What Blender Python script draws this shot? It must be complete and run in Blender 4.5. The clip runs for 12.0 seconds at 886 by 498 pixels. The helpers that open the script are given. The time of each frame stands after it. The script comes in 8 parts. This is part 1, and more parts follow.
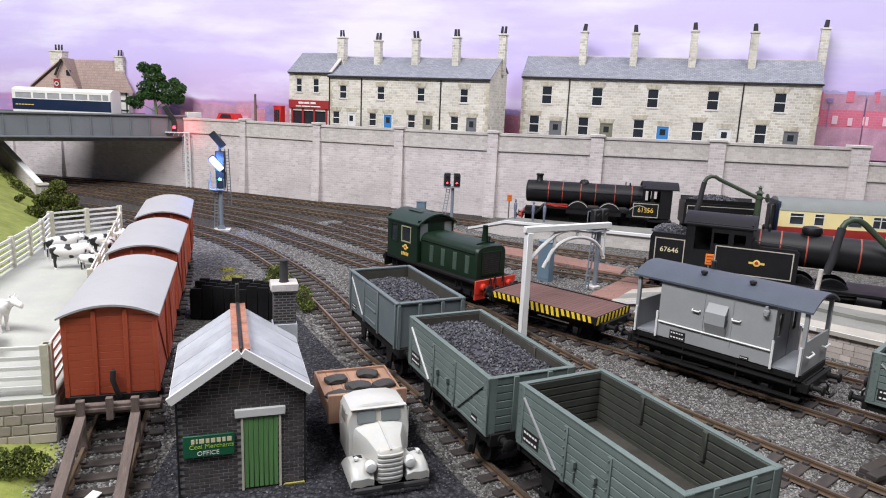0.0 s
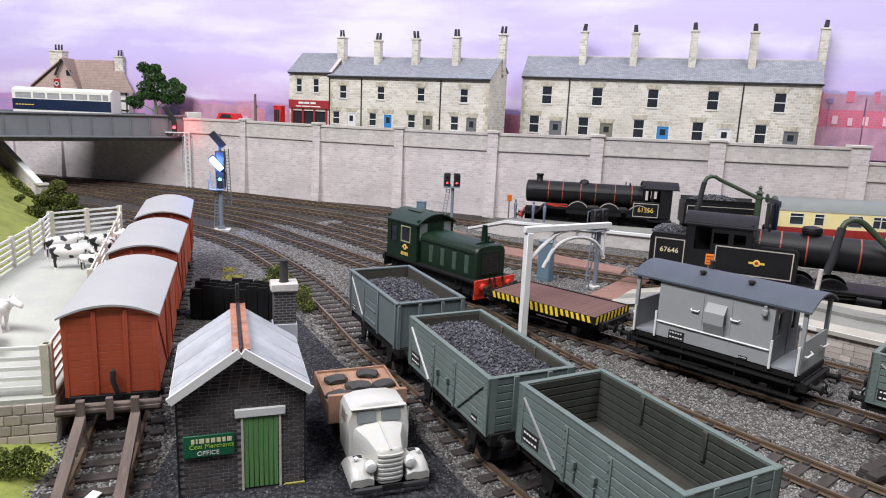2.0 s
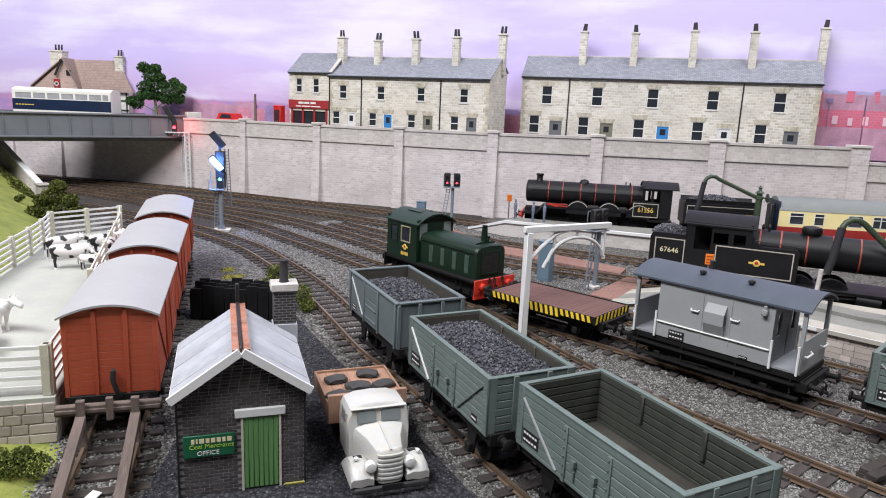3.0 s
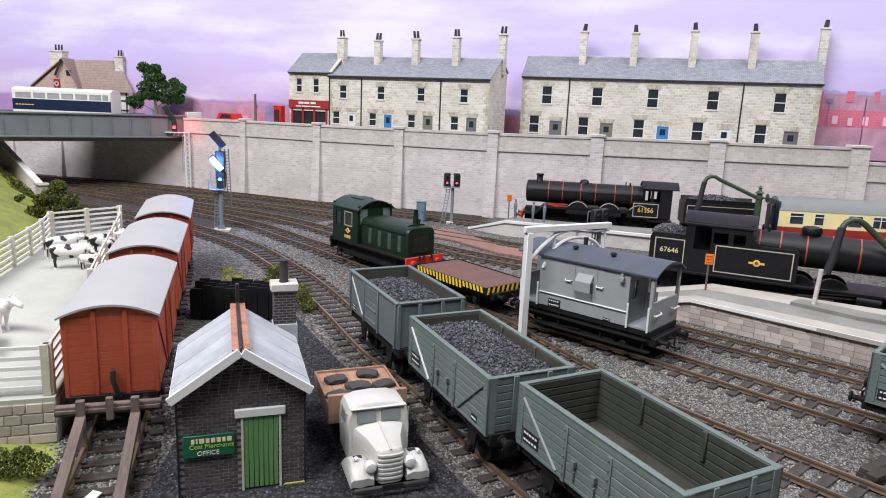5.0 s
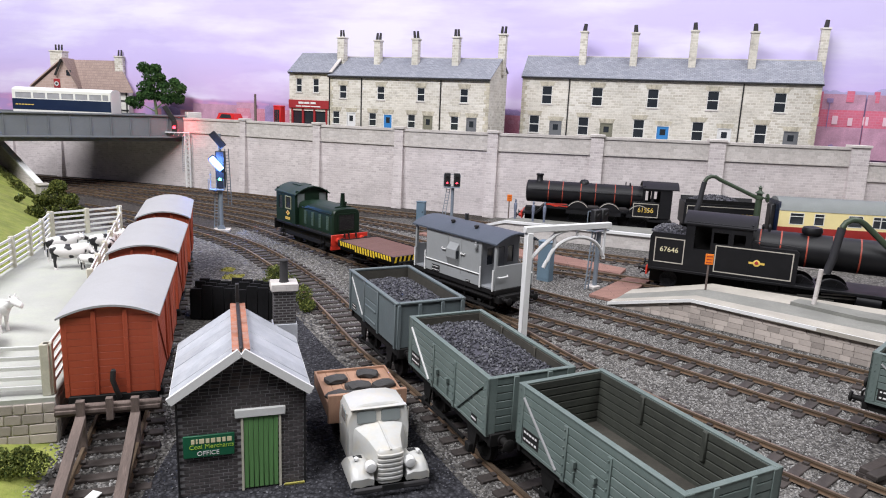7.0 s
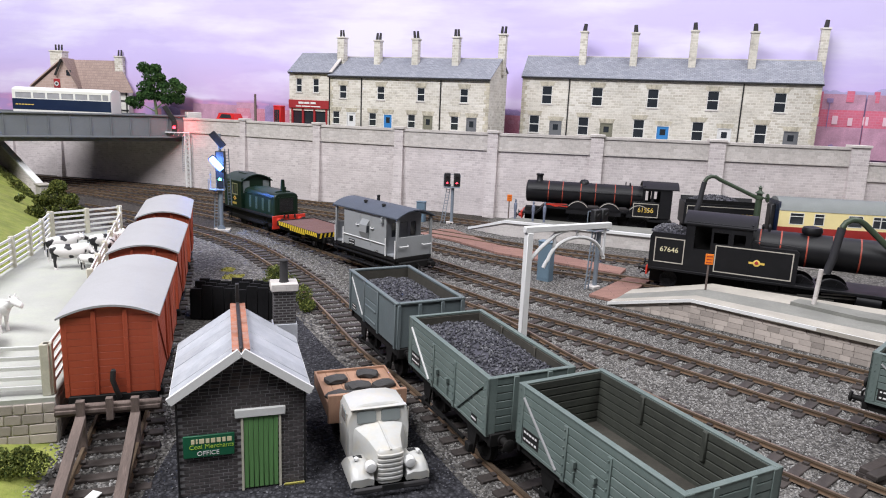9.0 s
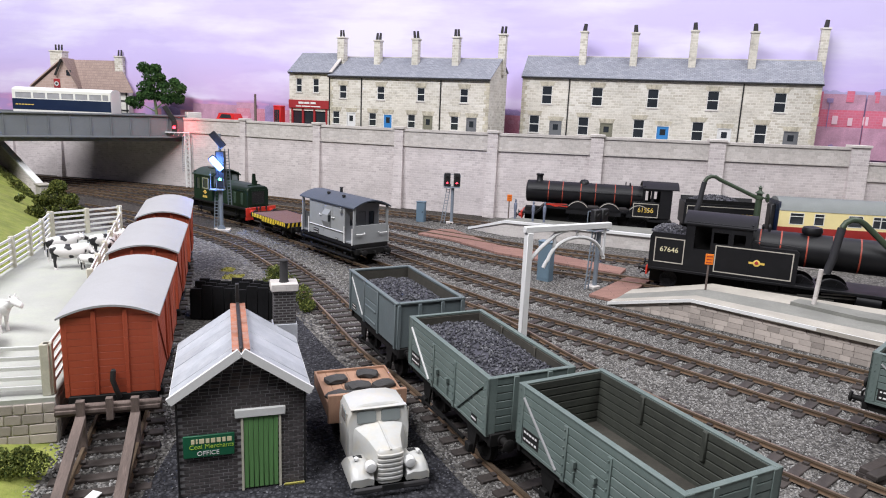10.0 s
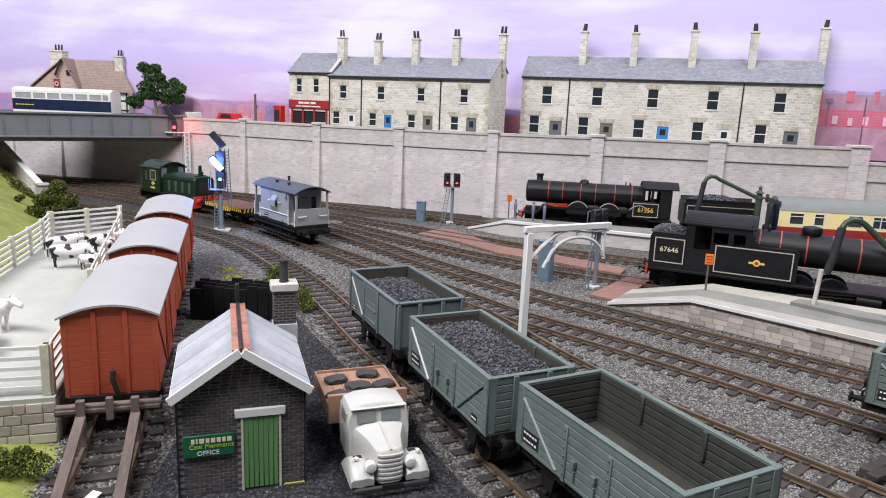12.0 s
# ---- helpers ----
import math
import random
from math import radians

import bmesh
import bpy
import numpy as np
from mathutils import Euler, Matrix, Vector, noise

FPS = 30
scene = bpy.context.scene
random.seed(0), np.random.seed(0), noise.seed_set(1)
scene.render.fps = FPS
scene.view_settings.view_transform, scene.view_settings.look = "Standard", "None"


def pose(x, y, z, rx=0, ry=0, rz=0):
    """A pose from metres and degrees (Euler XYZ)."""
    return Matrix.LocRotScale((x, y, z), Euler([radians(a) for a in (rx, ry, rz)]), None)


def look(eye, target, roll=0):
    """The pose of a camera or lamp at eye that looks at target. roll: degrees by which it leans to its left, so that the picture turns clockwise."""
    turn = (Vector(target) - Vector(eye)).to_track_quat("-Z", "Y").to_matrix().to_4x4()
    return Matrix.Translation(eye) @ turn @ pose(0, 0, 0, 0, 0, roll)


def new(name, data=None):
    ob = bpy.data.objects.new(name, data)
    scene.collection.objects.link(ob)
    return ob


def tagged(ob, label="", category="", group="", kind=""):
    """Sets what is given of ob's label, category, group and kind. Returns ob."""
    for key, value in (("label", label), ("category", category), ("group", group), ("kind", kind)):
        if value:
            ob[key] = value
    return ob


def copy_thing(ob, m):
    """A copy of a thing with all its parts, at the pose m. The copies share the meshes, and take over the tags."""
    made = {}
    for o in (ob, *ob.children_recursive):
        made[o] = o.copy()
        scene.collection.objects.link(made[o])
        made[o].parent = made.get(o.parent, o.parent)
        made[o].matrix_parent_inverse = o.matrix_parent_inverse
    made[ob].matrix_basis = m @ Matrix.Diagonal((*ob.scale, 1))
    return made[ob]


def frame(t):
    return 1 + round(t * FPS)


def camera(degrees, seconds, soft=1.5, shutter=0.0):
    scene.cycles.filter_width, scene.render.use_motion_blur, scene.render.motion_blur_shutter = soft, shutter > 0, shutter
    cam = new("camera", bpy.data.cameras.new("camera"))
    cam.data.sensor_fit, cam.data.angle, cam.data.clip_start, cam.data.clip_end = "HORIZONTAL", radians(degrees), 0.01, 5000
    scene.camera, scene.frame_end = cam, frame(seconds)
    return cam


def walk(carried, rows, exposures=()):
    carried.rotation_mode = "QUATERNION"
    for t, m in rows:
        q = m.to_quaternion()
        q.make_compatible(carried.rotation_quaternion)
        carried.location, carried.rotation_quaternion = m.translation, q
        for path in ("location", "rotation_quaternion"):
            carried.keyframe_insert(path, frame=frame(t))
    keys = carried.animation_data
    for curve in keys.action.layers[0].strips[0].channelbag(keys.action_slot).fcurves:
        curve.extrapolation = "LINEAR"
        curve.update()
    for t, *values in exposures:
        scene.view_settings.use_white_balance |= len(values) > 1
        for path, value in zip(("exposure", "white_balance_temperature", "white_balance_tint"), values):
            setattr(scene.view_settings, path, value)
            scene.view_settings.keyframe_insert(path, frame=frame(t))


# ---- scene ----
# The place is a 1:76 model railway; all helpers below take millimetres.
MM = 0.001


def at(x, y, z, rx=0, ry=0, rz=0):
    return pose(x * MM, y * MM, z * MM, rx, ry, rz)


# ---- camera ----
cam = camera(66.54, 12.0, soft=1.05)
EYE = Vector((0, 0, 0.1248))
AIM = EYE + Vector((0, 1, -math.tan(radians(11.836))))
walk(cam, [(0.0, look(EYE, AIM, 2.377)), (12.0, look(EYE, AIM, 2.377))], exposures=[(0.0, 0.0), (12.0, 0.0)])

# ---- light: a plain room with strip lights on its ceiling ----
world = bpy.data.worlds.new("room_light")
scene.world = world
world.use_nodes = True
world.node_tree.nodes["Background"].inputs[0].default_value = (0.86, 0.90, 1.0, 1)
world.node_tree.nodes["Background"].inputs[1].default_value = 0.55


def strip_lamp(name, x, y, z, sx, sy, watts, target, colour):
    data = bpy.data.lights.new(name, "AREA")
    data.shape, data.size, data.size_y, data.energy, data.color = "RECTANGLE", sx, sy, watts, colour
    ob = new(name, data)
    ob.matrix_world = look((x, y, z), target)
    return ob


strip_lamp("ceiling_lamp", -0.75, -0.25, 1.35, 1.3, 0.35, 47, (0.0, 0.6, 0), (0.965, 0.962, 1.0))
strip_lamp("ceiling_lamp", 0.75, 0.25, 1.35, 1.3, 0.35, 21, (0.1, 0.6, 0), (0.965, 0.962, 1.0))

def signal_lamp(x, y, z, watts, colour, size):
    """The light that a lit signal throws on what stands round it."""
    data = bpy.data.lights.new("signal_light", "POINT")
    data.energy, data.color, data.shadow_soft_size = watts, colour, size
    new("signal_light", data).location = (x * MM, y * MM, z * MM)


signal_lamp(-217, 633, 64, 0.2, (0.12, 0.28, 1.0), 0.003)
signal_lamp(-364, 936, 84, 0.02, (1.0, 0.04, 0.06), 0.002)

# ---- mesh helpers (millimetres in, metres out) ----
def box(bm, x0, x1, y0, y1, z0, z1, bev=0.0):
    v = [bm.verts.new(p) for p in ((x0, y0, z0), (x1, y0, z0), (x1, y1, z0), (x0, y1, z0), (x0, y0, z1), (x1, y0, z1), (x1, y1, z1), (x0, y1, z1))]
    fs = [bm.faces.new([v[i] for i in q]) for q in ((0, 3, 2, 1), (4, 5, 6, 7), (0, 1, 5, 4), (1, 2, 6, 5), (2, 3, 7, 6), (3, 0, 4, 7))]
    if bev:
        bmesh.ops.bevel(bm, geom=list({e for f in fs for e in f.edges}), offset=bev, segments=1, affect="EDGES")
    return bm


def obox(bm, centre, half, m):
    """A box of half sizes about centre, turned by the 3x3 or Euler degrees m."""
    rot = Euler([radians(a) for a in m]).to_matrix()
    v = []
    for sz in (-1, 1):
        for sx, sy in ((-1, -1), (1, -1), (1, 1), (-1, 1)):
            v.append(bm.verts.new(Vector(centre) + rot @ Vector((sx * half[0], sy * half[1], sz * half[2]))))
    for q in ((0, 3, 2, 1), (4, 5, 6, 7), (0, 1, 5, 4), (1, 2, 6, 5), (2, 3, 7, 6), (3, 0, 4, 7)):
        bm.faces.new([v[i] for i in q])
    return bm


def bar(bm, a, b, w, h=None):
    """A square bar from a to b."""
    h = h or w
    a, b = Vector(a), Vector(b)
    d = (b - a).normalized()
    up = Vector((0, 0, 1)) if abs(d.z) < 0.95 else Vector((0, 1, 0))
    s = d.cross(up).normalized() * (w / 2)
    u = s.normalized().cross(d).normalized() * (h / 2)
    v = [bm.verts.new(p + i * s + j * u) for p in (a, b) for i, j in ((-1, -1), (1, -1), (1, 1), (-1, 1))]
    for q in ((3, 2, 1, 0), (4, 5, 6, 7), (0, 1, 5, 4), (1, 2, 6, 5), (2, 3, 7, 6), (3, 0, 4, 7)):
        bm.faces.new([v[i] for i in q])
    return bm


def rings(bm, loops, cap=True, closed=True):
    """Skins a list of point loops of equal length."""
    vs = [[bm.verts.new(p) for p in loop] for loop in loops]
    n = len(vs[0])
    for a, b in zip(vs, vs[1:]):
        for i in range(n if closed else n - 1):
            j = (i + 1) % n
            bm.faces.new((a[i], a[j], b[j], b[i]))
    if cap and closed:
        bm.faces.new(vs[0][::-1])
        bm.faces.new(vs[-1])
    return bm


def cyl(bm, a, b, r0, r1=None, seg=12):
    r1 = r0 if r1 is None else r1
    a, b = Vector(a), Vector(b)
    d = (b - a).normalized()
    up = Vector((0, 0, 1)) if abs(d.z) < 0.9 else Vector((0, 1, 0))
    s = d.cross(up).normalized()
    u = s.cross(d)
    ang = [2 * math.pi * i / seg for i in range(seg)]
    return rings(bm, [[p + (s * math.cos(t) + u * math.sin(t)) * r for t in ang] for p, r in ((a, r0), (b, r1))])


def tube(bm, pts, r, seg=8):
    pts = [Vector(p) for p in pts]
    loops = []
    for i, p in enumerate(pts):
        d = (pts[min(i + 1, len(pts) - 1)] - pts[max(i - 1, 0)]).normalized()
        up = Vector((0, 0, 1)) if abs(d.z) < 0.9 else Vector((0, 1, 0))
        s = d.cross(up).normalized()
        u = s.cross(d)
        loops.append([p + (s * math.cos(2 * math.pi * k / seg) + u * math.sin(2 * math.pi * k / seg)) * r for k in range(seg)])
    return rings(bm, loops)


def prism(bm, pts, axis, a0, a1):
    """A polygon in the plane across an axis, pushed from a0 to a1 along it."""
    def p3(p, a):
        return {"x": (a, p[0], p[1]), "y": (p[0], a, p[1]), "z": (p[0], p[1], a)}[axis]
    return rings(bm, [[p3(p, a0) for p in pts], [p3(p, a1) for p in pts]])


def ball(bm, c, r, sub=1, squash=(1, 1, 1)):
    got = bmesh.ops.create_icosphere(bm, subdivisions=sub, radius=r)
    for v in got["verts"]:
        v.co = Vector((v.co.x * squash[0], v.co.y * squash[1], v.co.z * squash[2])) + Vector(c)
    return got["verts"]


def lathe(bm, c, prof, seg=12, axis="z"):
    c = Vector(c)
    loops = []
    for r, h in prof:
        ring = []
        for k in range(seg):
            t = 2 * math.pi * k / seg
            a, b = max(r, 0.01) * math.cos(t), max(r, 0.01) * math.sin(t)
            ring.append(c + Vector({"z": (a, b, h), "y": (a, h, b), "x": (h, a, b)}[axis]))
        loops.append(ring)
    return rings(bm, loops)


def holed(bm, w, h, holes, y0, y1):
    """An upright wall from x 0 to w and z 0 to h, y0 to y1 thick, with holes (x0, x1, z0, z1)."""
    xs = sorted({0, w, *[q for o in holes for q in o[:2]]})
    zs = sorted({0, h, *[q for o in holes for q in o[2:]]})

    def solid(i, k):
        if not (0 <= i < len(xs) - 1 and 0 <= k < len(zs) - 1):
            return False
        mx, mz = (xs[i] + xs[i + 1]) / 2, (zs[k] + zs[k + 1]) / 2
        return not any(o[0] < mx < o[1] and o[2] < mz < o[3] for o in holes)

    def quad(*p):
        bm.faces.new([bm.verts.new(q) for q in p])
    for i in range(len(xs) - 1):
        for k in range(len(zs) - 1):
            if not solid(i, k):
                continue
            a, b, c, d = xs[i], xs[i + 1], zs[k], zs[k + 1]
            quad((a, y0, c), (b, y0, c), (b, y0, d), (a, y0, d))
            quad((a, y1, c), (a, y1, d), (b, y1, d), (b, y1, c))
            if not solid(i - 1, k):
                quad((a, y0, c), (a, y0, d), (a, y1, d), (a, y1, c))
            if not solid(i + 1, k):
                quad((b, y0, c), (b, y1, c), (b, y1, d), (b, y0, d))
            if not solid(i, k - 1):
                quad((a, y0, c), (a, y1, c), (b, y1, c), (b, y0, c))
            if not solid(i, k + 1):
                quad((a, y0, d), (b, y0, d), (b, y1, d), (a, y1, d))
    bmesh.ops.remove_doubles(bm, verts=bm.verts[:], dist=0.001)
    return bm


def mesh_of(name, bm, material, smooth=38):
    bmesh.ops.recalc_face_normals(bm, faces=bm.faces[:])
    for v in bm.verts:
        v.co *= MM
    me = bpy.data.meshes.new(name)
    bm.to_mesh(me)
    bm.free()
    for p in me.polygons:
        p.use_smooth = True
    me.set_sharp_from_angle(angle=radians(smooth))
    me.materials.append(material)
    return me


def part(name, bm, material, parent, label="", m=None):
    ob = new(name, mesh_of(name, bm, material))
    ob.parent = parent
    if m is not None:
        ob.matrix_basis = m
    if label:
        tagged(ob, label)
    return ob


def piece(name, me, parent, m):
    ob = new(name, me)
    ob.parent, ob.matrix_basis = parent, m
    return ob


def thing(name, m, label, category, group=""):
    ob = new(name)
    ob.empty_display_size = 0.01
    ob.matrix_basis = m
    return tagged(ob, label, category, group)


def single(name, bm, material, m, label, category, group="", kind=""):
    ob = new(name, mesh_of(name, bm, material))
    ob.matrix_basis = m
    return tagged(ob, label, category, group, kind)


def lettering(name, text, size, material, parent, m, depth=0.06):
    """Raised letters in the built-in font, size mm high, in the xy plane of m."""
    cu = bpy.data.curves.new(name, "FONT")
    cu.body, cu.size, cu.extrude, cu.align_x, cu.align_y = text, size * 1.4 * MM, depth * MM, "CENTER", "CENTER"
    tmp = bpy.data.objects.new(name, cu)
    me = bpy.data.meshes.new_from_object(tmp)
    bpy.data.objects.remove(tmp)
    me.materials.clear()
    me.materials.append(material)
    return piece(name, me, parent, m)


def spline(pts, step):
    """Points every step mm along a smooth line through pts, each with its heading in degrees from +y towards -x."""
    p = [Vector((*q, 0)) for q in pts]
    fine = []
    for i in range(len(p) - 1):
        a, b, c, d = p[max(i - 1, 0)], p[i], p[i + 1], p[min(i + 2, len(p) - 1)]
        for k in range(24):
            t = k / 24
            fine.append(0.5 * (2 * b + (c - a) * t + (2 * a - 5 * b + 4 * c - d) * t * t + (3 * b - a - 3 * c + d) * t ** 3))
    fine.append(p[-1])
    dist = [0]
    for a, b in zip(fine, fine[1:]):
        dist.append(dist[-1] + (b - a).length)
    xs, ys = [q.x for q in fine], [q.y for q in fine]
    n = int(dist[-1] / step)
    out = []
    for k in range(n + 1):
        s = k * step
        x, y = np.interp(s, dist, xs), np.interp(s, dist, ys)
        x1, y1 = np.interp(s + 2, dist, xs), np.interp(s + 2, dist, ys)
        x0, y0 = np.interp(s - 2, dist, xs), np.interp(s - 2, dist, ys)
        out.append((float(x), float(y), math.degrees(math.atan2(-(x1 - x0), y1 - y0))))
    return out


# ---- materials ----
def nodes_of(name):
    m = bpy.data.materials.new(name)
    m.use_nodes = True
    t = m.node_tree
    return m, t, t.nodes["Principled BSDF"]


def add(t, kind, **inputs):
    n = t.nodes.new(kind)
    for k, v in inputs.items():
        n.inputs[k.replace("_", " ")].default_value = v
    return n


def mix(t, fac, a, b, mode="MIX"):
    n = t.nodes.new("ShaderNodeMix")
    n.data_type, n.blend_type = "RGBA", mode
    for sock, val in ((n.inputs[0], fac), (n.inputs[6], a), (n.inputs[7], b)):
        if isinstance(val, bpy.types.NodeSocket):
            t.links.new(val, sock)
        elif isinstance(val, (int, float)):
            sock.default_value = val
        else:
            sock.default_value = (*val, 1)
    return n.outputs[2]


def ramp(t, fac, stops):
    n = t.nodes.new("ShaderNodeValToRGB")
    while len(n.color_ramp.elements) < len(stops):
        n.color_ramp.elements.new(0.5)
    for e, (pos, col) in zip(n.color_ramp.elements, stops):
        e.position = pos
        e.color = (*col, 1) if isinstance(col, tuple) else (col, col, col, 1)
    t.links.new(fac, n.inputs[0])
    return n.outputs[0]


def noise_of(t, scale, detail=4, rough=0.55, vec=None, stretch=None):
    co = t.nodes.new("ShaderNodeTexCoord").outputs["Object"] if vec is None else vec
    if stretch:
        mp = t.nodes.new("ShaderNodeMapping")
        mp.inputs["Scale"].default_value = stretch
        t.links.new(co, mp.inputs[0])
        co = mp.outputs[0]
    n = add(t, "ShaderNodeTexNoise", Scale=scale, Detail=detail, Roughness=rough)
    t.links.new(co, n.inputs["Vector"])
    return n.outputs[0]


def bump(t, bsdf, height, strength, dist):
    b = add(t, "ShaderNodeBump", Strength=strength, Distance=dist)
    t.links.new(height, b.inputs["Height"])
    t.links.new(b.outputs[0], bsdf.inputs["Normal"])


def shade(c, k):
    return tuple(min(1, v * k) for v in c)


def mat(name, c, rough=0.6, metal=0.0, var=0.2, s1=60, s2=900, b=0.25, dust=None, dust_amount=0.3, spec=0.5, each=0.0, stretch=None):
    """A surface of colour c with broad and fine variation, an optional veil of dust, and a fine relief."""
    m, t, p = nodes_of(name)
    n1, n2 = noise_of(t, s1, 4, stretch=stretch), noise_of(t, s2, 3, 0.6, stretch=stretch)
    col = mix(t, ramp(t, n1, [(0.3, 0.0), (0.7, 1.0)]), shade(c, 1 - var), shade(c, 1 + var))
    col = mix(t, ramp(t, n2, [(0.35, 0.0), (0.7, 1.0)]), col, mix(t, 0.5, col, shade(c, 1 - var * 1.4)))
    if each:
        info = t.nodes.new("ShaderNodeObjectInfo")
        col = mix(t, each, col, ramp(t, info.outputs["Random"], [(0, shade(c, 0.45)), (0.5, c), (1, shade(c, 1.7))]))
    if dust:
        n3 = noise_of(t, s1 * 2.7, 5, 0.65)
        fac = ramp(t, n3, [(0.45, 0.0), (0.75, dust_amount)])
        col = mix(t, fac, col, dust)
    t.links.new(col, p.inputs["Base Color"])
    r = add(t, "ShaderNodeMapRange", To_Min=max(0.05, rough - 0.1), To_Max=min(1, rough + 0.12))
    t.links.new(n1, r.inputs[0])
    t.links.new(r.outputs[0], p.inputs["Roughness"])
    p.inputs["Metallic"].default_value = metal
    p.inputs["Specular IOR Level"].default_value = spec
    if b:
        bump(t, p, n2, b, 0.0004)
    return m


def masonry(name, c1, c2, joint, w, h, gap, var=0.35, rough=0.9, b=0.5, axes="xz", soft=0.0, patchy=0.0, dark=0.0):
    """Coursed stone or brick, w by h mm, on upright faces."""
    m, t, p = nodes_of(name)
    co = t.nodes.new("ShaderNodeTexCoord").outputs["Object"]
    sep, com = t.nodes.new("ShaderNodeSeparateXYZ"), t.nodes.new("ShaderNodeCombineXYZ")
    t.links.new(co, sep.inputs[0])
    if axes == "xz":
        plus = t.nodes.new("ShaderNodeMath")
        t.links.new(sep.outputs[0], plus.inputs[0])
        t.links.new(sep.outputs[1], plus.inputs[1])
        t.links.new(plus.outputs[0], com.inputs[0])
        t.links.new(sep.outputs[2], com.inputs[1])
    else:
        t.links.new(sep.outputs[0], com.inputs[0])
        t.links.new(sep.outputs[1], com.inputs[1])
    br = add(t, "ShaderNodeTexBrick", Scale=1.0, Mortar_Size=gap * MM, Mortar_Smooth=0.3, Bias=0.0, Brick_Width=w * MM, Row_Height=h * MM)
    br.inputs["Color1"].default_value = (*c1, 1)
    br.inputs["Color2"].default_value = (*c2, 1)
    br.inputs["Mortar"].default_value = (*joint, 1)
    t.links.new(com.outputs[0], br.inputs["Vector"])
    n1, n2 = noise_of(t, 26, 5), noise_of(t, 600, 4, 0.65)
    mean = tuple((a + e) / 2 for a, e in zip(c1, c2))
    col = mix(t, soft, br.outputs[0], mean) if soft else br.outputs[0]
    if patchy:
        col = mix(t, ramp(t, noise_of(t, 17, 6, 0.62), [(0.38, 0.0), (0.62, patchy)]), col, shade(mean, 1.16))
    if dark:
        # single stones and short runs of them stained darker
        stain = mix(t, 1.0, ramp(t, noise_of(t, 34, 5, 0.7), [(0.52, 0.0), (0.66, dark)]), ramp(t, noise_of(t, 210, 2, 0.5, stretch=(0.55, 0.55, 1.5)), [(0.45, 0.0), (0.6, 1.0)]), "MULTIPLY")
        col = mix(t, stain, col, shade(mean, 0.42))
    col = mix(t, ramp(t, n1, [(0.35, 0.0), (0.7, var)]), col, shade(mean, 0.55))
    col = mix(t, ramp(t, n2, [(0.4, 0.0), (0.75, var)]), col, shade(mean, 1.35))
    t.links.new(col, p.inputs["Base Color"])
    p.inputs["Roughness"].default_value = rough
    p.inputs["Specular IOR Level"].default_value = 0.2
    h2 = t.nodes.new("ShaderNodeMath")
    h2.operation = "SUBTRACT"
    t.links.new(n2, h2.inputs[0])
    t.links.new(br.outputs[1], h2.inputs[1])
    bump(t, p, h2.outputs[0], b, 0.0003)
    return m


def glow(name, c, strength):
    m, t, p = nodes_of(name)
    p.inputs["Base Color"].default_value = (*c, 1)
    p.inputs["Emission Color"].default_value = (*c, 1)
    p.inputs["Emission Strength"].default_value = strength
    return m


def ballast_mat(name, dark, light, scale=620):
    """Loose stone chippings, each of its own grey."""
    m, t, p = nodes_of(name)
    co = t.nodes.new("ShaderNodeTexCoord").outputs["Object"]
    v = add(t, "ShaderNodeTexVoronoi", Scale=scale)
    t.links.new(co, v.inputs["Vector"])
    sep = t.nodes.new("ShaderNodeSeparateColor")
    t.links.new(v.outputs["Color"], sep.inputs[0])
    col = ramp(t, sep.outputs[0], [(0.0, dark), (0.55, tuple((a + b) / 2 for a, b in zip(dark, light))), (1.0, light)])
    # shade in the gaps between stones, painted as darker cell edges
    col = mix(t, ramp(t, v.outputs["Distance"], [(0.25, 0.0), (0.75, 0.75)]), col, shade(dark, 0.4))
    n1 = noise_of(t, 9, 5)
    col = mix(t, ramp(t, n1, [(0.4, 0.0), (0.7, 0.4)]), col, shade(dark, 0.8))
    t.links.new(col, p.inputs["Base Color"])
    p.inputs["Roughness"].default_value = 0.95
    p.inputs["Specular IOR Level"].default_value = 0.2
    inv = t.nodes.new("ShaderNodeMath")
    inv.operation = "SUBTRACT"
    inv.inputs[0].default_value = 1
    t.links.new(v.outputs["Distance"], inv.inputs[1])
    bump(t, p, inv.outputs[0], 0.8, 0.0008)
    return m


def island_mat(name, stops, rough=0.9, spec=0.2):
    m, t, p = nodes_of(name)
    g = t.nodes.new("ShaderNodeNewGeometry")
    col = ramp(t, g.outputs["Random Per Island"], stops)
    n = noise_of(t, 500, 3)
    col = mix(t, ramp(t, n, [(0.4, 0.0), (0.8, 0.4)]), col, stops[0][1])
    t.links.new(col, p.inputs["Base Color"])
    p.inputs["Roughness"].default_value = rough
    p.inputs["Specular IOR Level"].default_value = spec
    return m


def glass_mat(name, c, rough=0.08):
    m, t, p = nodes_of(name)
    n = noise_of(t, 80, 2)
    t.links.new(mix(t, n, shade(c, 0.7), shade(c, 1.4)), p.inputs["Base Color"])
    p.inputs["Roughness"].default_value = rough
    p.inputs["Specular IOR Level"].default_value = 0.6
    return m


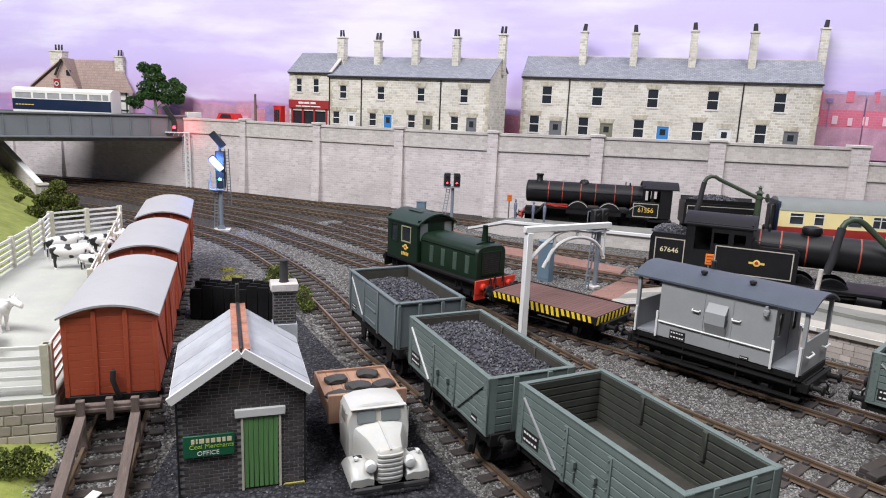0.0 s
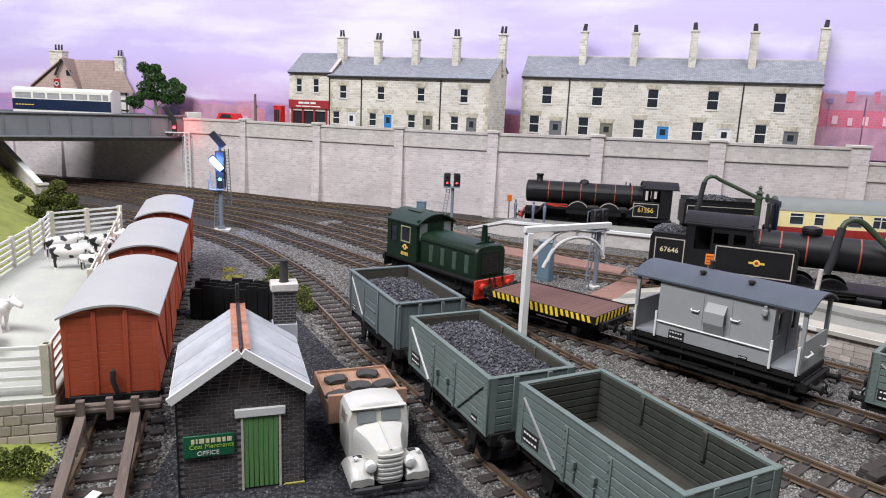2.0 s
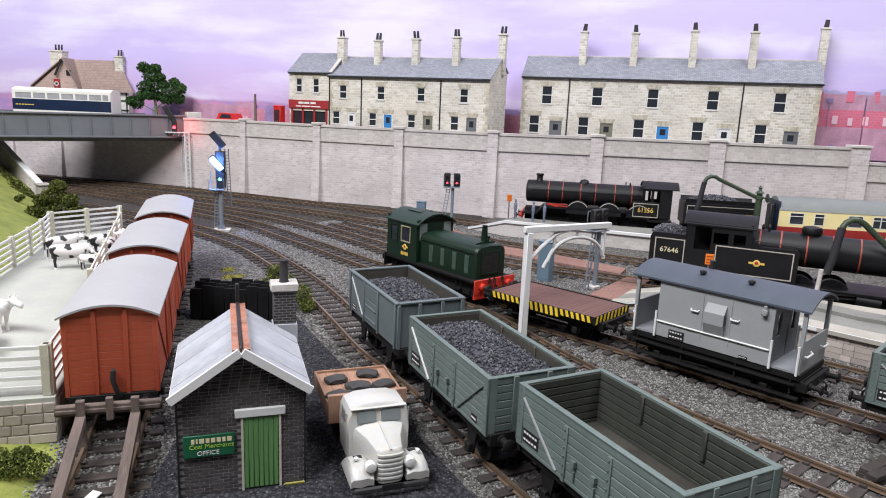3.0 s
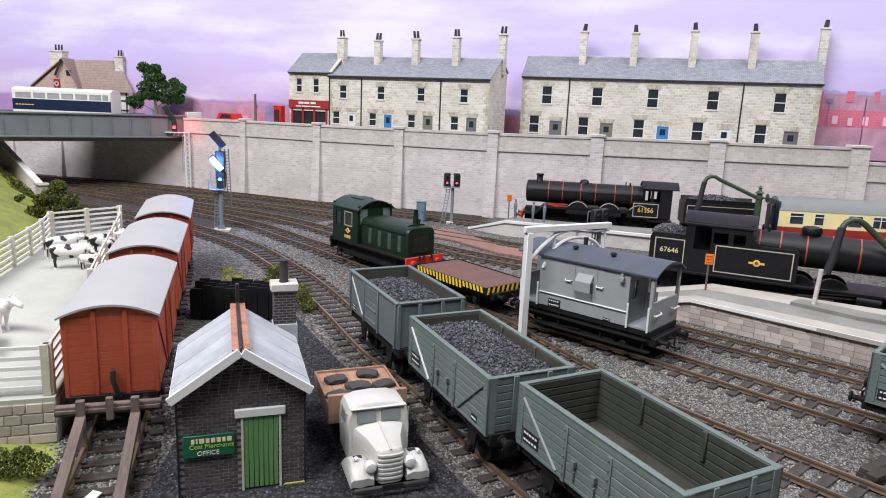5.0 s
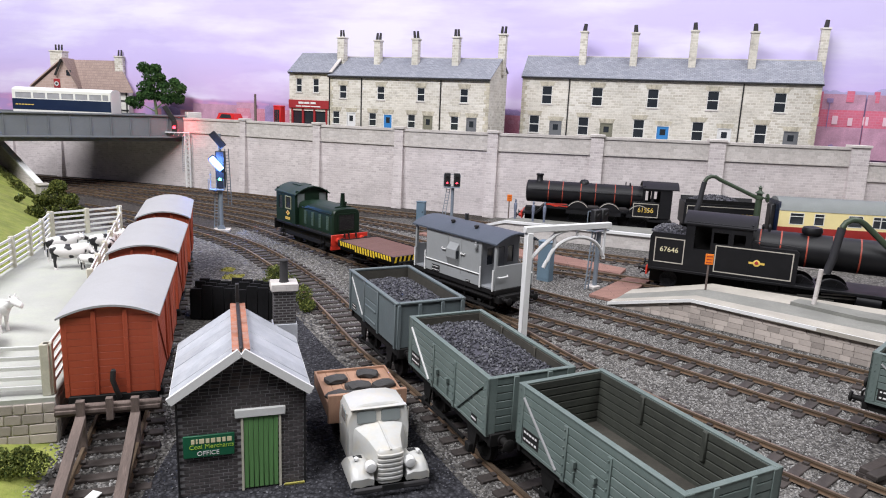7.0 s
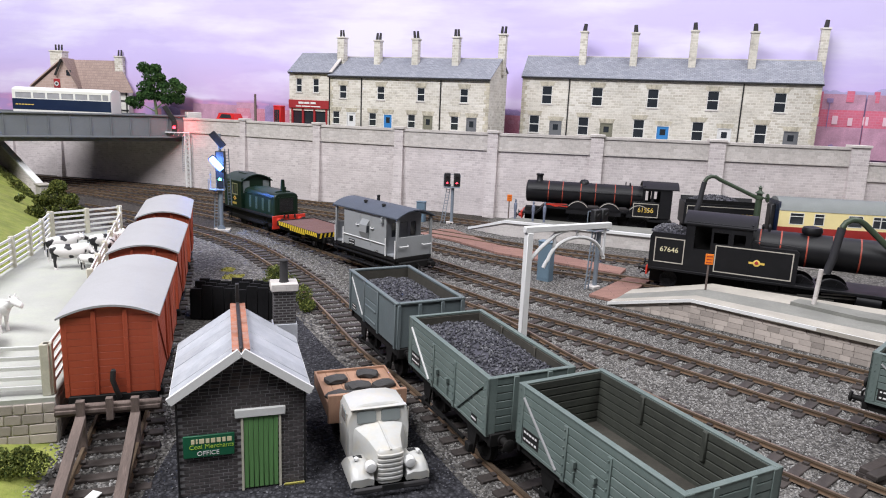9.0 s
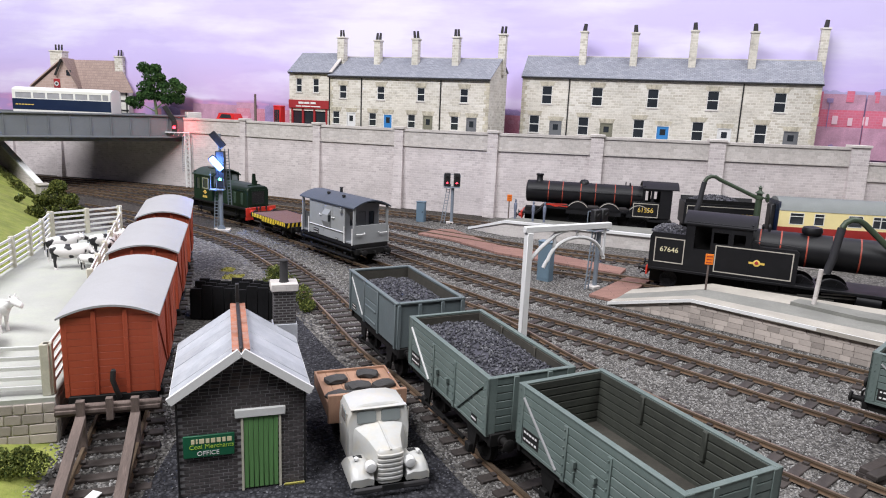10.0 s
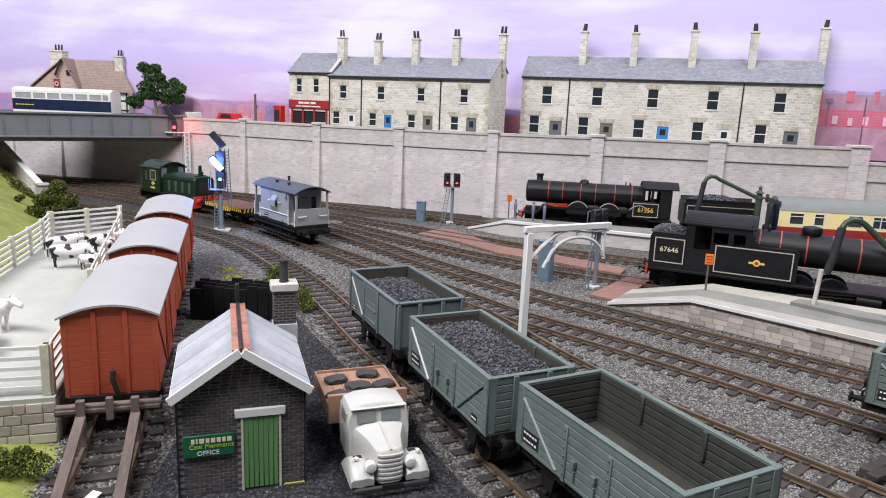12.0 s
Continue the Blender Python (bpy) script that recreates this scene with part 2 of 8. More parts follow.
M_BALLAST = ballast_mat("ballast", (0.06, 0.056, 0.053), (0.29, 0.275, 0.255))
M_STONES = island_mat("ballast_stones", [(0.0, (0.055, 0.052, 0.05)), (0.5, (0.165, 0.158, 0.153)), (1.0, (0.35, 0.34, 0.33))])
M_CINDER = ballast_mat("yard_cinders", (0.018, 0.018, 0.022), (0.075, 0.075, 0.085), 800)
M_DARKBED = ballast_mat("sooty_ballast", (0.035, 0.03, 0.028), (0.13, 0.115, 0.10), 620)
M_SLEEPER = mat("sleeper_brown", (0.034, 0.026, 0.023), 0.8, var=0.35, s1=90, b=0.4, each=0.35, dust=(0.12, 0.105, 0.095), dust_amount=0.25)
M_RUST = mat("rusty_rail", (0.12, 0.075, 0.045), 0.7, 0.3, var=0.3, s1=40)
M_RAILTOP = mat("worn_rail_top", (0.25, 0.185, 0.13), 0.42, 0.7, var=0.3, s1=25)
M_WALL = masonry("retaining_wall_stone", (0.66, 0.61, 0.60), (0.40, 0.355, 0.355), (0.66, 0.61, 0.605), 6.8, 2.8, 0.3, 0.4, soft=0.0, patchy=0.85, dark=0.5)
M_WALLTRIM = masonry("coping_stone", (0.60, 0.565, 0.54), (0.43, 0.395, 0.37), (0.50, 0.47, 0.45), 6.8, 3.6, 0.25, 0.4, soft=0.1, patchy=0.6, dark=0.5)
M_HOUSE = masonry("cream_stone", (0.74, 0.715, 0.66), (0.36, 0.32, 0.255), (0.74, 0.72, 0.67), 6.2, 3.1, 0.4, 0.45, soft=0.0, patchy=0.75, dark=0.6)
M_QUOIN = mat("quoin_stone", (0.48, 0.44, 0.35), 0.9, var=0.35, s1=150, each=0.2)
M_SLATE = masonry("slate_roof", (0.20, 0.21, 0.245), (0.29, 0.30, 0.335), (0.13, 0.135, 0.16), 4.5, 2.6, 0.2, 0.25, rough=0.65, axes="xy")
M_WHITE = mat("white_paint", (0.68, 0.68, 0.67), 0.5, var=0.06, s1=80, b=0.1)
M_OFFWHITE = mat("weathered_cream_paint", (0.52, 0.50, 0.41), 0.7, var=0.15, s1=120)
M_BLACK = mat("black_iron", (0.008, 0.008, 0.009), 0.55, var=0.3, s1=90, dust=(0.06, 0.055, 0.05), dust_amount=0.3)
M_TARRED = mat("tarred_timber", (0.006, 0.006, 0.007), 0.75, var=0.4, s1=120, spec=0.2, b=0.5)
M_FRAME = mat("underframe_black", (0.007, 0.0065, 0.0065), 0.7, var=0.3, s1=90, spec=0.25, dust=(0.022, 0.018, 0.016), dust_amount=0.25)
M_LOCO = mat("locomotive_black", (0.004, 0.004, 0.0055), 0.5, var=0.25, s1=60, b=0.12, spec=0.35, dust=(0.014, 0.014, 0.018), dust_amount=0.25)
M_GREEN = mat("diesel_green", (0.004, 0.016, 0.0075), 0.45, var=0.15, s1=60, b=0.1, dust=(0.015, 0.034, 0.02), dust_amount=0.2, spec=0.35)
M_LOUVRE = mat("louvre_grey_green", (0.05, 0.085, 0.065), 0.5, var=0.2, s1=80)
M_GREENROOF = mat("diesel_green_roof", (0.008, 0.026, 0.015), 0.5, var=0.2, s1=60, b=0.15)
M_RED = mat("buffer_beam_red", (0.55, 0.035, 0.018), 0.45, var=0.12, s1=120)
M_GREYWAGON = mat("wagon_grey_green", (0.105, 0.138, 0.128), 0.62, var=0.12, s1=50, dust=(0.2, 0.22, 0.205), dust_amount=0.25)
M_GREYSTEEL = mat("steel_wagon_grey", (0.108, 0.134, 0.140), 0.6, var=0.12, s1=50, dust=(0.1, 0.1, 0.1), dust_amount=0.25)
M_INSIDE = mat("wagon_inside_brown", (0.044, 0.040, 0.032), 0.8, var=0.3, s1=60, dust=(0.085, 0.078, 0.06), dust_amount=0.3)
M_COAL = island_mat("coal", [(0.0, (0.018, 0.018, 0.022)), (0.6, (0.05, 0.05, 0.06)), (1.0, (0.13, 0.13, 0.15))], 0.5, 0.5)
M_BRAKEGREY = mat("brake_van_grey", (0.265, 0.275, 0.278), 0.55, var=0.07, s1=50, b=0.12)
M_BRAKEROOF = mat("brake_van_roof", (0.062, 0.075, 0.098), 0.6, var=0.15, s1=50)
M_INNERGREY = mat("veranda_inside_grey", (0.22, 0.23, 0.245), 0.65, var=0.15, s1=50)
M_BAUXITE = mat("bauxite_red", (0.36, 0.062, 0.026), 0.55, var=0.12, s1=40, b=0.2, dust=(0.32, 0.1, 0.06), dust_amount=0.3)
M_VANROOF = mat("pale_grey_roof", (0.345, 0.345, 0.35), 0.6, var=0.07, s1=35, dust=(0.28, 0.27, 0.27), dust_amount=0.3)
M_DECK = mat("runner_deck_planks", (0.125, 0.062, 0.052), 0.75, var=0.2, s1=70, each=0.15)
M_YELLOW = mat("hazard_yellow", (0.75, 0.52, 0.03), 0.5, var=0.1)
M_NUM = mat("cream_lettering", (0.72, 0.66, 0.42), 0.5, var=0.08)
M_GOLD = mat("gold_lettering", (0.70, 0.48, 0.10), 0.5, var=0.1)
M_LINE = mat("lining_grey", (0.42, 0.39, 0.34), 0.5, var=0.1)
M_LINERED = mat("lining_red", (0.33, 0.055, 0.03), 0.5, var=0.15)
M_STEEL = mat("bright_steel", (0.35, 0.34, 0.32), 0.35, 0.9, var=0.2)
M_CREAM = mat("coach_cream", (0.80, 0.68, 0.34), 0.4, var=0.06, b=0.05)
M_CRIMSON = mat("coach_crimson", (0.30, 0.025, 0.022), 0.4, var=0.1, b=0.05)
M_COACHROOF = mat("coach_roof_grey", (0.17, 0.185, 0.18), 0.6, var=0.12)
M_PANE = glass_mat("dark_pane", (0.022, 0.026, 0.032))
M_BRICK = mat("dark_blue_brick", (0.062, 0.054, 0.055), 0.85, var=0.3, s1=200, each=0.6)
M_MORTAR = mat("grey_mortar", (0.27, 0.265, 0.27), 0.9, var=0.2, s1=200)
M_HUTROOF = mat("pale_slate_sheet", (0.36, 0.375, 0.41), 0.6, var=0.18, s1=60, dust=(0.5, 0.5, 0.52), dust_amount=0.5, each=0.2)
M_RIDGE = mat("terracotta_ridge", (0.34, 0.13, 0.075), 0.85, var=0.35, s1=120, each=0.25, dust=(0.3, 0.27, 0.26), dust_amount=0.6)
M_DOORGREEN = mat("green_boards", (0.11, 0.25, 0.085), 0.6, var=0.18, s1=80, stretch=(1, 1, 0.15))
M_SIGN = mat("sign_green", (0.006, 0.10, 0.045), 0.45, var=0.12)
M_LORRY = mat("lorry_white", (0.46, 0.46, 0.445), 0.42, var=0.07, s1=90, b=0.1, dust=(0.5, 0.43, 0.3), dust_amount=0.5)
M_TIMBER = mat("pale_brown_timber", (0.33, 0.19, 0.125), 0.75, var=0.18, s1=90, stretch=(4, 0.6, 1))
M_SACK = mat("coal_sacks", (0.045, 0.043, 0.043), 0.9, var=0.35, s1=300, b=0.6)
M_TYRE = mat("tyre_rubber", (0.015, 0.015, 0.016), 0.8, var=0.2)
M_STOPWOOD = mat("weathered_stop_timber", (0.13, 0.098, 0.085), 0.85, var=0.3, s1=150, b=0.6, stretch=(3, 0.5, 1))
M_CONCRETE = mat("dock_concrete", (0.37, 0.375, 0.345), 0.9, var=0.1, s1=30, dust=(0.42, 0.46, 0.34), dust_amount=0.35)
M_PLATFORM = mat("platform_tarmac", (0.205, 0.205, 0.185), 0.9, var=0.22, s1=40)
M_COPING = mat("pale_coping", (0.37, 0.345, 0.30), 0.85, var=0.16, s1=60)
M_BLOCK = mat("platform_block", (0.40, 0.35, 0.315), 0.9, var=0.35, s1=120, each=0.45)
M_BLOCKJOINT = mat("pale_joint", (0.54, 0.505, 0.47), 0.9, var=0.1)
M_CROSSING = masonry("red_board_crossing", (0.27, 0.155, 0.125), (0.22, 0.125, 0.105), (0.12, 0.075, 0.065), 30, 4, 0.25, 0.2, axes="xy")
M_GIRDER = mat("girder_grey", (0.15, 0.16, 0.175), 0.6, var=0.14, s1=30)
M_ROAD = mat("road_grey", (0.16, 0.16, 0.165), 0.9, var=0.15)
M_SIGNALGREY = mat("signal_grey", (0.17, 0.20, 0.235), 0.55, var=0.12)
M_CABINET = mat("cabinet_blue_grey", (0.115, 0.175, 0.225), 0.55, var=0.12)
M_BUSBLUE = mat("bus_navy", (0.008, 0.018, 0.05), 0.35, var=0.1, b=0.05)
M_BUSWHITE = mat("bus_cream", (0.72, 0.71, 0.66), 0.35, var=0.05, b=0.05)
M_TILE = masonry("brown_tile_roof", (0.36, 0.27, 0.235), (0.29, 0.215, 0.19), (0.22, 0.165, 0.14), 3, 2.0, 0.15, 0.3, axes="xy")
M_PINKSTONE = masonry("pinkish_stone", (0.50, 0.37, 0.32), (0.40, 0.29, 0.25), (0.5, 0.4, 0.36), 8, 4, 0.35, 0.3)
M_BARK = mat("bark", (0.16, 0.20, 0.10), 0.9, var=0.3)
M_LEAF = island_mat("leaves", [(0.0, (0.012, 0.035, 0.010)), (0.6, (0.035, 0.085, 0.022)), (1.0, (0.075, 0.14, 0.04))], 0.8)
M_BUSH = island_mat("bush_foliage", [(0.0, (0.03, 0.05, 0.012)), (0.6, (0.10, 0.12, 0.03)), (1.0, (0.25, 0.27, 0.07))], 0.9)
M_HEDGE = island_mat("hedge_foliage", [(0.0, (0.03, 0.042, 0.009)), (0.6, (0.085, 0.10, 0.022)), (1.0, (0.20, 0.205, 0.05))], 0.9)
M_MOSS = island_mat("moss_clumps", [(0.0, (0.10, 0.10, 0.02)), (0.6, (0.24, 0.22, 0.05)), (1.0, (0.42, 0.38, 0.11))], 0.95)
M_GRASS = mat("static_grass", (0.20, 0.235, 0.04), 0.95, var=0.3, s1=45, s2=1400, b=0.9, dust=(0.34, 0.33, 0.10), dust_amount=0.6)
M_COWHIDE, _t, _p = nodes_of("black_and_white_hide")
_n = noise_of(_t, 150, 1, 0.3)
_t.links.new(ramp(_t, _n, [(0.53, (0.74, 0.72, 0.70)), (0.555, (0.012, 0.012, 0.014))]), _p.inputs["Base Color"])
M_WHITEHIDE = mat("white_hide", (0.76, 0.75, 0.73), 0.6, var=0.06)
M_ORANGE = mat("orange_board", (0.80, 0.20, 0.015), 0.5, var=0.08)
M_CRANE = mat("water_crane_green", (0.035, 0.055, 0.030), 0.5, var=0.2)
M_LEATHER = mat("water_bag", (0.018, 0.018, 0.022), 0.7, var=0.3)
M_POT = mat("chimney_pot", (0.03, 0.028, 0.03), 0.8, var=0.3)
M_SHOPRED = mat("shop_red", (0.30, 0.02, 0.025), 0.5, var=0.1)
M_REDPAINT = mat("red_paint", (0.55, 0.015, 0.015), 0.4, var=0.1)
M_BLUEDOOR = mat("blue_door", (0.03, 0.20, 0.50), 0.5, var=0.1)
M_OLIVEDOOR = mat("olive_door", (0.17, 0.165, 0.12), 0.6, var=0.1)
M_GREYDOOR = mat("grey_door", (0.13, 0.135, 0.145), 0.6, var=0.1)
M_FIGURE = mat("painted_figure", (0.14, 0.16, 0.22), 0.6, var=0.3, s1=300)
M_PLASTER = mat("room_plaster", (0.12, 0.12, 0.123), 0.9, var=0.05, s1=3)
M_EDGEPINK = masonry("printed_brick_pink", (0.46, 0.15, 0.21), (0.62, 0.36, 0.45), (0.50, 0.20, 0.27), 13, 10, 3.0, 0.45, b=0.0)
M_EDGEROOF = mat("printed_roof_mauve", (0.47, 0.26, 0.36), 0.9, var=0.25, s1=70)
M_EDGEWHITE = mat("printed_pale", (0.72, 0.50, 0.58), 0.9, var=0.1)
M_LAMPBLUE = glow("route_light_white", (0.16, 0.32, 1.0), 7)
M_LAMPRED = glow("signal_red", (1.0, 0.03, 0.05), 9)
M_LAMPGREEN = glow("signal_green", (0.15, 1.0, 0.35), 6)
M_HEAD = glow("lamp_red_glow", (0.85, 0.01, 0.01), 0.4)
M_BUSPANE = glass_mat("pale_bus_glass", (0.30, 0.30, 0.31), 0.2)
# Wagon grey darkened in its colour for the dim inside of empty wagons.
M_SHADEDINSIDE = mat("wagon_inside_shaded_grey", (0.030, 0.033, 0.026), 0.75, var=0.2, s1=60, dust=(0.075, 0.078, 0.06), dust_amount=0.3)
M_BRICKJ = island_mat("dark_bricks", [(0.0, (0.028, 0.026, 0.028)), (0.5, (0.06, 0.052, 0.053)), (1.0, (0.11, 0.088, 0.08))], 0.85)

# ---- ground, room and backdrop ----
def patch(name, pts, z, material, label, thick=0.6):
    bm = bmesh.new()
    prism(bm, pts, "z", z - thick, z)
    return single(name, bm, material, Matrix(), label, "ground", kind="structure")


bm = bmesh.new()
box(bm, -1900, 1900, -1300, 1600, -12, -0.7)
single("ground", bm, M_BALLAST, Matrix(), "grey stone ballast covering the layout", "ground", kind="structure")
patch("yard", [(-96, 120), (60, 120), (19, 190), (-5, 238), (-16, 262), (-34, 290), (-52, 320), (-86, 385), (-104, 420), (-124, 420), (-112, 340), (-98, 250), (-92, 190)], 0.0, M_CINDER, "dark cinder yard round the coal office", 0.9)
patch("sooty_trackbed", [(-230, 655), (-300, 700), (-390, 690), (-470, 770), (-620, 900), (-900, 1020), (-900, 1120), (-560, 1030), (-368, 960), (-150, 868), (60, 798), (40, 760), (-90, 760), (-150, 700)], -0.45, M_DARKBED, "dark sooty ballast under the far tracks")
patch("upper_ground", [(-900, 1110), (-664, 1050), (-498, 1006), (-369, 965), (-266, 915), (-160, 874), (-52, 846), (60, 804), (200, 776), (350, 753), (446, 747.5), (446, 1200), (-900, 1300)], 86, M_ROAD, "grey street behind the retaining wall", 4)
patch("upper_ground", [(446.5, 747.5), (520, 743.5), (900, 743.5), (900, 1200), (446.5, 1200)], 80, M_ROAD, "lower grey street past the houses", 4)

bm = bmesh.new()
for x0, x1, y0, y1 in ((-1910, -1900, -1300, 1600), (1900, 1910, -1300, 1600), (-1900, 1900, -1310, -1300), (-1900, 1900, 1600, 1610)):
    box(bm, x0, x1, y0, y1, -12, 1500)
single("room_wall", bm, M_PLASTER, Matrix(), "plain pale plaster walls of the room", "wall", kind="structure")
bm = bmesh.new()
box(bm, -1910, 1910, -1310, 1610, 1500, 1510)
single("ceiling", bm, M_PLASTER, Matrix(), "plain white ceiling", "ceiling", kind="structure")

M_SKY, _t, _p = nodes_of("printed_sky")
_co = _t.nodes.new("ShaderNodeTexCoord").outputs["Object"]
_sep = _t.nodes.new("ShaderNodeSeparateXYZ")
_t.links.new(_co, _sep.inputs[0])
_z = add(_t, "ShaderNodeMapRange", From_Min=0.08, From_Max=0.32)
_t.links.new(_sep.outputs[2], _z.inputs[0])
_sky = ramp(_t, _z.outputs[0], [(0.0, (0.52, 0.36, 0.55)), (0.22, (0.56, 0.43, 0.68)), (0.42, (0.56, 0.48, 0.78)), (1.0, (0.62, 0.57, 0.82))])
_cloud = noise_of(_t, 5.5, 6, 0.55, vec=_co, stretch=(0.8, 0.8, 3.6))
_sky = mix(_t, ramp(_t, _cloud, [(0.46, 0.0), (0.66, 0.8)]), _sky, (0.76, 0.73, 0.85))
_sky = mix(_t, ramp(_t, noise_of(_t, 9, 6, 0.6, vec=_co, stretch=(0.7, 0.7, 4.5)), [(0.56, 0.0), (0.72, 0.3)]), _sky, (0.44, 0.38, 0.66))
_edge = _t.nodes.new("ShaderNodeMath")
_edge.operation = "MULTIPLY_ADD"
_t.links.new(noise_of(_t, 3.2, 5, 0.5, vec=_co, stretch=(1, 1, 0.2)), _edge.inputs[0])
_edge.inputs[1].default_value = 0.07
_edge.inputs[2].default_value = 0.088
_d = _t.nodes.new("ShaderNodeMath")
_d.operation = "SUBTRACT"
_t.links.new(_edge.outputs[0], _d.inputs[0])
_t.links.new(_sep.outputs[2], _d.inputs[1])
_hillc = mix(_t, ramp(_t, noise_of(_t, 30, 5, 0.6, vec=_co, stretch=(1, 1, 3)), [(0.42, 0.0), (0.62, 1.0)]), (0.36, 0.24, 0.46), (0.52, 0.26, 0.44))
_hm = add(_t, "ShaderNodeMapRange", From_Min=0.0, From_Max=0.004)
_t.links.new(_d.outputs[0], _hm.inputs[0])
_sky = mix(_t, _hm.outputs[0], _sky, _hillc)
_t.links.new(_sky, _p.inputs["Base Color"])
_p.inputs["Roughness"].default_value = 0.85
_p.inputs["Specular IOR Level"].default_value = 0.15
bm = bmesh.new()
BACKLINE = [(x, y) for x, y, _ in spline([(-1500, 1190), (-900, 1130), (-620, 1088), (-436, 1030), (-300, 992), (-150, 968), (0, 948), (102, 930), (250, 886), (425, 834), (600, 800), (900, 780), (1500, 770)], 25)]
rings(bm, [[(x, y, 60), (x, y, 760), (x, y + 3, 760), (x, y + 3, 60)] for x, y in BACKLINE])
single("backdrop", bm, M_SKY, Matrix(), "printed backscene of a mauve cloudy sky", "backdrop", kind="structure")

# ---- retaining wall ----
WALL = [(-900, 1098), (-664, 1042), (-498, 998), (-369, 957), (-266, 907), (-160, 866), (-52, 838), (60, 794), (200, 766), (350, 744), (448, 738.8), (451, 738.6), (520, 735), (900, 735)]
TOPS = [95, 95, 95, 95, 96, 96, 96, 97, 98.5, 99, 99.3, 84, 84, 84]
wall = thing("wall_back", Matrix(), "tall pale stone retaining wall with pilasters", "wall")
tagged(wall, kind="structure")


def wall_run(name, a, b, ta, tb, y0, y1, z0, dz, material):
    """A run of the wall from a to b, standing y0 to y1 out of its line; z0 None: dz mm from the top."""
    d = Vector((b[0] - a[0], b[1] - a[1], 0))
    ln = d.length
    bm = bmesh.new()
    lo = (ta + z0, tb + z0) if z0 is not None and z0 < 0 else (z0 or 0, z0 or 0)
    rings(bm, [[(0, y0, lo[0]), (0, y1, lo[0]), (0, y1, ta + dz), (0, y0, ta + dz)], [(ln, y0, lo[1]), (ln, y1, lo[1]), (ln, y1, tb + dz), (ln, y0, tb + dz)]])
    part(name, bm, material, wall, m=at(a[0], a[1], -0.7 if not (z0 and z0 < 0) else 0, 0, 0, math.degrees(math.atan2(d.y, d.x))))


for i in range(len(WALL) - 1):
    a, b, ta, tb = WALL[i], WALL[i + 1], TOPS[i], TOPS[i + 1]
    low = 24 if i < 3 else 0
    wall_run("wall_panel", a, b, ta - low, tb - low, 0, 8, None, -1.5, M_WALL)
    if i >= 3:
        wall_run("string_course", a, b, ta, tb, -1.6, 0, -19.5, -17.5, M_WALLTRIM)
        wall_run("coping", a, b, ta, tb, -1.8, 9.5, -1.5, 1.2, M_WALLTRIM)
        wall_run("parapet_panel", a, b, ta, tb, -0.7, 0, -17.4, -1.6, M_WALLTRIM)


def pilaster(t, i, w=8.5, cap=3):
    a, b = WALL[i], WALL[i + 1]
    x, y, top = a[0] + (b[0] - a[0]) * t, a[1] + (b[1] - a[1]) * t, TOPS[i] + (TOPS[i + 1] - TOPS[i]) * t
    if i < 3:
        top -= 26
    m = at(x, y, -0.7, 0, 0, math.degrees(math.atan2(b[1] - a[1], b[0] - a[0])))
    bm = bmesh.new()
    rings(bm, [[(-w / 2 - g, -q, z), (w / 2 + g, -q, z), (w / 2 + g, 4, z), (-w / 2 - g, 4, z)] for g, q, z in ((0.8, 7.5, 0), (0.3, 4.5, top * 0.55), (0, 3.2, top + 1.5))])
    p = part("pilaster", bm, M_WALL, wall, m=m)
    if i >= 3:
        bm = bmesh.new()
        box(bm, -w / 2 - 1.4, w / 2 + 1.4, -4.6, 10, top + 1.5, top + 1.5 + cap, 0.4)
        part("cap", bm, M_WALLTRIM, p)


for t, i, w in ((0.952, 3, 9), (0.951, 4, 10), (0.934, 5, 11), (0.944, 6, 12), (0.78, 7, 14), (0.644, 8, 16.5), (0.974, 9, 19), (0.99, 0, 8), (0.51, 1, 8)):
    pilaster(t, i, w)

# ---- railway tracks ----
TRAINLINE = [(400, 70), (300, 158), (240, 212), (188, 263), (168.5, 282.8), (112.6, 339.3), (52.5, 393.5), (29.5, 419.1), (-2.4, 457.9), (-70, 534), (-105.2, 575), (-140.4, 614.8), (-170, 649), (-206, 684), (-250, 719), (-320, 767), (-410, 823), (-545, 892), (-745, 975)]
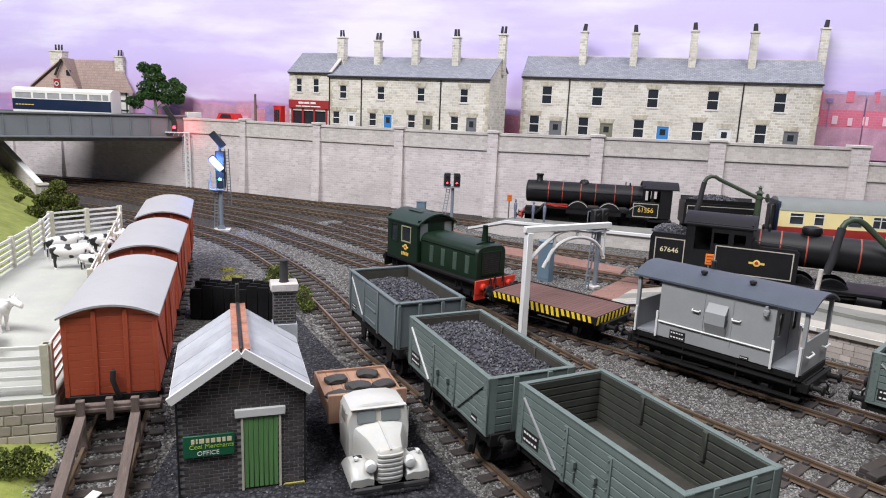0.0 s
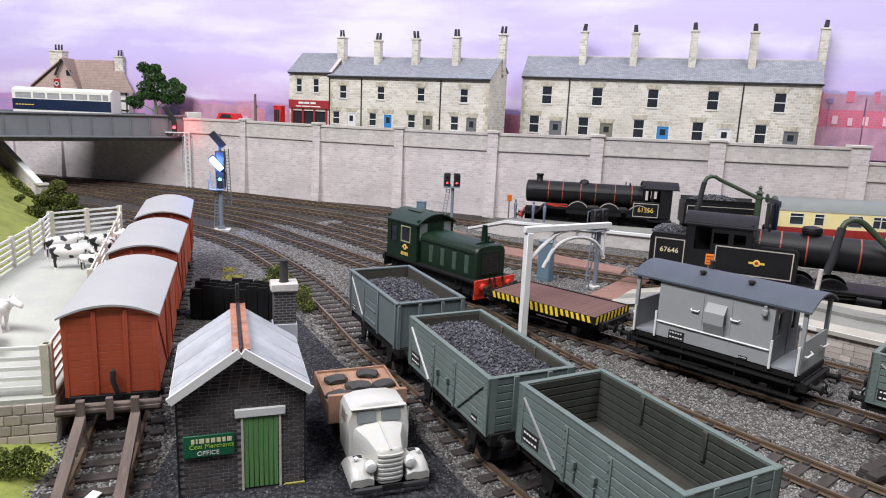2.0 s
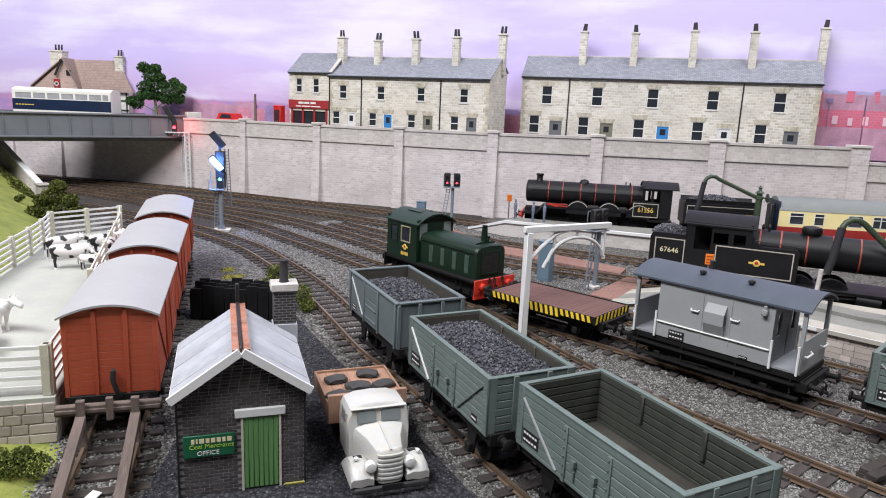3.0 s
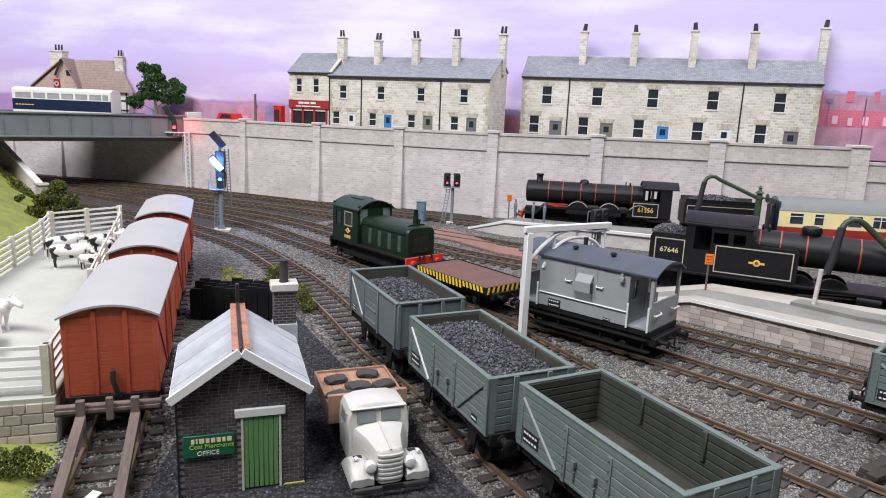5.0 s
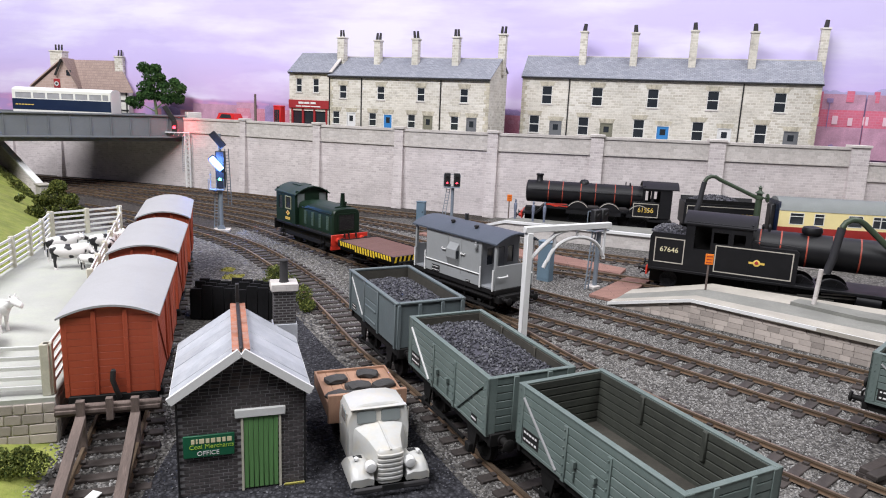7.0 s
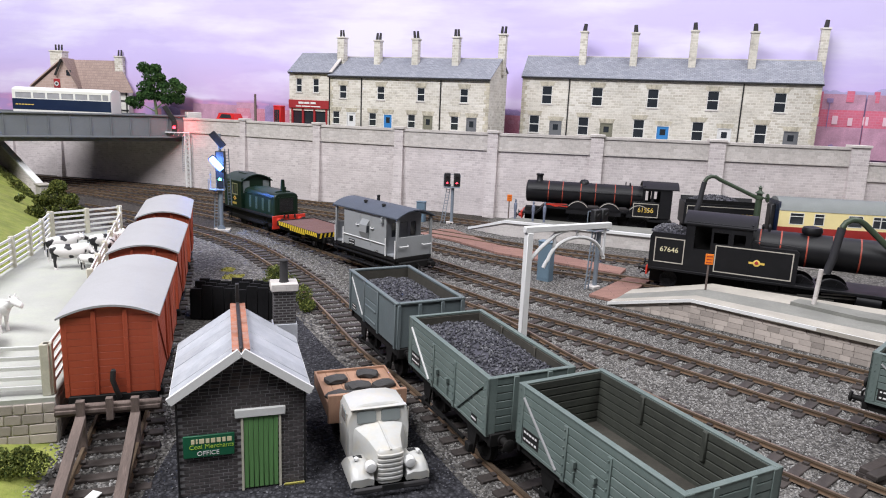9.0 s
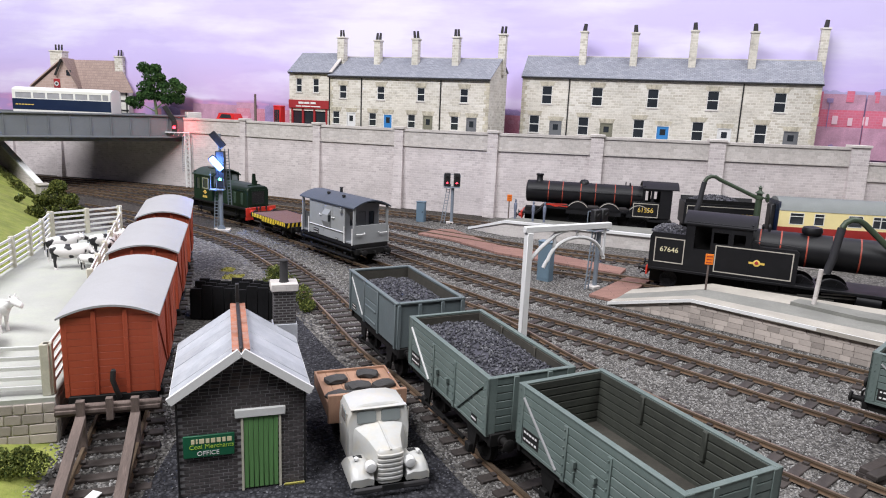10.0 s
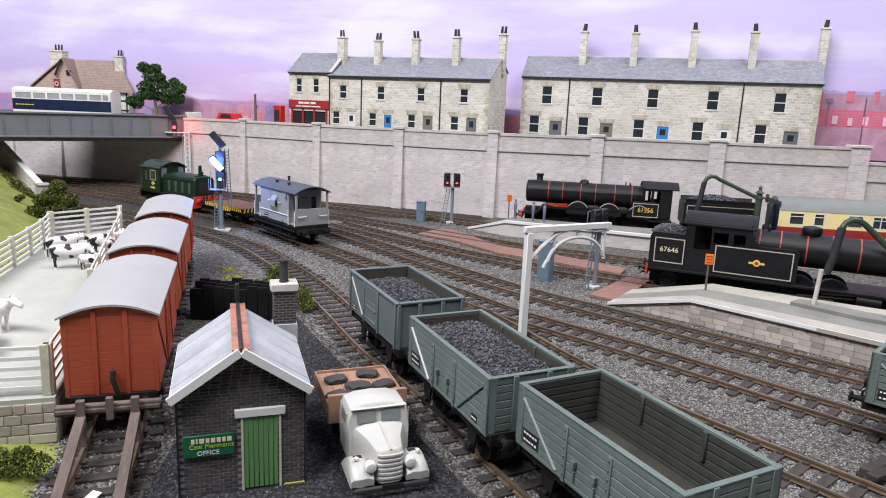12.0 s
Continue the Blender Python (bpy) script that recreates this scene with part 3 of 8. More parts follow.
TRACKS = {
    "train": TRAINLINE,
    "wagon": [(120, 60), (75, 140), (52, 179), (39.4, 201.5), (26, 225.5), (16, 246.5), (4.4, 271), (-12.3, 300.6), (-31.7, 331), (-60, 390), (-90, 450), (-125, 508), (-163, 563), (-210, 612), (-262, 655), (-330, 700), (-420, 752)],
    "near": [(230, 95), (165, 187), (138.6, 219), (119, 242), (91, 277), (62, 325), (38, 372), (12, 420)],
    "platform": [(480, 85), (340, 207), (270, 267), (216, 316), (185.5, 343), (152, 372), (117.5, 403), (62, 452), (28, 489), (-22, 548), (-63, 600), (-119, 662), (-180, 718), (-260, 768), (-350, 813), (-480, 870), (-700, 955)],
    "tank": [(480, 340), (330, 412), (240, 455), (158, 495), (110, 518), (70, 538), (26, 570), (-11.5, 603), (-54, 643), (-112, 702)],
    "dock": [(480, 442), (300, 517), (200, 560), (130, 590), (70, 617), (43, 637), (0, 664), (-30, 686), (-67, 712), (-127, 752), (-200, 792), (-300, 838), (-420, 886), (-640, 968)],
    "back": [(700, 640), (560, 640), (430, 655), (339, 672), (213, 690), (82, 716), (40, 736), (-23, 768), (-75, 790), (-140, 824), (-240, 872), (-330, 908), (-450, 942), (-680, 1005)],
    "vans": [(-88, 130), (-97, 160), (-106, 190), (-118.5, 230), (-131, 269.9), (-147, 319), (-163.6, 370.6), (-197, 473), (-222, 535), (-262, 600), (-325, 660)],
}
bm = bmesh.new()
box(bm, -16, 16, -2.1, 2.1, -1.6, 0.45, 0.25)
SLEEPER = mesh_of("sleeper", bm, M_SLEEPER)


def rail_mesh(line, off, w0, w1, z0, z1):
    bm = bmesh.new()
    loops = []
    for x, y, h in line:
        c, s = math.cos(radians(h)), math.sin(radians(h))
        loops.append([(x + c * (off + w), y + s * (off + w), z) for w, z in ((-w0, z0), (w0, z0), (w1, z1), (-w1, z1))])
    return rings(bm, loops)


def track(pts, seed, label):
    rng = random.Random(seed)
    t = thing("railway_track", Matrix(), label, "track", "railway tracks")
    for x, y, h in spline(pts, 9.6):
        piece("sleeper", SLEEPER, t, at(x + rng.uniform(-0.4, 0.4), y + rng.uniform(-0.4, 0.4), rng.uniform(-0.15, 0.1), rng.uniform(-0.8, 0.8), rng.uniform(-0.5, 0.5), h + rng.uniform(-1.2, 1.2)))
    line = spline(pts, 12)
    for off in (-8.8, 8.8):
        rail = part("rail", rail_mesh(line, off, 1.15, 0.5, 0.4, 0.9), M_RUST, t)
        part("web", rail_mesh(line, off, 0.42, 0.42, 0.89, 1.75), M_RUST, rail)
        part("rail_head", rail_mesh(line, off, 0.62, 0.55, 1.74, 2.5), M_RAILTOP, rail)
    bm = bmesh.new()
    for x, y, h in spline(pts, 9.6):
        c, s = math.cos(radians(h)), math.sin(radians(h))
        for off in (-10.3, -7.3, 7.3, 10.3):
            obox(bm, (x + c * off, y + s * off, 0.75), (0.8, 1.1, 0.5), (0, 0, h))
    tagged(part("rail_chair", bm, M_SLEEPER, t), kind="stuff")
    return t


for n, (key, pts) in enumerate(TRACKS.items()):
    track(pts, n, {"vans": "weathered siding track beside the cattle dock", "near": "rusty brown siding track joining the main line"}.get(key, "rusty brown rails on dark wooden sleepers"))


def chippings(name, n, seed, region, material, r0, r1, z, label, keep=None):
    """Loose angular stones strewn over a region."""
    rng = np.random.default_rng(seed)
    x0, x1, y0, y1 = region
    p = np.stack([rng.uniform(x0, x1, n), rng.uniform(y0, y1, n)], 1)
    if keep:
        p = p[[keep(*q) for q in p]]
    n = len(p)
    r = rng.uniform(r0, r1, n)
    base = np.array([(1, 0, 0), (0, 1, 0), (-1, 0, 0), (0, -1, 0), (0, 0, 0.8), (0, 0, -0.8)])
    v = base[None] * r[:, None, None] * rng.uniform(0.6, 1.25, (n, 6, 1))
    ang = rng.uniform(0, 6.28, n)
    tilt = rng.uniform(-0.6, 0.6, n)
    x, y, zz = v[..., 0], v[..., 1], v[..., 2]
    y, zz = y * np.cos(tilt)[:, None] - zz * np.sin(tilt)[:, None], y * np.sin(tilt)[:, None] + zz * np.cos(tilt)[:, None]
    x, y = x * np.cos(ang)[:, None] - y * np.sin(ang)[:, None], x * np.sin(ang)[:, None] + y * np.cos(ang)[:, None]
    v = np.stack([x + p[:, :1], y + p[:, 1:], zz + z + rng.uniform(-0.25, 0.25, (n, 1))], -1).reshape(-1, 3) * MM
    f = np.array([(0, 1, 4), (1, 2, 4), (2, 3, 4), (3, 0, 4), (1, 0, 5), (2, 1, 5), (3, 2, 5), (0, 3, 5)])
    f = (f[None] + 6 * np.arange(n)[:, None, None]).reshape(-1, 3)
    me = bpy.data.meshes.new(name)
    me.from_pydata(v.tolist(), [], f.tolist())
    me.materials.append(material)
    return tagged(new(name, me), label, "ballast", kind="stuff")


def in_yard(x, y):
    return x < 24 - (y - 185) * 0.5 and y > 100 and x > -95


chippings("ballast_stones", 150000, 3, (-90, 250, 170, 470), M_STONES, 0.3, 0.66, -0.7, "grey stone chippings lying between the tracks", lambda x, y: not in_yard(x, y) and x > 24 - (y - 160) * 0.52 and x < 0.78 * y - 20)
chippings("ballast_stones", 45000, 4, (-200, 130, 430, 720), M_STONES, 0.45, 0.85, -0.8, "grey stone chippings lying between the far tracks", lambda x, y: x > -200 - (y - 600) and x > -75 - (y - 440) * 0.8)
chippings("ballast_stones", 7000, 5, (-140, -60, 140, 330), M_STONES, 0.5, 0.95, -0.5, "brownish chippings round the van siding", lambda x, y: x < -94 - max(0, y - 250) * 0.2)
chippings("cinders", 9000, 6, (-100, 40, 150, 420), M_COAL, 0.25, 0.6, 0.05, "fine black cinders on the yard", in_yard)

# ---- near platform ----
plat = thing("platform_near", Matrix(), "island platform with pale coping and tarmac", "platform")
tagged(plat, kind="structure")
PF = [(113, 438), (155, 404), (228, 337), (330, 243), (420, 160)]
PB = [(138, 474), (184, 446), (266, 400), (372, 345), (470, 290)]
PZ = [1.5, 15, 15, 15, 15]


def strip(name, fa, fb, material, parent, dz=0.0, low=None):
    """The platform's surface between two fractions of its width, ramp and level alike."""
    bm = bmesh.new()
    loops = []
    for (x0, y0), (x1, y1), z in zip(PF, PB, PZ):
        a, b = (x0 + (x1 - x0) * fa, y0 + (y1 - y0) * fa), (x0 + (x1 - x0) * fb, y0 + (y1 - y0) * fb)
        zl = z - 2 if low is None else low
        loops.append([(*a, zl), (*b, zl), (*b, z + dz), (*a, z + dz)])
    return part(name, rings(bm, loops), material, parent)


strip("core", 0.008, 0.97, M_BLOCKJOINT, plat, -2.2, -0.7)
strip("coping", -0.03, 0.20, M_COPING, plat, 0.3)
strip("surface", 0.201, 0.62, M_PLATFORM, plat, 0.0)
strip("rear_coping", 0.621, 1.0, M_COPING, plat, 0.1)
bm = bmesh.new()
strip_edge = [[(x, y, z - 1.6), (x + 0.5, y + 0.5, z - 1.6), (x + 0.5, y + 0.5, z + 0.35), (x, y, z + 0.35)] for (x, y), z in zip([(p[0] - 1.4, p[1] - 1.4) for p in PF], PZ)]
part("white_edge", rings(bm, strip_edge), M_WHITE, plat)
rng = random.Random(8)
BLOCKS = []
for k in range(5):
    bm = bmesh.new()
    w = 5.4 + k * 0.9
    box(bm, -w / 2 + 0.1, w / 2 - 0.1, -0.42, 0.5, 0.1, 3.2, 0.06)
    BLOCKS.append((w, mesh_of("stone_block", bm, M_BLOCK)))
for i in range(3):
    a, b = Vector((*PF[i], 0)), Vector((*PF[i + 1], 0))
    d = b - a
    h = math.degrees(math.atan2(d.y, d.x))
    for row in range(4):
        s = rng.uniform(-3, 0)
        while s < d.length:
            w, me = rng.choice(BLOCKS)
            q = a + d * ((s + w / 2) / d.length)
            top = PZ[i] + (PZ[i + 1] - PZ[i]) * max(0, min(1, (s + w / 2) / d.length)) - 1.8
            if row * 3.3 + 2.4 < top:
                piece("stone_block", me, plat, at(q.x + 0.3, q.y + 0.3, row * 3.3 - 0.4, 0, 0, h))
            s += w

# the far platform
far = thing("platform_far", Matrix(), "far platform with white edge and pale stone face", "platform")
tagged(far, kind="structure")
PF = [(26, 709), (62, 676), (119, 655), (194, 627), (300, 588), (460, 528)]
PB = [(40, 722), (72, 702), (126, 686), (200, 668), (306, 652), (466, 625)]
PZ = [1, 15, 15, 15, 15, 15]
strip("core", 0.02, 0.98, M_WALLTRIM, far, -1.2, -0.7)
strip("surface", 0.05, 1.0, M_PLATFORM, far, 0.0)
strip("white_edge", -0.04, 0.08, M_WHITE, far, 0.4)

# board crossings in red-brown planks
patch("board_crossing", [(-25.3, 659.4), (8.3, 634.4), (48, 583), (102, 549), (140.7, 520), (151, 541), (107.4, 578), (50.5, 617), (10, 690), (-4, 690)], 1.6, M_CROSSING, "red-brown boarded walkway between the tracks", 1.8)
patch("board_crossing", [(103, 455), (119.7, 441), (163, 508), (146, 514)], 1.7, M_CROSSING, "red-brown boarded crossing at the platform ramp", 1.9)

# ---- road bridge ----
bridge = thing("road_bridge", Matrix(), "grey riveted plate girder road bridge over the tracks", "bridge")
G0, G1 = Vector((-366, 962, 0)), Vector((-760, 651, 0))
gd = G1 - G0
gm = at(G0.x, G0.y, 0, 0, 0, math.degrees(math.atan2(gd.y, gd.x)))
bm = bmesh.new()
box(bm, 0, gd.length, -1.5, 1.5, 69, 97.5)
part("girder_web", bm, M_GIRDER, bridge, m=gm)
for z in (68, 97):
    bm = bmesh.new()
    box(bm, 0, gd.length, -4, 4, z, z + 2.2, 0.3)
    part("girder_flange", bm, M_GIRDER, bridge, m=gm)
for k in range(20):
    bm = bmesh.new()
    box(bm, k * 24 + 3, k * 24 + 4.2, 1.5, 2.6, 70.2, 97)
    part("stiffener", bm, M_GIRDER, bridge, m=gm)
bm = bmesh.new()
box(bm, -4, gd.length, -116, -1.5, 63, 69)
part("deck", bm, M_ROAD, bridge, m=gm)
bm = bmesh.new()
box(bm, 20, gd.length, -120, -116, 66, 98)
part("far_girder", bm, M_GIRDER, bridge, m=gm)
bm = bmesh.new()
box(bm, -18, 2, -5, 6, 86, 104, 0.6)
part("end_pier", bm, M_WALLTRIM, bridge, "pale stone pier at the end of the girder", m=gm)

# ---- grassy bank ----
def bank(name, foot, out, rise, label, seed, n=26, m=14):
    bm = bmesh.new()
    line = spline(foot, 10)
    rows = []
    for x, y, h in line:
        c, s = math.cos(radians(h)), math.sin(radians(h))
        row = []
        for k in range(m + 1):
            f = k / m
            z = max(0, y - 812) * 0.3 * (1 - f) + rise * (1 - (1 - f) ** 1.6) + noise.noise(Vector((x * 0.03 + seed, y * 0.03, f * 3))) * 4 * f - 1
            row.append(bm.verts.new((x - c * out * f, y - s * out * f, z)))
        rows.append(row)
    for a, b in zip(rows, rows[1:]):
        for k in range(m):
            bm.faces.new((a[k], a[k + 1], b[k + 1], b[k]))
    return single(name, bm, M_GRASS, Matrix(), label, "grass", kind="structure")


bank("grass_bank", [(-262, 395), (-302, 480), (-350, 572), (-398, 655), (-452, 740), (-490, 802), (-530, 846), (-600, 905), (-730, 1010)], 260, 84, "green grass embankment rising beside the dock", 2)
bank("grass_bank", [(-118, 120), (-120, 165), (-127, 200), (-133, 225), (-170, 232)], 60, 6, "bright green grass at the foot of the dock", 5)

# ---- rolling stock ----
def wheelset(parent, y, r=6.0, half=8.2):
    """Two wheels on an axle, turning about its own x axis."""
    bm = bmesh.new()
    cyl(bm, (-half - 3, 0, 0), (half + 3, 0, 0), 0.8, seg=8)
    ax = part("wheelset", bm, M_FRAME, parent, m=at(0, y, 2.5 + r))
    for s in (-1, 1):
        bm = bmesh.new()
        prof = [(r + 0.6, -1.4), (r + 0.6, -0.8), (r, -0.6), (r, 1.0), (r - 1.2, 1.0), (r - 1.3, 0.4), (1.6, 0.3), (1.5, 1.2), (0.1, 1.2)]
        lathe(bm, (s * half, 0, 0), [(q, s * h) for q, h in prof], 20, "x")
        part("wheel", bm, M_FRAME, ax, "dark steel disc wheel")
    return ax


def buffer(parent, x, y, z, out, length=4.5, r=2.2, material=None):
    bm = bmesh.new()
    lathe(bm, (x, y, z), [(1.7, 0), (1.7, out * 0.8), (1.2, out * 0.9), (1.05, out * length), (r, out * (length + 0.1)), (r, out * (length + 0.7)), (r * 0.8, out * (length + 1.0))], 14, "y")
    part("buffer", bm, material or M_FRAME, parent)


def coupling(parent, y, z, out):
    bm = bmesh.new()
    tube(bm, [(0, y, z), (0, y + out * 2.5, z + 0.2), (0, y + out * 3.5, z - 0.8), (0, y + out * 3.5, z - 3), (0, y + out * 4.6, z - 4.6)], 0.55, 6)
    bar(bm, (-3.2, y + out * 5.5, z - 4.8), (3.2, y + out * 5.5, z - 4.8), 0.8)
    bar(bm, (0, y + out * 1.0, z - 4.4), (0, y + out * 6, z - 4.8), 1.2, 0.8)
    part("coupling", bm, M_FRAME, parent)


def underframe(t, ln, w, zs, wb, r=6.0, sets=True):
    """Solebars, headstocks, axle guards, brake gear, buffers and wheels under a body whose floor is at zs."""
    for s in (-1, 1):
        bm = bmesh.new()
        box(bm, s * (w / 2 - 3.4), s * (w / 2 - 1.6), -ln / 2, ln / 2, zs - 4.6, zs, 0.15)
        part("solebar", bm, M_FRAME, t)
        bm = bmesh.new()
        box(bm, -w / 2 + 1, w / 2 - 1, s * ln / 2 - 1, s * ln / 2 + 1, zs - 4.5, zs, 0.2)
        part("headstock", bm, M_FRAME, t)
        for b in (-11.2, 11.2):
            buffer(t, b, s * (ln / 2 + 1), zs - 2.2, s)
        coupling(t, s * (ln / 2 + 1), zs - 2.2, s)
        for e in (-1, 1):
            bm = bmesh.new()
            prism(bm, [(e * wb / 2 - 4, zs - 4), (e * wb / 2 - 1.5, 2.5 + r - 2.5), (e * wb / 2 + 1.5, 2.5 + r - 2.5), (e * wb / 2 + 4, zs - 4)], "x", s * (w / 2 - 3.2), s * (w / 2 - 2.4))
            guard = part("axle_guard", bm, M_FRAME, t)
            bm = bmesh.new()
            box(bm, s * (w / 2 - 2.4), s * (w / 2 - 0.6), e * wb / 2 - 1.6, e * wb / 2 + 1.6, 2.5 + r - 1.8, 2.5 + r + 1.6, 0.3)
            part("axlebox", bm, M_FRAME, guard)
        bm = bmesh.new()
        bar(bm, (s * (w / 2 - 1), 0, 2.5 + r + 1), (s * (w / 2 - 1), ln * 0.36, 2.5 + r - 0.5), 0.9, 0.6)
        bar(bm, (s * (w / 2 - 2.5), -wb / 2 + 6, 2.5 + r), (s * (w / 2 - 2.5), wb / 2 - 6, 2.5 + r), 1.0)
        for e in (-1, 1):
            obox(bm, (s * 8.2, e * (wb / 2 - r - 1.2), 2.5 + r), (1.2, 0.6, 2.4), (0, 0, 0))
        part("brake_gear", bm, M_FRAME, t)
    return [wheelset(t, e * wb / 2, r) for e in (-1, 1)] if sets else []


def lumps(name, n, seed, sx, sy, zfun, r0, r1, material, parent, label):
    """A heap: a mound under loose lumps."""
    rng = random.Random(seed)
    bm = bmesh.new()
    k = 14
    grid = [[bm.verts.new((-sx + 2 * sx * i / k, -sy + 2 * sy * j / k, zfun(-1 + 2 * i / k, -1 + 2 * j / k) - 0.4)) for j in range(k + 1)] for i in range(k + 1)]
    for i in range(k):
        for j in range(k):
            bm.faces.new((grid[i][j], grid[i + 1][j], grid[i + 1][j + 1], grid[i][j + 1]))
    vs, fs = [], []
    bm.verts.index_update()
    vs = [tuple(v.co) for v in bm.verts]
    fs = [tuple(v.index for v in f.verts) for f in bm.faces]
    bm.free()
    for _ in range(n):
        u, v, r = rng.uniform(-0.98, 0.98), rng.uniform(-0.98, 0.98), rng.uniform(r0, r1)
        c = Vector((u * sx, v * sy, zfun(u, v)))
        rot = Euler((rng.uniform(0, 6), rng.uniform(0, 6), rng.uniform(0, 6))).to_matrix()
        b = len(vs)
        vs += [tuple(c + rot @ (Vector(q) * r * rng.uniform(0.7, 1.2))) for q in ((1, 0, 0), (0, 1, 0), (-1, 0, 0), (0, -1, 0), (0, 0, 0.8), (0, 0, -0.8))]
        fs += [tuple(b + i for i in f) for f in ((0, 1, 4), (1, 2, 4), (2, 3, 4), (3, 0, 4), (1, 0, 5), (2, 1, 5), (3, 2, 5), (0, 3, 5))]
    me = bpy.data.meshes.new(name)
    me.from_pydata([tuple(q * MM for q in v) for v in vs], [], fs)
    me.materials.append(material)
    ob = new(name, me)
    if parent:
        ob.parent = parent
    return tagged(ob, label, "" if parent else "coal", kind="stuff")


def dome(u, v, base, rise, seed):
    return base + rise * (1 - abs(u) ** 2.2) * (1 - abs(v) ** 2.6) + 0.7 * noise.noise(Vector((u * 4 + seed, v * 4, seed)))


def bars_panel(t, m, w, h, seed, back=None, ink=None, rows=2):
    """A small dark panel with illegible pale writing drawn as bars."""
    rng = random.Random(seed)
    bm = bmesh.new()
    box(bm, -w / 2, w / 2, -h / 2, h / 2, 0, 0.12)
    p = part("number_panel", bm, back or M_BLACK, t, m=m)
    for k in range(rows):
        z, x = h / 2 - (k + 0.5) * h / rows, -w * 0.42
        while x < w * 0.38:
            q = rng.uniform(0.08, 0.14) * w
            bm = bmesh.new()
            box(bm, x, min(x + q, w * 0.42), z - h / rows * 0.14, z + h / rows * 0.14, 0.1, 0.2)
            part("figure_bar", bm, ink or M_WHITE, p)
            x += q + 0.06 * w
    return p


SIDE = Euler((radians(90), 0, radians(-90))).to_matrix().to_4x4()
FRONT = Euler((radians(90), 0, 0)).to_matrix().to_4x4()


def on_side(x, y, z):
    """A pose flat on the side that faces -x."""
    return at(x, y, z) @ SIDE


def on_end(x, y, z):
    """A pose flat on the end that faces -y."""
    return at(x, y, z) @ FRONT


def rivets(bm, pts, r=0.22, axis="x"):
    for p in pts:
        o = {"x": (r, r * 0.8, r * 0.8), "y": (r * 0.8, r, r * 0.8)}[axis]
        obox(bm, p, o, (0, 0, 0))


def plank_wagon(m, label, loaded, seed):
    ln, w, z0, z1, n = 69.6, 33.2, 20.4, 39.6, 7
    t = thing("open_wagon", m, label, "wagon", "goods wagons")
    h = (z1 - z0) / n
    bm = bmesh.new()
    box(bm, -0.75, 0.75, -ln / 2, ln / 2, 0.05, h - 0.22, 0.16)
    side = mesh_of("side_plank", bm, M_GREYWAGON)
    bm = bmesh.new()
    box(bm, -w / 2 + 1.5, w / 2 - 1.5, -0.75, 0.75, 0.05, h - 0.22, 0.16)
    end = mesh_of("end_plank", bm, M_GREYWAGON)
    rng = random.Random(seed)
    for k in range(n):
        for s in (-1, 1):
            piece("plank", side, t, at(s * (w / 2 - 0.75) + rng.uniform(-0.06, 0.06), 0, z0 + k * h))
            piece("plank", end, t, at(0, s * (ln / 2 - 0.75) + rng.uniform(-0.06, 0.06), z0 + k * h))
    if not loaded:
        # inner faces of an empty wagon, their shade put into the darker grey
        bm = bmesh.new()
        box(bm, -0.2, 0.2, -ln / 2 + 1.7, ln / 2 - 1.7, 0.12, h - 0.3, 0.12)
        inner_side = mesh_of("inner_plank", bm, M_SHADEDINSIDE)
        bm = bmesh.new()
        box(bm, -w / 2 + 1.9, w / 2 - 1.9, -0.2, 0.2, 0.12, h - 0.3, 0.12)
        inner_end = mesh_of("inner_plank", bm, M_SHADEDINSIDE)
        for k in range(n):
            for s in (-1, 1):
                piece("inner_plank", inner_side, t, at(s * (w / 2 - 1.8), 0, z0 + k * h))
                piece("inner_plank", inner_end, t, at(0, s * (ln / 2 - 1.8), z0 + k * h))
    for s in (-1, 1):
        bm = bmesh.new()
        box(bm, s * (w / 2 - 1.66), s * (w / 2 - 0.3), -ln / 2 + 0.3, ln / 2 - 0.3, z0 + 0.1, z1 - 0.6)
        part("side_lining", bm, M_INSIDE if loaded else M_SHADEDINSIDE, t)
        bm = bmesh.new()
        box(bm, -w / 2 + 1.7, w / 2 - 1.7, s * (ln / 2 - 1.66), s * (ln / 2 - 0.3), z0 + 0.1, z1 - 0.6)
        part("end_lining", bm, M_INSIDE if loaded else M_SHADEDINSIDE, t)
        if loaded:
            bm = bmesh.new()
            box(bm, s * (w / 2 - 2.0), s * (w / 2 - 1.55), -ln / 2 + 1.6, ln / 2 - 1.6, z0 + 1, z1 - 1)
            part("stained_inside", bm, M_INSIDE, t)
            bm = bmesh.new()
            box(bm, -w / 2 + 2.1, w / 2 - 2.1, s * (ln / 2 - 2.0), s * (ln / 2 - 1.55), z0 + 1, z1 - 1)
            part("stained_inside", bm, M_INSIDE, t)
        x = s * (w / 2 + 0.12)
        for e in (-1, 1):
            bm = bmesh.new()
            box(bm, s * (w / 2 - 0.6), s * (w / 2 + 0.3), e * (ln / 2 - 3.2), e * (ln / 2 + 0.3), z0 - 0.2, z1 + 0.15, 0.15)
            box(bm, s * (w / 2 - 3.0), s * (w / 2 + 0.3), e * (ln / 2 - 0.6), e * (ln / 2 + 0.3), z0 - 0.2, z1 + 0.15, 0.15)
            rivets(bm, [(s * (w / 2 + 0.3), e * (ln / 2 - 1.6), z0 + 1.4 + k * h) for k in range(n)])
            part("corner_plate", bm, M_GREYWAGON, t)
            bm = bmesh.new()
            box(bm, x - 0.4, x + 0.5, e * 9.5 - 0.9, e * 9.5 + 0.9, z0 - 1.5, z1 - 3.2, 0.15)
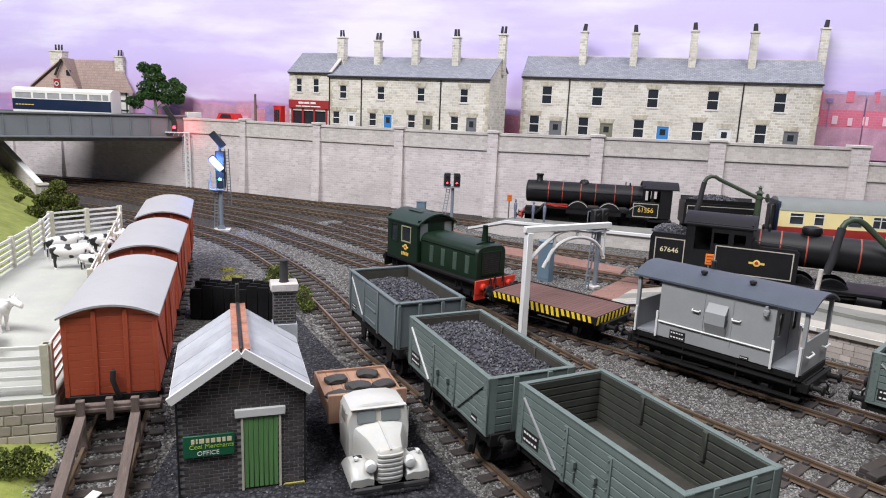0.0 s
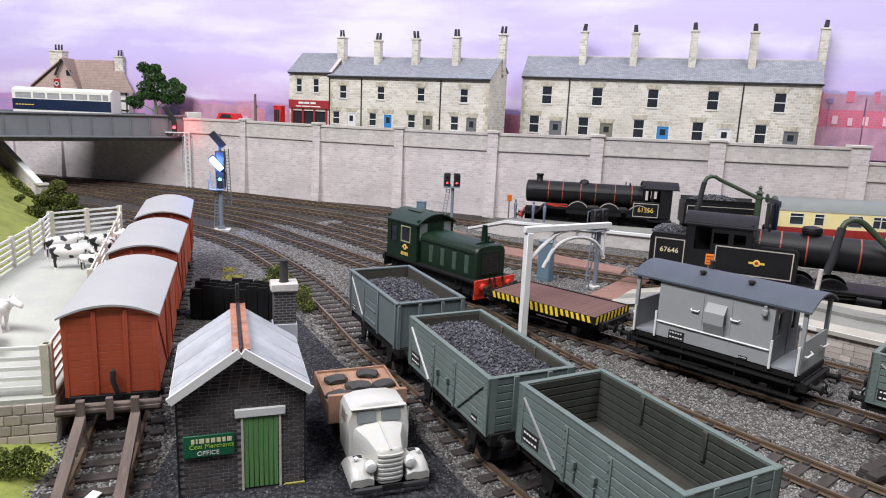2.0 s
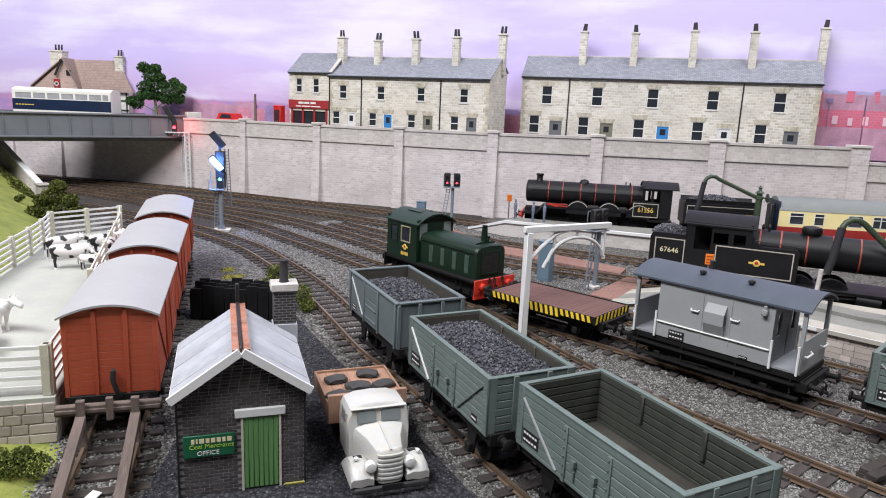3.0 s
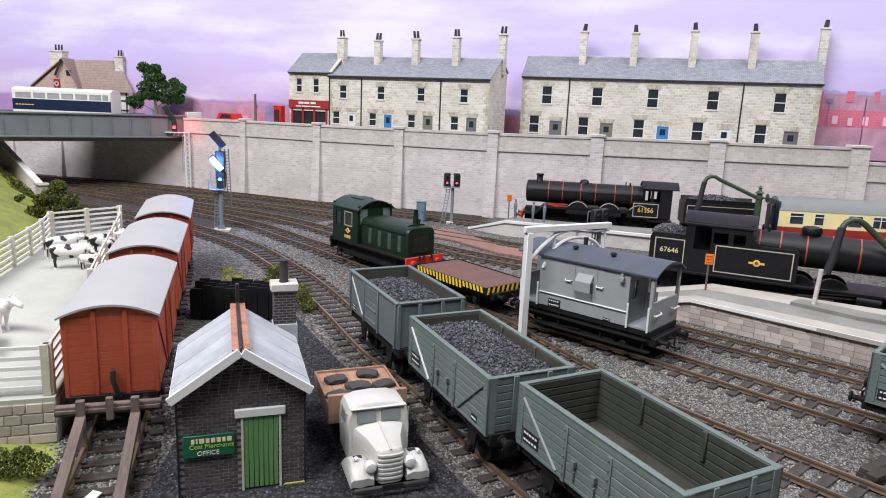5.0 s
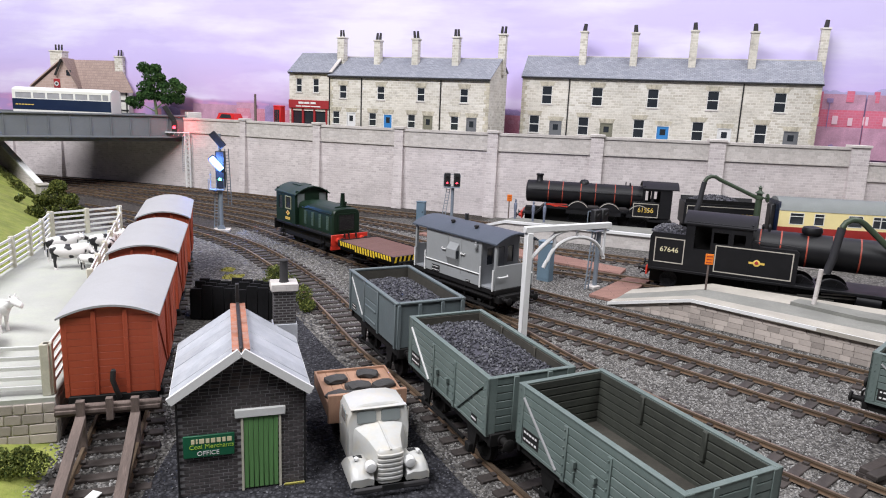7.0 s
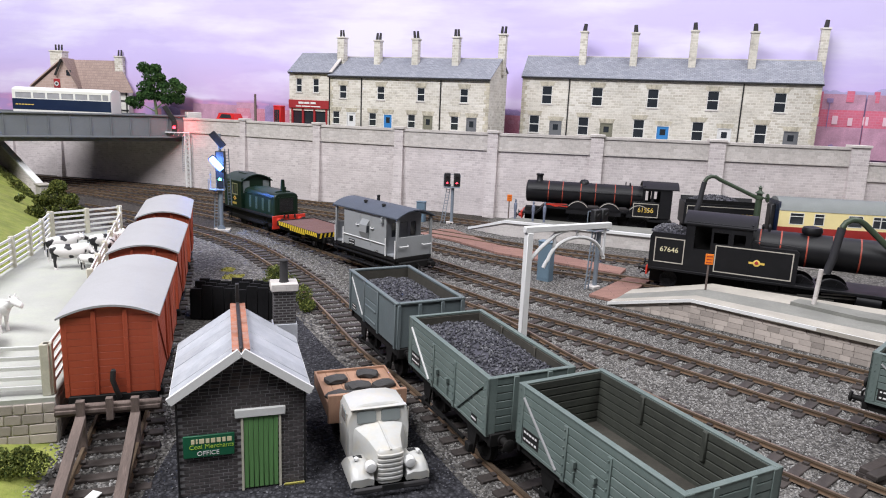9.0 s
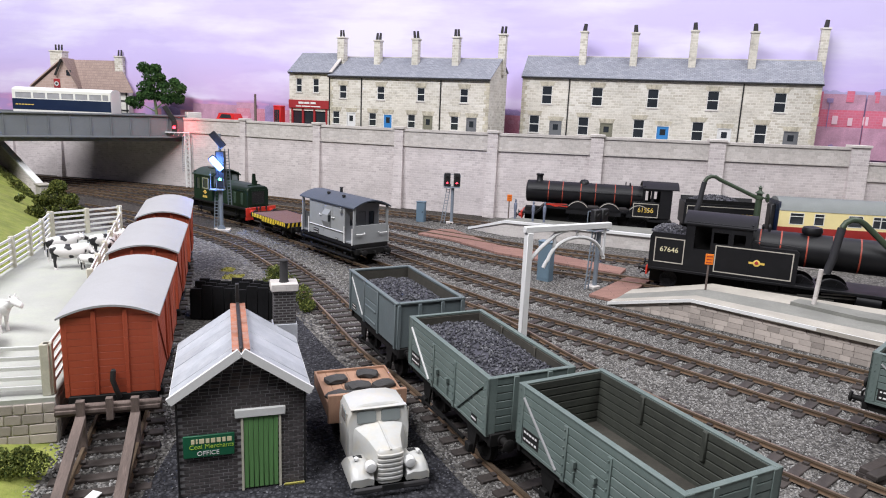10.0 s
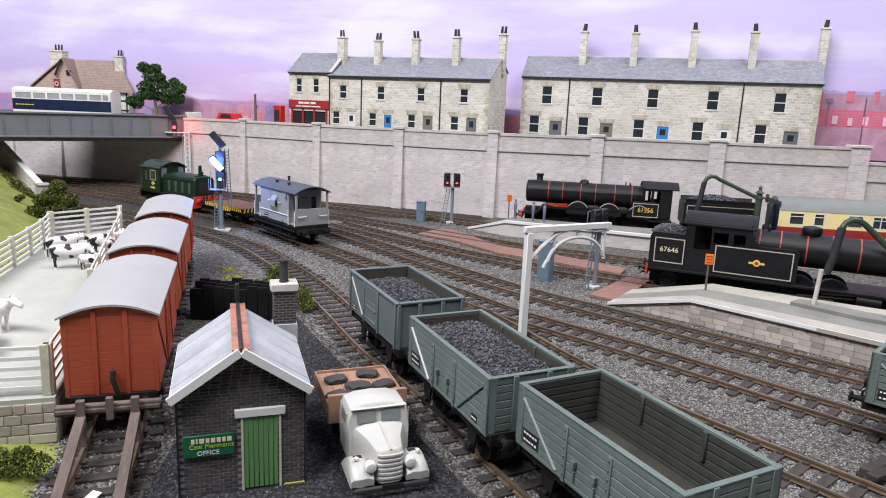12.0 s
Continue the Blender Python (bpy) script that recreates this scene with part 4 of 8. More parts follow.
            rivets(bm, [(s * (w / 2 + 0.65), e * 9.5, z0 + 1.2 + k * h) for k in range(n - 1)], 0.3)
            part("door_strap", bm, M_GREYWAGON, t)
            bm = bmesh.new()
            bar(bm, (x + s * 0.25, e * (ln / 2 - 3.4), z1 - 3.6), (x + s * 0.25, e * 13, z0 + 0.2), 0.55)
            part("diagonal_stay", bm, (M_WHITE if loaded else M_VANROOF) if e > 0 else M_GREYWAGON, t)
            bm = bmesh.new()
            box(bm, e * 6.5 - 1.0, e * 6.5 + 1.0, s * (ln / 2 - 0.2), s * (ln / 2 + 0.5), z0 - 1, z1 - 0.1, 0.2)
            part("end_stanchion", bm, M_GREYWAGON, t)
            bm = bmesh.new()
            box(bm, s * (w / 2 - 2.8), s * (w / 2 - 1.5), e * 12.5 - 0.9, e * 12.5 + 0.9, z1 - 9.5, z1 - 0.3, 0.3)
            part("inner_knee", bm, M_SHADEDINSIDE if not loaded else M_INSIDE, t)
        bm = bmesh.new()
        box(bm, s * (w / 2 - 1.6), s * (w / 2 + 0.35), -ln / 2 - 0.2, ln / 2 + 0.2, z1 - 0.25, z1 + 0.25, 0.12)
        part("side_capping", bm, M_GREYWAGON, t)
        bm = bmesh.new()
        box(bm, -w / 2 + 1.7, w / 2 - 1.7, s * (ln / 2 - 1.6), s * (ln / 2 + 0.2), z1 - 0.3, z1 + 0.2, 0.12)
        part("end_capping", bm, M_GREYWAGON, t)
        bm = bmesh.new()
        box(bm, s * (w / 2 - 3), s * (w / 2 + 0.2), -ln / 2, ln / 2, z0 - 1.2, z0 - 0.05, 0.15)
        part("curb_rail", bm, M_GREYWAGON, t)
        for e in (-1, 1):
            bm = bmesh.new()
            obox(bm, (s * (w / 2 + 0.9), e * 4.5, z0 + h * 2.5), (0.5, 0.9, 0.9), (0, 0, 0))
            obox(bm, (s * (w / 2 + 0.5), e * 4.5, z0 + h * 1.0), (0.3, 0.3, 1.4), (0, 0, 0))
            part("door_catch", bm, M_GREYWAGON, t)
    bm = bmesh.new()
    box(bm, -w / 2 + 1.6, w / 2 - 1.6, -ln / 2 + 1.6, ln / 2 - 1.6, z0, z0 + 1.2)
    part("floor", bm, M_INSIDE, t)
    bars_panel(t, on_side(-w / 2 - 0.05, ln / 2 - 8, z0 + 3.4), 8.5, 4.6, seed)
    bars_panel(t, on_side(-w / 2 - 0.05, -ln / 2 + 9, z0 + 1.6), 4, 2.4, seed + 1, rows=1)
    underframe(t, ln, w, z0 - 0.1, 40)
    if loaded:
        lumps("coal_load", 1800, seed, w / 2 - 2.1, ln / 2 - 2.1, lambda u, v: dome(u, v, z0 + 15.4, 2.8, seed), 0.35, 0.85, M_COAL, t, "heaped small black coal")
    return t


def mineral_wagon(m, label, seed):
    ln, w, z0, z1 = 64.3, 32.6, 20.8, 41.0
    t = thing("mineral_wagon", m, label, "wagon", "goods wagons")
    for s in (-1, 1):
        bm = bmesh.new()
        box(bm, s * (w / 2 - 0.9), s * w / 2, -ln / 2, ln / 2, z0, z1)
        part("side_sheet", bm, M_GREYSTEEL, t)
        bm = bmesh.new()
        box(bm, s * (w / 2 - 1.25), s * (w / 2 - 0.95), -ln / 2 + 1, ln / 2 - 1, z0, z1 - 0.8)
        part("rusty_inside", bm, M_INSIDE, t)
        bm = bmesh.new()
        box(bm, -w / 2 + 0.95, w / 2 - 0.95, s * (ln / 2 - 0.9), s * ln / 2, z0, z1)
        part("end_sheet", bm, M_GREYSTEEL, t)
        bm = bmesh.new()
        box(bm, -w / 2 + 1.3, w / 2 - 1.3, s * (ln / 2 - 1.25), s * (ln / 2 - 0.95), z0, z1 - 0.8)
        part("rusty_inside", bm, M_INSIDE, t)
        bm = bmesh.new()
        box(bm, s * (w / 2 - 1.3), s * (w / 2 + 0.7), -ln / 2 - 0.6, ln / 2 + 0.6, z1 - 0.6, z1 + 0.5, 0.25)
        part("side_rim", bm, M_GREYSTEEL, t)
        bm = bmesh.new()
        box(bm, -w / 2 + 1.35, w / 2 - 1.35, s * (ln / 2 - 1.3), s * (ln / 2 + 0.7), z1 - 0.6, z1 + 0.45, 0.25)
        part("end_rim", bm, M_GREYSTEEL, t)
        for y in (-ln / 2 + 1, -9.5, 9.5, ln / 2 - 1):
            bm = bmesh.new()
            box(bm, s * (w / 2 - 0.1), s * (w / 2 + 0.8), y - 0.8, y + 0.8, z0 - 0.5, z1 - 0.6, 0.2)
            part("side_rib", bm, M_GREYSTEEL, t)
        for x in (-w / 2 + 1, -5.5, 5.5, w / 2 - 1):
            bm = bmesh.new()
            box(bm, x - 0.8, x + 0.8, s * (ln / 2 - 0.1), s * (ln / 2 + 0.9), z0 - 0.5, z1 - 0.6, 0.2)
            part("end_rib", bm, M_GREYSTEEL, t)
        bm = bmesh.new()
        box(bm, s * (w / 2 - 0.1), s * (w / 2 + 0.5), -8.4, 8.4, z0 + 0.4, z0 + 12.2, 0.2)
        rivets(bm, [(s * (w / 2 + 0.5), y, z0 + z) for y in (-7.6, 7.6) for z in (1.5, 4, 6.5, 9, 11.2)])
        door = part("side_door", bm, M_GREYSTEEL, t)
        for z in (3, 9):
            bm = bmesh.new()
            box(bm, s * (w / 2 + 0.4), s * (w / 2 + 0.95), -7.4, 7.4, z0 + z - 0.5, z0 + z + 0.5, 0.15)
            part("door_bar", bm, M_GREYSTEEL, door)
        bm = bmesh.new()
        box(bm, s * (w / 2 - 0.1), s * (w / 2 + 0.5), -8.4, 8.4, z0 + 12.8, z1 - 1.0, 0.2)
        part("flap_door", bm, M_GREYSTEEL, t)
        bm = bmesh.new()
        bar(bm, (s * (w / 2 + 0.15), ln / 2 - 3, z1 - 3), (s * (w / 2 + 0.15), 12.5, z0 + 2), 0.25, 1.0)
        part("white_stripe", bm, M_WHITE, t)
    bm = bmesh.new()
    box(bm, -w / 2 + 1.3, w / 2 - 1.3, -ln / 2 + 1.3, ln / 2 - 1.3, z0, z0 + 1)
    part("floor", bm, M_INSIDE, t)
    bars_panel(t, on_side(-w / 2 - 0.05, ln / 2 - 7, z0 + 2.6), 6, 3, seed)
    underframe(t, ln, w, z0 - 0.3, 36)
    lumps("coal_load", 1600, seed, w / 2 - 1.6, ln / 2 - 1.6, lambda u, v: dome(u, v, z0 + 14.4, 4.2, seed), 0.35, 0.85, M_COAL, t, "heaped small black coal")
    return t


def arc_roof(ln, w, ze, rise, thick=0.8, n=14):
    """An arched roof with its eaves at ze, along y."""
    up = [(-w / 2 + w * k / n, ze + rise * (1 - (2 * k / n - 1) ** 2)) for k in range(n + 1)]
    lo = [(x, z - thick) for x, z in up[::-1]]
    bm = bmesh.new()
    return rings(bm, [[(x, y, z) for x, z in up + lo] for y in (-ln / 2, ln / 2)])


def goods_van(m, label, seed):
    ln, w, z0, z1, n = 80.5, 31.5, 17.0, 46.5, 11
    t = thing("goods_van", m, label, "van", "red goods vans")
    h = (z1 - z0) / n
    bm = bmesh.new()
    box(bm, -w / 2 + 0.6, w / 2 - 0.6, -ln / 2 + 0.6, ln / 2 - 0.6, z0, z1)
    part("body", bm, M_BAUXITE, t)
    bm = bmesh.new()
    prism(bm, [(-w / 2 + 0.5, z1), *[(-w / 2 + 0.5 + (w - 1) * k / 10, z1 + 3.6 * (1 - (k / 5 - 1) ** 2)) for k in range(11)], (w / 2 - 0.5, z1)], "y", -ln / 2 + 0.3, ln / 2 - 0.3)
    part("roof_end", bm, M_BAUXITE, t)
    bm = bmesh.new()
    box(bm, -w / 2 + 0.1, w / 2 - 0.1, -0.35, 0.35, 0.02, h - 0.07, 0.07)
    end = mesh_of("end_plank", bm, M_BAUXITE)
    bm = bmesh.new()
    box(bm, -0.35, 0.35, -ln / 2 + 1, ln / 2 - 1, 0.04, h - 0.16, 0.12)
    side = mesh_of("side_plank", bm, M_BAUXITE)
    for k in range(n):
        for s in (-1, 1):
            piece("plank", end, t, at(0, s * (ln / 2 - 0.4), z0 + k * h))
            piece("plank", side, t, at(s * (w / 2 - 0.4), 0, z0 + k * h))
    for s in (-1, 1):
        for x in (-5.2, 5.2):
            bm = bmesh.new()
            box(bm, x - 0.75, x + 0.75, s * (ln / 2 - 0.2), s * (ln / 2 + 0.5), z0 - 1, z1 + 2.6, 0.15)
            rivets(bm, [(x + q, s * (ln / 2 + 0.5), z0 + 2 + k * 3.2) for q in (-0.45, 0.45) for k in range(9)], 0.2, "y")
            part("end_stanchion", bm, M_BAUXITE, t)
        for e in (-1, 1):
            bm = bmesh.new()
            box(bm, s * (w / 2 - 1.6), s * (w / 2 + 0.15), e * (ln / 2 - 1.6), e * (ln / 2 + 0.15), z0 - 0.6, z1 + 0.2, 0.15)
            rivets(bm, [(s * (w / 2 - 0.7), e * (ln / 2 + 0.15), z0 + 2 + k * 3) for k in range(10)], 0.2, "y")
            part("corner_post", bm, M_BAUXITE, t)
            bm = bmesh.new()
            bar(bm, (s * (w / 2 + 0.2), e * (ln / 2 - 2), z1 - 2), (s * (w / 2 + 0.2), e * 11, z0 + 1), 0.5, 1.4)
            part("side_brace", bm, M_BAUXITE, t)
            bm = bmesh.new()
            box(bm, s * (w / 2 - 0.1), s * (w / 2 + 0.7), e * 0.2, e * 9.6, z0 + 0.5, z1 - 0.8, 0.2)
            door = part("door", bm, M_BAUXITE, t)
            bm = bmesh.new()
            bar(bm, (s * (w / 2 + 0.9), e * 1, z1 - 2), (s * (w / 2 + 0.9), e * 9, z0 + 2), 0.4, 1.2)
            part("door_brace", bm, M_BAUXITE, door)
    part("roof", arc_roof(ln + 3, w + 2.6, z1 + 0.4, 4.4), M_VANROOF, t, "pale grey curved roof")
    bm = bmesh.new()
    tube(bm, [(0.5, -ln / 2 - 1.2, z0 + 9), (0.6, -ln / 2 - 2.2, z0 + 9.3), (0.4, -ln / 2 - 2.6, z0 + 6), (1.4, -ln / 2 - 2.8, z0 + 2.5), (2.3, -ln / 2 - 2.0, z0 - 1)], 0.95, 8)
    part("vacuum_pipe", bm, M_BLACK, t, "black flexible brake pipe")
    underframe(t, ln, w, z0 - 0.1, 40)
    return t


def hook_rail(parent, pts, r=0.45, name="handrail"):
    bm = bmesh.new()
    tube(bm, pts, r, 6)
    return part(name, bm, M_WHITE, parent, "white handrail")


def brake_van():
    ln, w, z0, z1, cab = 80.0, 32.5, 18.5, 46.6, 27.2
    t = thing("brake_van", Matrix(), "grey goods brake van with dark roof and verandas", "van")
    bm = bmesh.new()
    box(bm, -w / 2 + 0.5, w / 2 - 0.5, -40.5, 40.5, 15.4, 18.4, 0.2)
    box(bm, -w / 2 + 4, w / 2 - 4, -41, 41, 11.6, 15.2, 0.2)
    part("footplate", bm, M_FRAME, t)
    bm = bmesh.new()
    box(bm, -w / 2 + 0.4, w / 2 - 0.4, -ln / 2 + 0.4, ln / 2 - 0.4, 18.4, 19.3)
    part("floor", bm, M_INNERGREY, t)
    for s in (-1, 1):
        bm = bmesh.new()
        box(bm, s * (w / 2 - 1), s * w / 2, -cab, cab, z0, z1 + 0.3)
        part("cabin_side", bm, M_BRAKEGREY, t)
        bm = bmesh.new()
        holed(bm, w - 2, z1 - z0 + 1.5, [(4, 9, 12.5, 23), (12, 18.5, 0.8, 23), (21.5, 26.5, 12.5, 23)], -0.5, 0.5)
        wall_end = part("cabin_end", bm, M_INNERGREY, t, m=at(-w / 2 + 1, s * (cab - 0.6), z0))
        bm = bmesh.new()
        box(bm, 3.5, 27, 0.1, 0.3, 12, 23.5)
        part("window_pane", bm, M_PANE, wall_end)
        bm = bmesh.new()
        box(bm, 12.1, 18.4, -0.3, 0.3, 0.9, 22.5)
        part("door", bm, M_INNERGREY, wall_end)
        bm = bmesh.new()
        box(bm, -w / 2 + 0.1, w / 2 - 0.1, s * (ln / 2 - 0.9), s * ln / 2, z0, z0 + 14.6, 0.15)
        part("end_panel", bm, M_BRAKEGREY, t)
        for e in (-1, 1):
            bm = bmesh.new()
            box(bm, e * (w / 2 - 1.9), e * w / 2, s * (ln / 2 - 1.6), s * (ln / 2 + 0.1), z0 - 0.2, z1 + 0.4, 0.15)
            part("corner_post", bm, M_BRAKEGREY, t)
            # verandas: white grab rails each side of the steps
            x = e * (w / 2 + 0.7)
            hook_rail(t, [(x, s * (cab + 0.4), z0 - 0.5), (x, s * (cab + 0.4), z0 + 12.5)], 0.55)
            hook_rail(t, [(x, s * (ln / 2 - 1), z0 - 0.5), (x, s * (ln / 2 - 1), z0 + 12.5)], 0.55)
            hook_rail(t, [(e * 14, s * (ln / 2 + 0.6), z0 + 8.2), (e * 14, s * (ln / 2 + 1.6), z0 + 8), (e * 7, s * (ln / 2 + 1.6), z0 + 8), (e * 6.5, s * (ln / 2 + 0.4), z0 + 8.6)], 0.45)
        x = s * (w / 2 + 0.6)
        hook_rail(t, [(x, -cab + 0.5, z0 + 7.6), (x, cab - 0.5, z0 + 7.6)], 0.45)
        for y in (-10.5, 8.5):
            hook_rail(t, [(s * w / 2, y + 2, z0 + 17.6), (s * (w / 2 + 1), y + 1.6, z0 + 17), (s * (w / 2 + 1), y - 1.6, z0 + 17), (s * w / 2, y - 2, z0 + 17.4)], 0.4)
        bm = bmesh.new()
        rings(bm, [[(s * w / 2, y, z0 + 6.5), (s * (w / 2 + 3.0), y, z0 + 13.2), (s * (w / 2 + 3.0), y, z0 + 18.6), (s * w / 2, y, z0 + 22.6)] for y in (-6.4, 3.0)])
        duck = part("ducket", bm, M_BRAKEGREY, t, "grey projecting side lookout")
        for f in duck.data.polygons:
            f.use_smooth = False
        for y in (-6.55, 2.9):
            bm = bmesh.new()
            box(bm, s * (w / 2 + 0.5), s * (w / 2 + 2.6), y, y + 0.25, z0 + 13.2, z0 + 18.4)
            part("lookout_pane", bm, M_PANE, duck)
        for y in (-8.4, 5.0):
            bm = bmesh.new()
            box(bm, s * (w / 2 - 0.2), s * (w / 2 + 0.25), y - 0.3, y + 0.3, z0 + 4, z0 + 26)
            part("beading", bm, M_BRAKEGREY, t)
        for yy in (-cab + 4,):
            bm = bmesh.new()
            box(bm, s * (w / 2), s * (w / 2 + 2.2), yy - 1.2, yy + 1.2, z0 + 22.5, z0 + 25.6, 0.4)
            lathe(bm, (s * (w / 2 + 1.2), yy, z0 + 25.6), [(0.8, 0), (0.8, 1.4), (0.2, 1.6)], 8)
            part("side_lamp", bm, M_BRAKEGREY, t, "grey side lamp")
        bm = bmesh.new()
        box(bm, s * (w / 2 - 1.2), s * (w / 2 + 1.6), -41, 41, 7.4, 8.3, 0.1)
        part("lower_step_board", bm, M_FRAME, t)
        bm = bmesh.new()
        box(bm, s * (w / 2 - 0.8), s * (w / 2 + 1.2), -39, 39, 13.2, 14.0, 0.1)
        part("upper_step_board", bm, M_FRAME, t)
        for y in (-37, -13, 13, 37):
            bm = bmesh.new()
            bar(bm, (s * (w / 2 - 0.5), y, 7.4), (s * (w / 2 - 0.5), y, 16), 0.8, 0.6)
            part("step_hanger", bm, M_FRAME, t)
    part("roof", arc_roof(ln + 3.6, w + 2.8, z1 + 0.6, 5.4, 0.9), M_BRAKEROOF, t, "dark blue-grey curved roof")
    for y, x in ((-12.5, -8), (10.5, -8)):
        bm = bmesh.new()
        lathe(bm, (x, y, z1 + 4.2), [(1.1, 0), (1.1, 1.4), (1.7, 1.6), (1.5, 2.6), (0.4, 3.0)], 10)
        part("roof_vent", bm, M_BLACK, t)
    bm = bmesh.new()
    lathe(bm, (5, 12, z1 + 5), [(1.3, 0), (1.2, 4), (1.5, 4.2), (1.4, 4.8)], 10)
    part("stove_chimney", bm, M_BLACK, t)
    bars_panel(t, on_side(-w / 2 - 0.05, 16.5, z0 + 2.4), 8, 4.4, 21)
    bars_panel(t, on_side(-w / 2 - 0.05, -16, z0 + 0.9), 4, 1.4, 22, rows=1)
    return t, underframe(t, 85, w, 15.2, 52)


def runner_wagon():
    ln, w, zd = 70.0, 38.0, 19.0
    t = thing("runner_wagon", Matrix(), "flat shunter's runner wagon with brown deck", "wagon")
    n = 28
    bm = bmesh.new()
    box(bm, -w / 2 + 0.8, w / 2 - 0.8, -ln / n / 2 + 0.08, ln / n / 2 - 0.08, -1.2, 0, 0.1)
    me = mesh_of("deck_plank", bm, M_DECK)
    for k in range(n):
        piece("plank", me, t, at(0, -ln / 2 + (k + 0.5) * ln / n, zd))
    for s in (-1, 1):
        bm = bmesh.new()
        box(bm, s * (w / 2 - 0.8), s * w / 2, -ln / 2, ln / 2, zd - 3.2, zd + 0.5)
        box(bm, s * (w / 2 - 0.8), s * w / 2, -14, 14, zd - 4.8, zd - 3.2)
        part("side_rail", bm, M_FRAME, t)
        bm = bmesh.new()
        box(bm, -w / 2, w / 2, s * (ln / 2 + 0.02), s * (ln / 2 + 0.9), zd - 4, zd + 0.5)
        part("end_rail", bm, M_FRAME, t)
        for k in range(20):
            y = -ln / 2 + 1.5 + k * (ln - 3) / 20
            lo = zd - 4.4 if 6 <= k <= 13 else zd - 3.0
            bm = bmesh.new()
            prism(bm, [(y, lo), (y + 1.7, lo), (y + 2.7, zd + 0.4), (y + 1.0, zd + 0.4)], "x", s * (w / 2 + 0.02), s * (w / 2 + 0.25))
            part("hazard_stripe", bm, M_YELLOW, t)
        for k in range(9):
            x = -w / 2 + 1 + k * (w - 2) / 9
            bm = bmesh.new()
            prism(bm, [(x, zd - 3.8), (x + 1.6, zd - 3.8), (x + 2.6, zd + 0.4), (x + 1.0, zd + 0.4)], "y", s * (ln / 2 + 0.92), s * (ln / 2 + 1.1))
            part("hazard_stripe", bm, M_YELLOW, t)
    bm = bmesh.new()
    box(bm, -w / 2 + 2, w / 2 - 2, -ln / 2, ln / 2, zd - 3, zd - 1.25)
    part("floor_frame", bm, M_FRAME, t)
    return t, underframe(t, 76, 32.5, zd - 3, 44)


def diesel_shunter():
    w, zp = 32.5, 20.0
    t = thing("diesel_shunter", Matrix(), "dark green diesel shunting locomotive with red buffer beams", "locomotive")
    bm = bmesh.new()
    box(bm, -w / 2, w / 2, -48, 48, zp - 2, zp, 0.3)
    part("running_plate", bm, M_FRAME, t)
    bm = bmesh.new()
    box(bm, -12, 12, -46, 46, 8, zp - 2)
    part("frames", bm, M_FRAME, t)
    # bonnet: rounded shoulders, slightly rounded nose
    hw, zt = 12.9, 41.2
    sec = [(-hw, zp), (-hw, zt - 4.5), (-hw + 1.2, zt - 2), (-hw + 4, zt - 0.6), (0, zt), (hw - 4, zt - 0.6), (hw - 1.2, zt - 2), (hw, zt - 4.5), (hw, zp)]
    bm = bmesh.new()
    rings(bm, [[(x * k, y, zp + (z - zp) * q) for x, z in sec] for y, k, q in ((-44, 0.94, 0.965), (-43, 0.985, 0.99), (-41.5, 1, 1), (12.4, 1, 1))])
    hood = part("bonnet", bm, M_GREEN, t)
    bm = bmesh.new()
    prism(bm, [(-9, zt - 0.9), (-7, zt + 0.5), (0, zt + 1.1), (7, zt + 0.5), (9, zt - 0.9)], "y", -38, 2)
    part("bonnet_lid", bm, M_GREENROOF, hood)
    bm = bmesh.new()
    holed(bm, 17, 15, [(1.2, 15.8, 1.2, 13.8)], -0.5, 0)
    grille = part("grille_frame", bm, M_GREEN, hood, m=at(-8.5, -44, zp + 2))
    bm = bmesh.new()
    box(bm, 1, 16, -0.2, 0.1, 1, 14)
    part("radiator", bm, M_BLACK, grille)
    for k in range(9):
        bm = bmesh.new()
        box(bm, 1.2, 15.8, -0.35, -0.15, 2 + k * 1.35, 2.35 + k * 1.35)
        part("grille_slat", bm, M_BLACK, grille)
    for s in (-1, 1):
        for k in range(4):
            y = 0.5 - k * 12.0
            bm = bmesh.new()
            box(bm, s * (hw - 0.1), s * (hw + 0.3), y - 1.9, y + 1.9, zp + 2.5, zp + 14, 0.1)
            door = part("louvre_door", bm, M_LOUVRE, hood)
            bm = bmesh.new()
            for q in range(8):
                box(bm, s * (hw + 0.25), s * (hw + 0.5), y - 1.5, y + 1.5, zp + 3.4 + q * 1.3, zp + 4.0 + q * 1.3)
            part("louvre_slats", bm, M_LOUVRE, door)
    bm = bmesh.new()
    lathe(bm, (1, -36, zt - 1), [(2.6, 0), (2.2, 3), (1.6, 12), (1.7, 12.2), (1.2, 12.2)], 14)
    part("exhaust_stack", bm, M_GREEN, t)
    bm = bmesh.new()
    lathe(bm, (2, -39, zt - 1), [(0.5, 0), (0.5, 4), (1.0, 4.2), (0.9, 5.5)], 8)
    part("horn", bm, M_GREEN, t)
    # cab
    zc = 46.2
    cy0, cy1 = 12.5, 47.0
    for s in (-1, 1):
        bm = bmesh.new()
        holed(bm, cy1 - cy0, zc - zp, [(7.5, 17.5, 12.5, 23), (22.5, 30.0, 11, 23)], -0.5, 0.5)
        side = part("cab_side", bm, M_GREEN, t, m=at(s * (w / 2 - 0.6), cy0, zp, 0, 0, 90))
        for a, b, c, d in ((7.5, 17.5, 12.5, 23), (22.5, 30.0, 11, 23)):
            bm = bmesh.new()
            holed(bm, b - a + 1, d - c + 1, [(0.8, b - a + 0.2, 0.8, d - c + 0.2)], -0.75, 0.75)
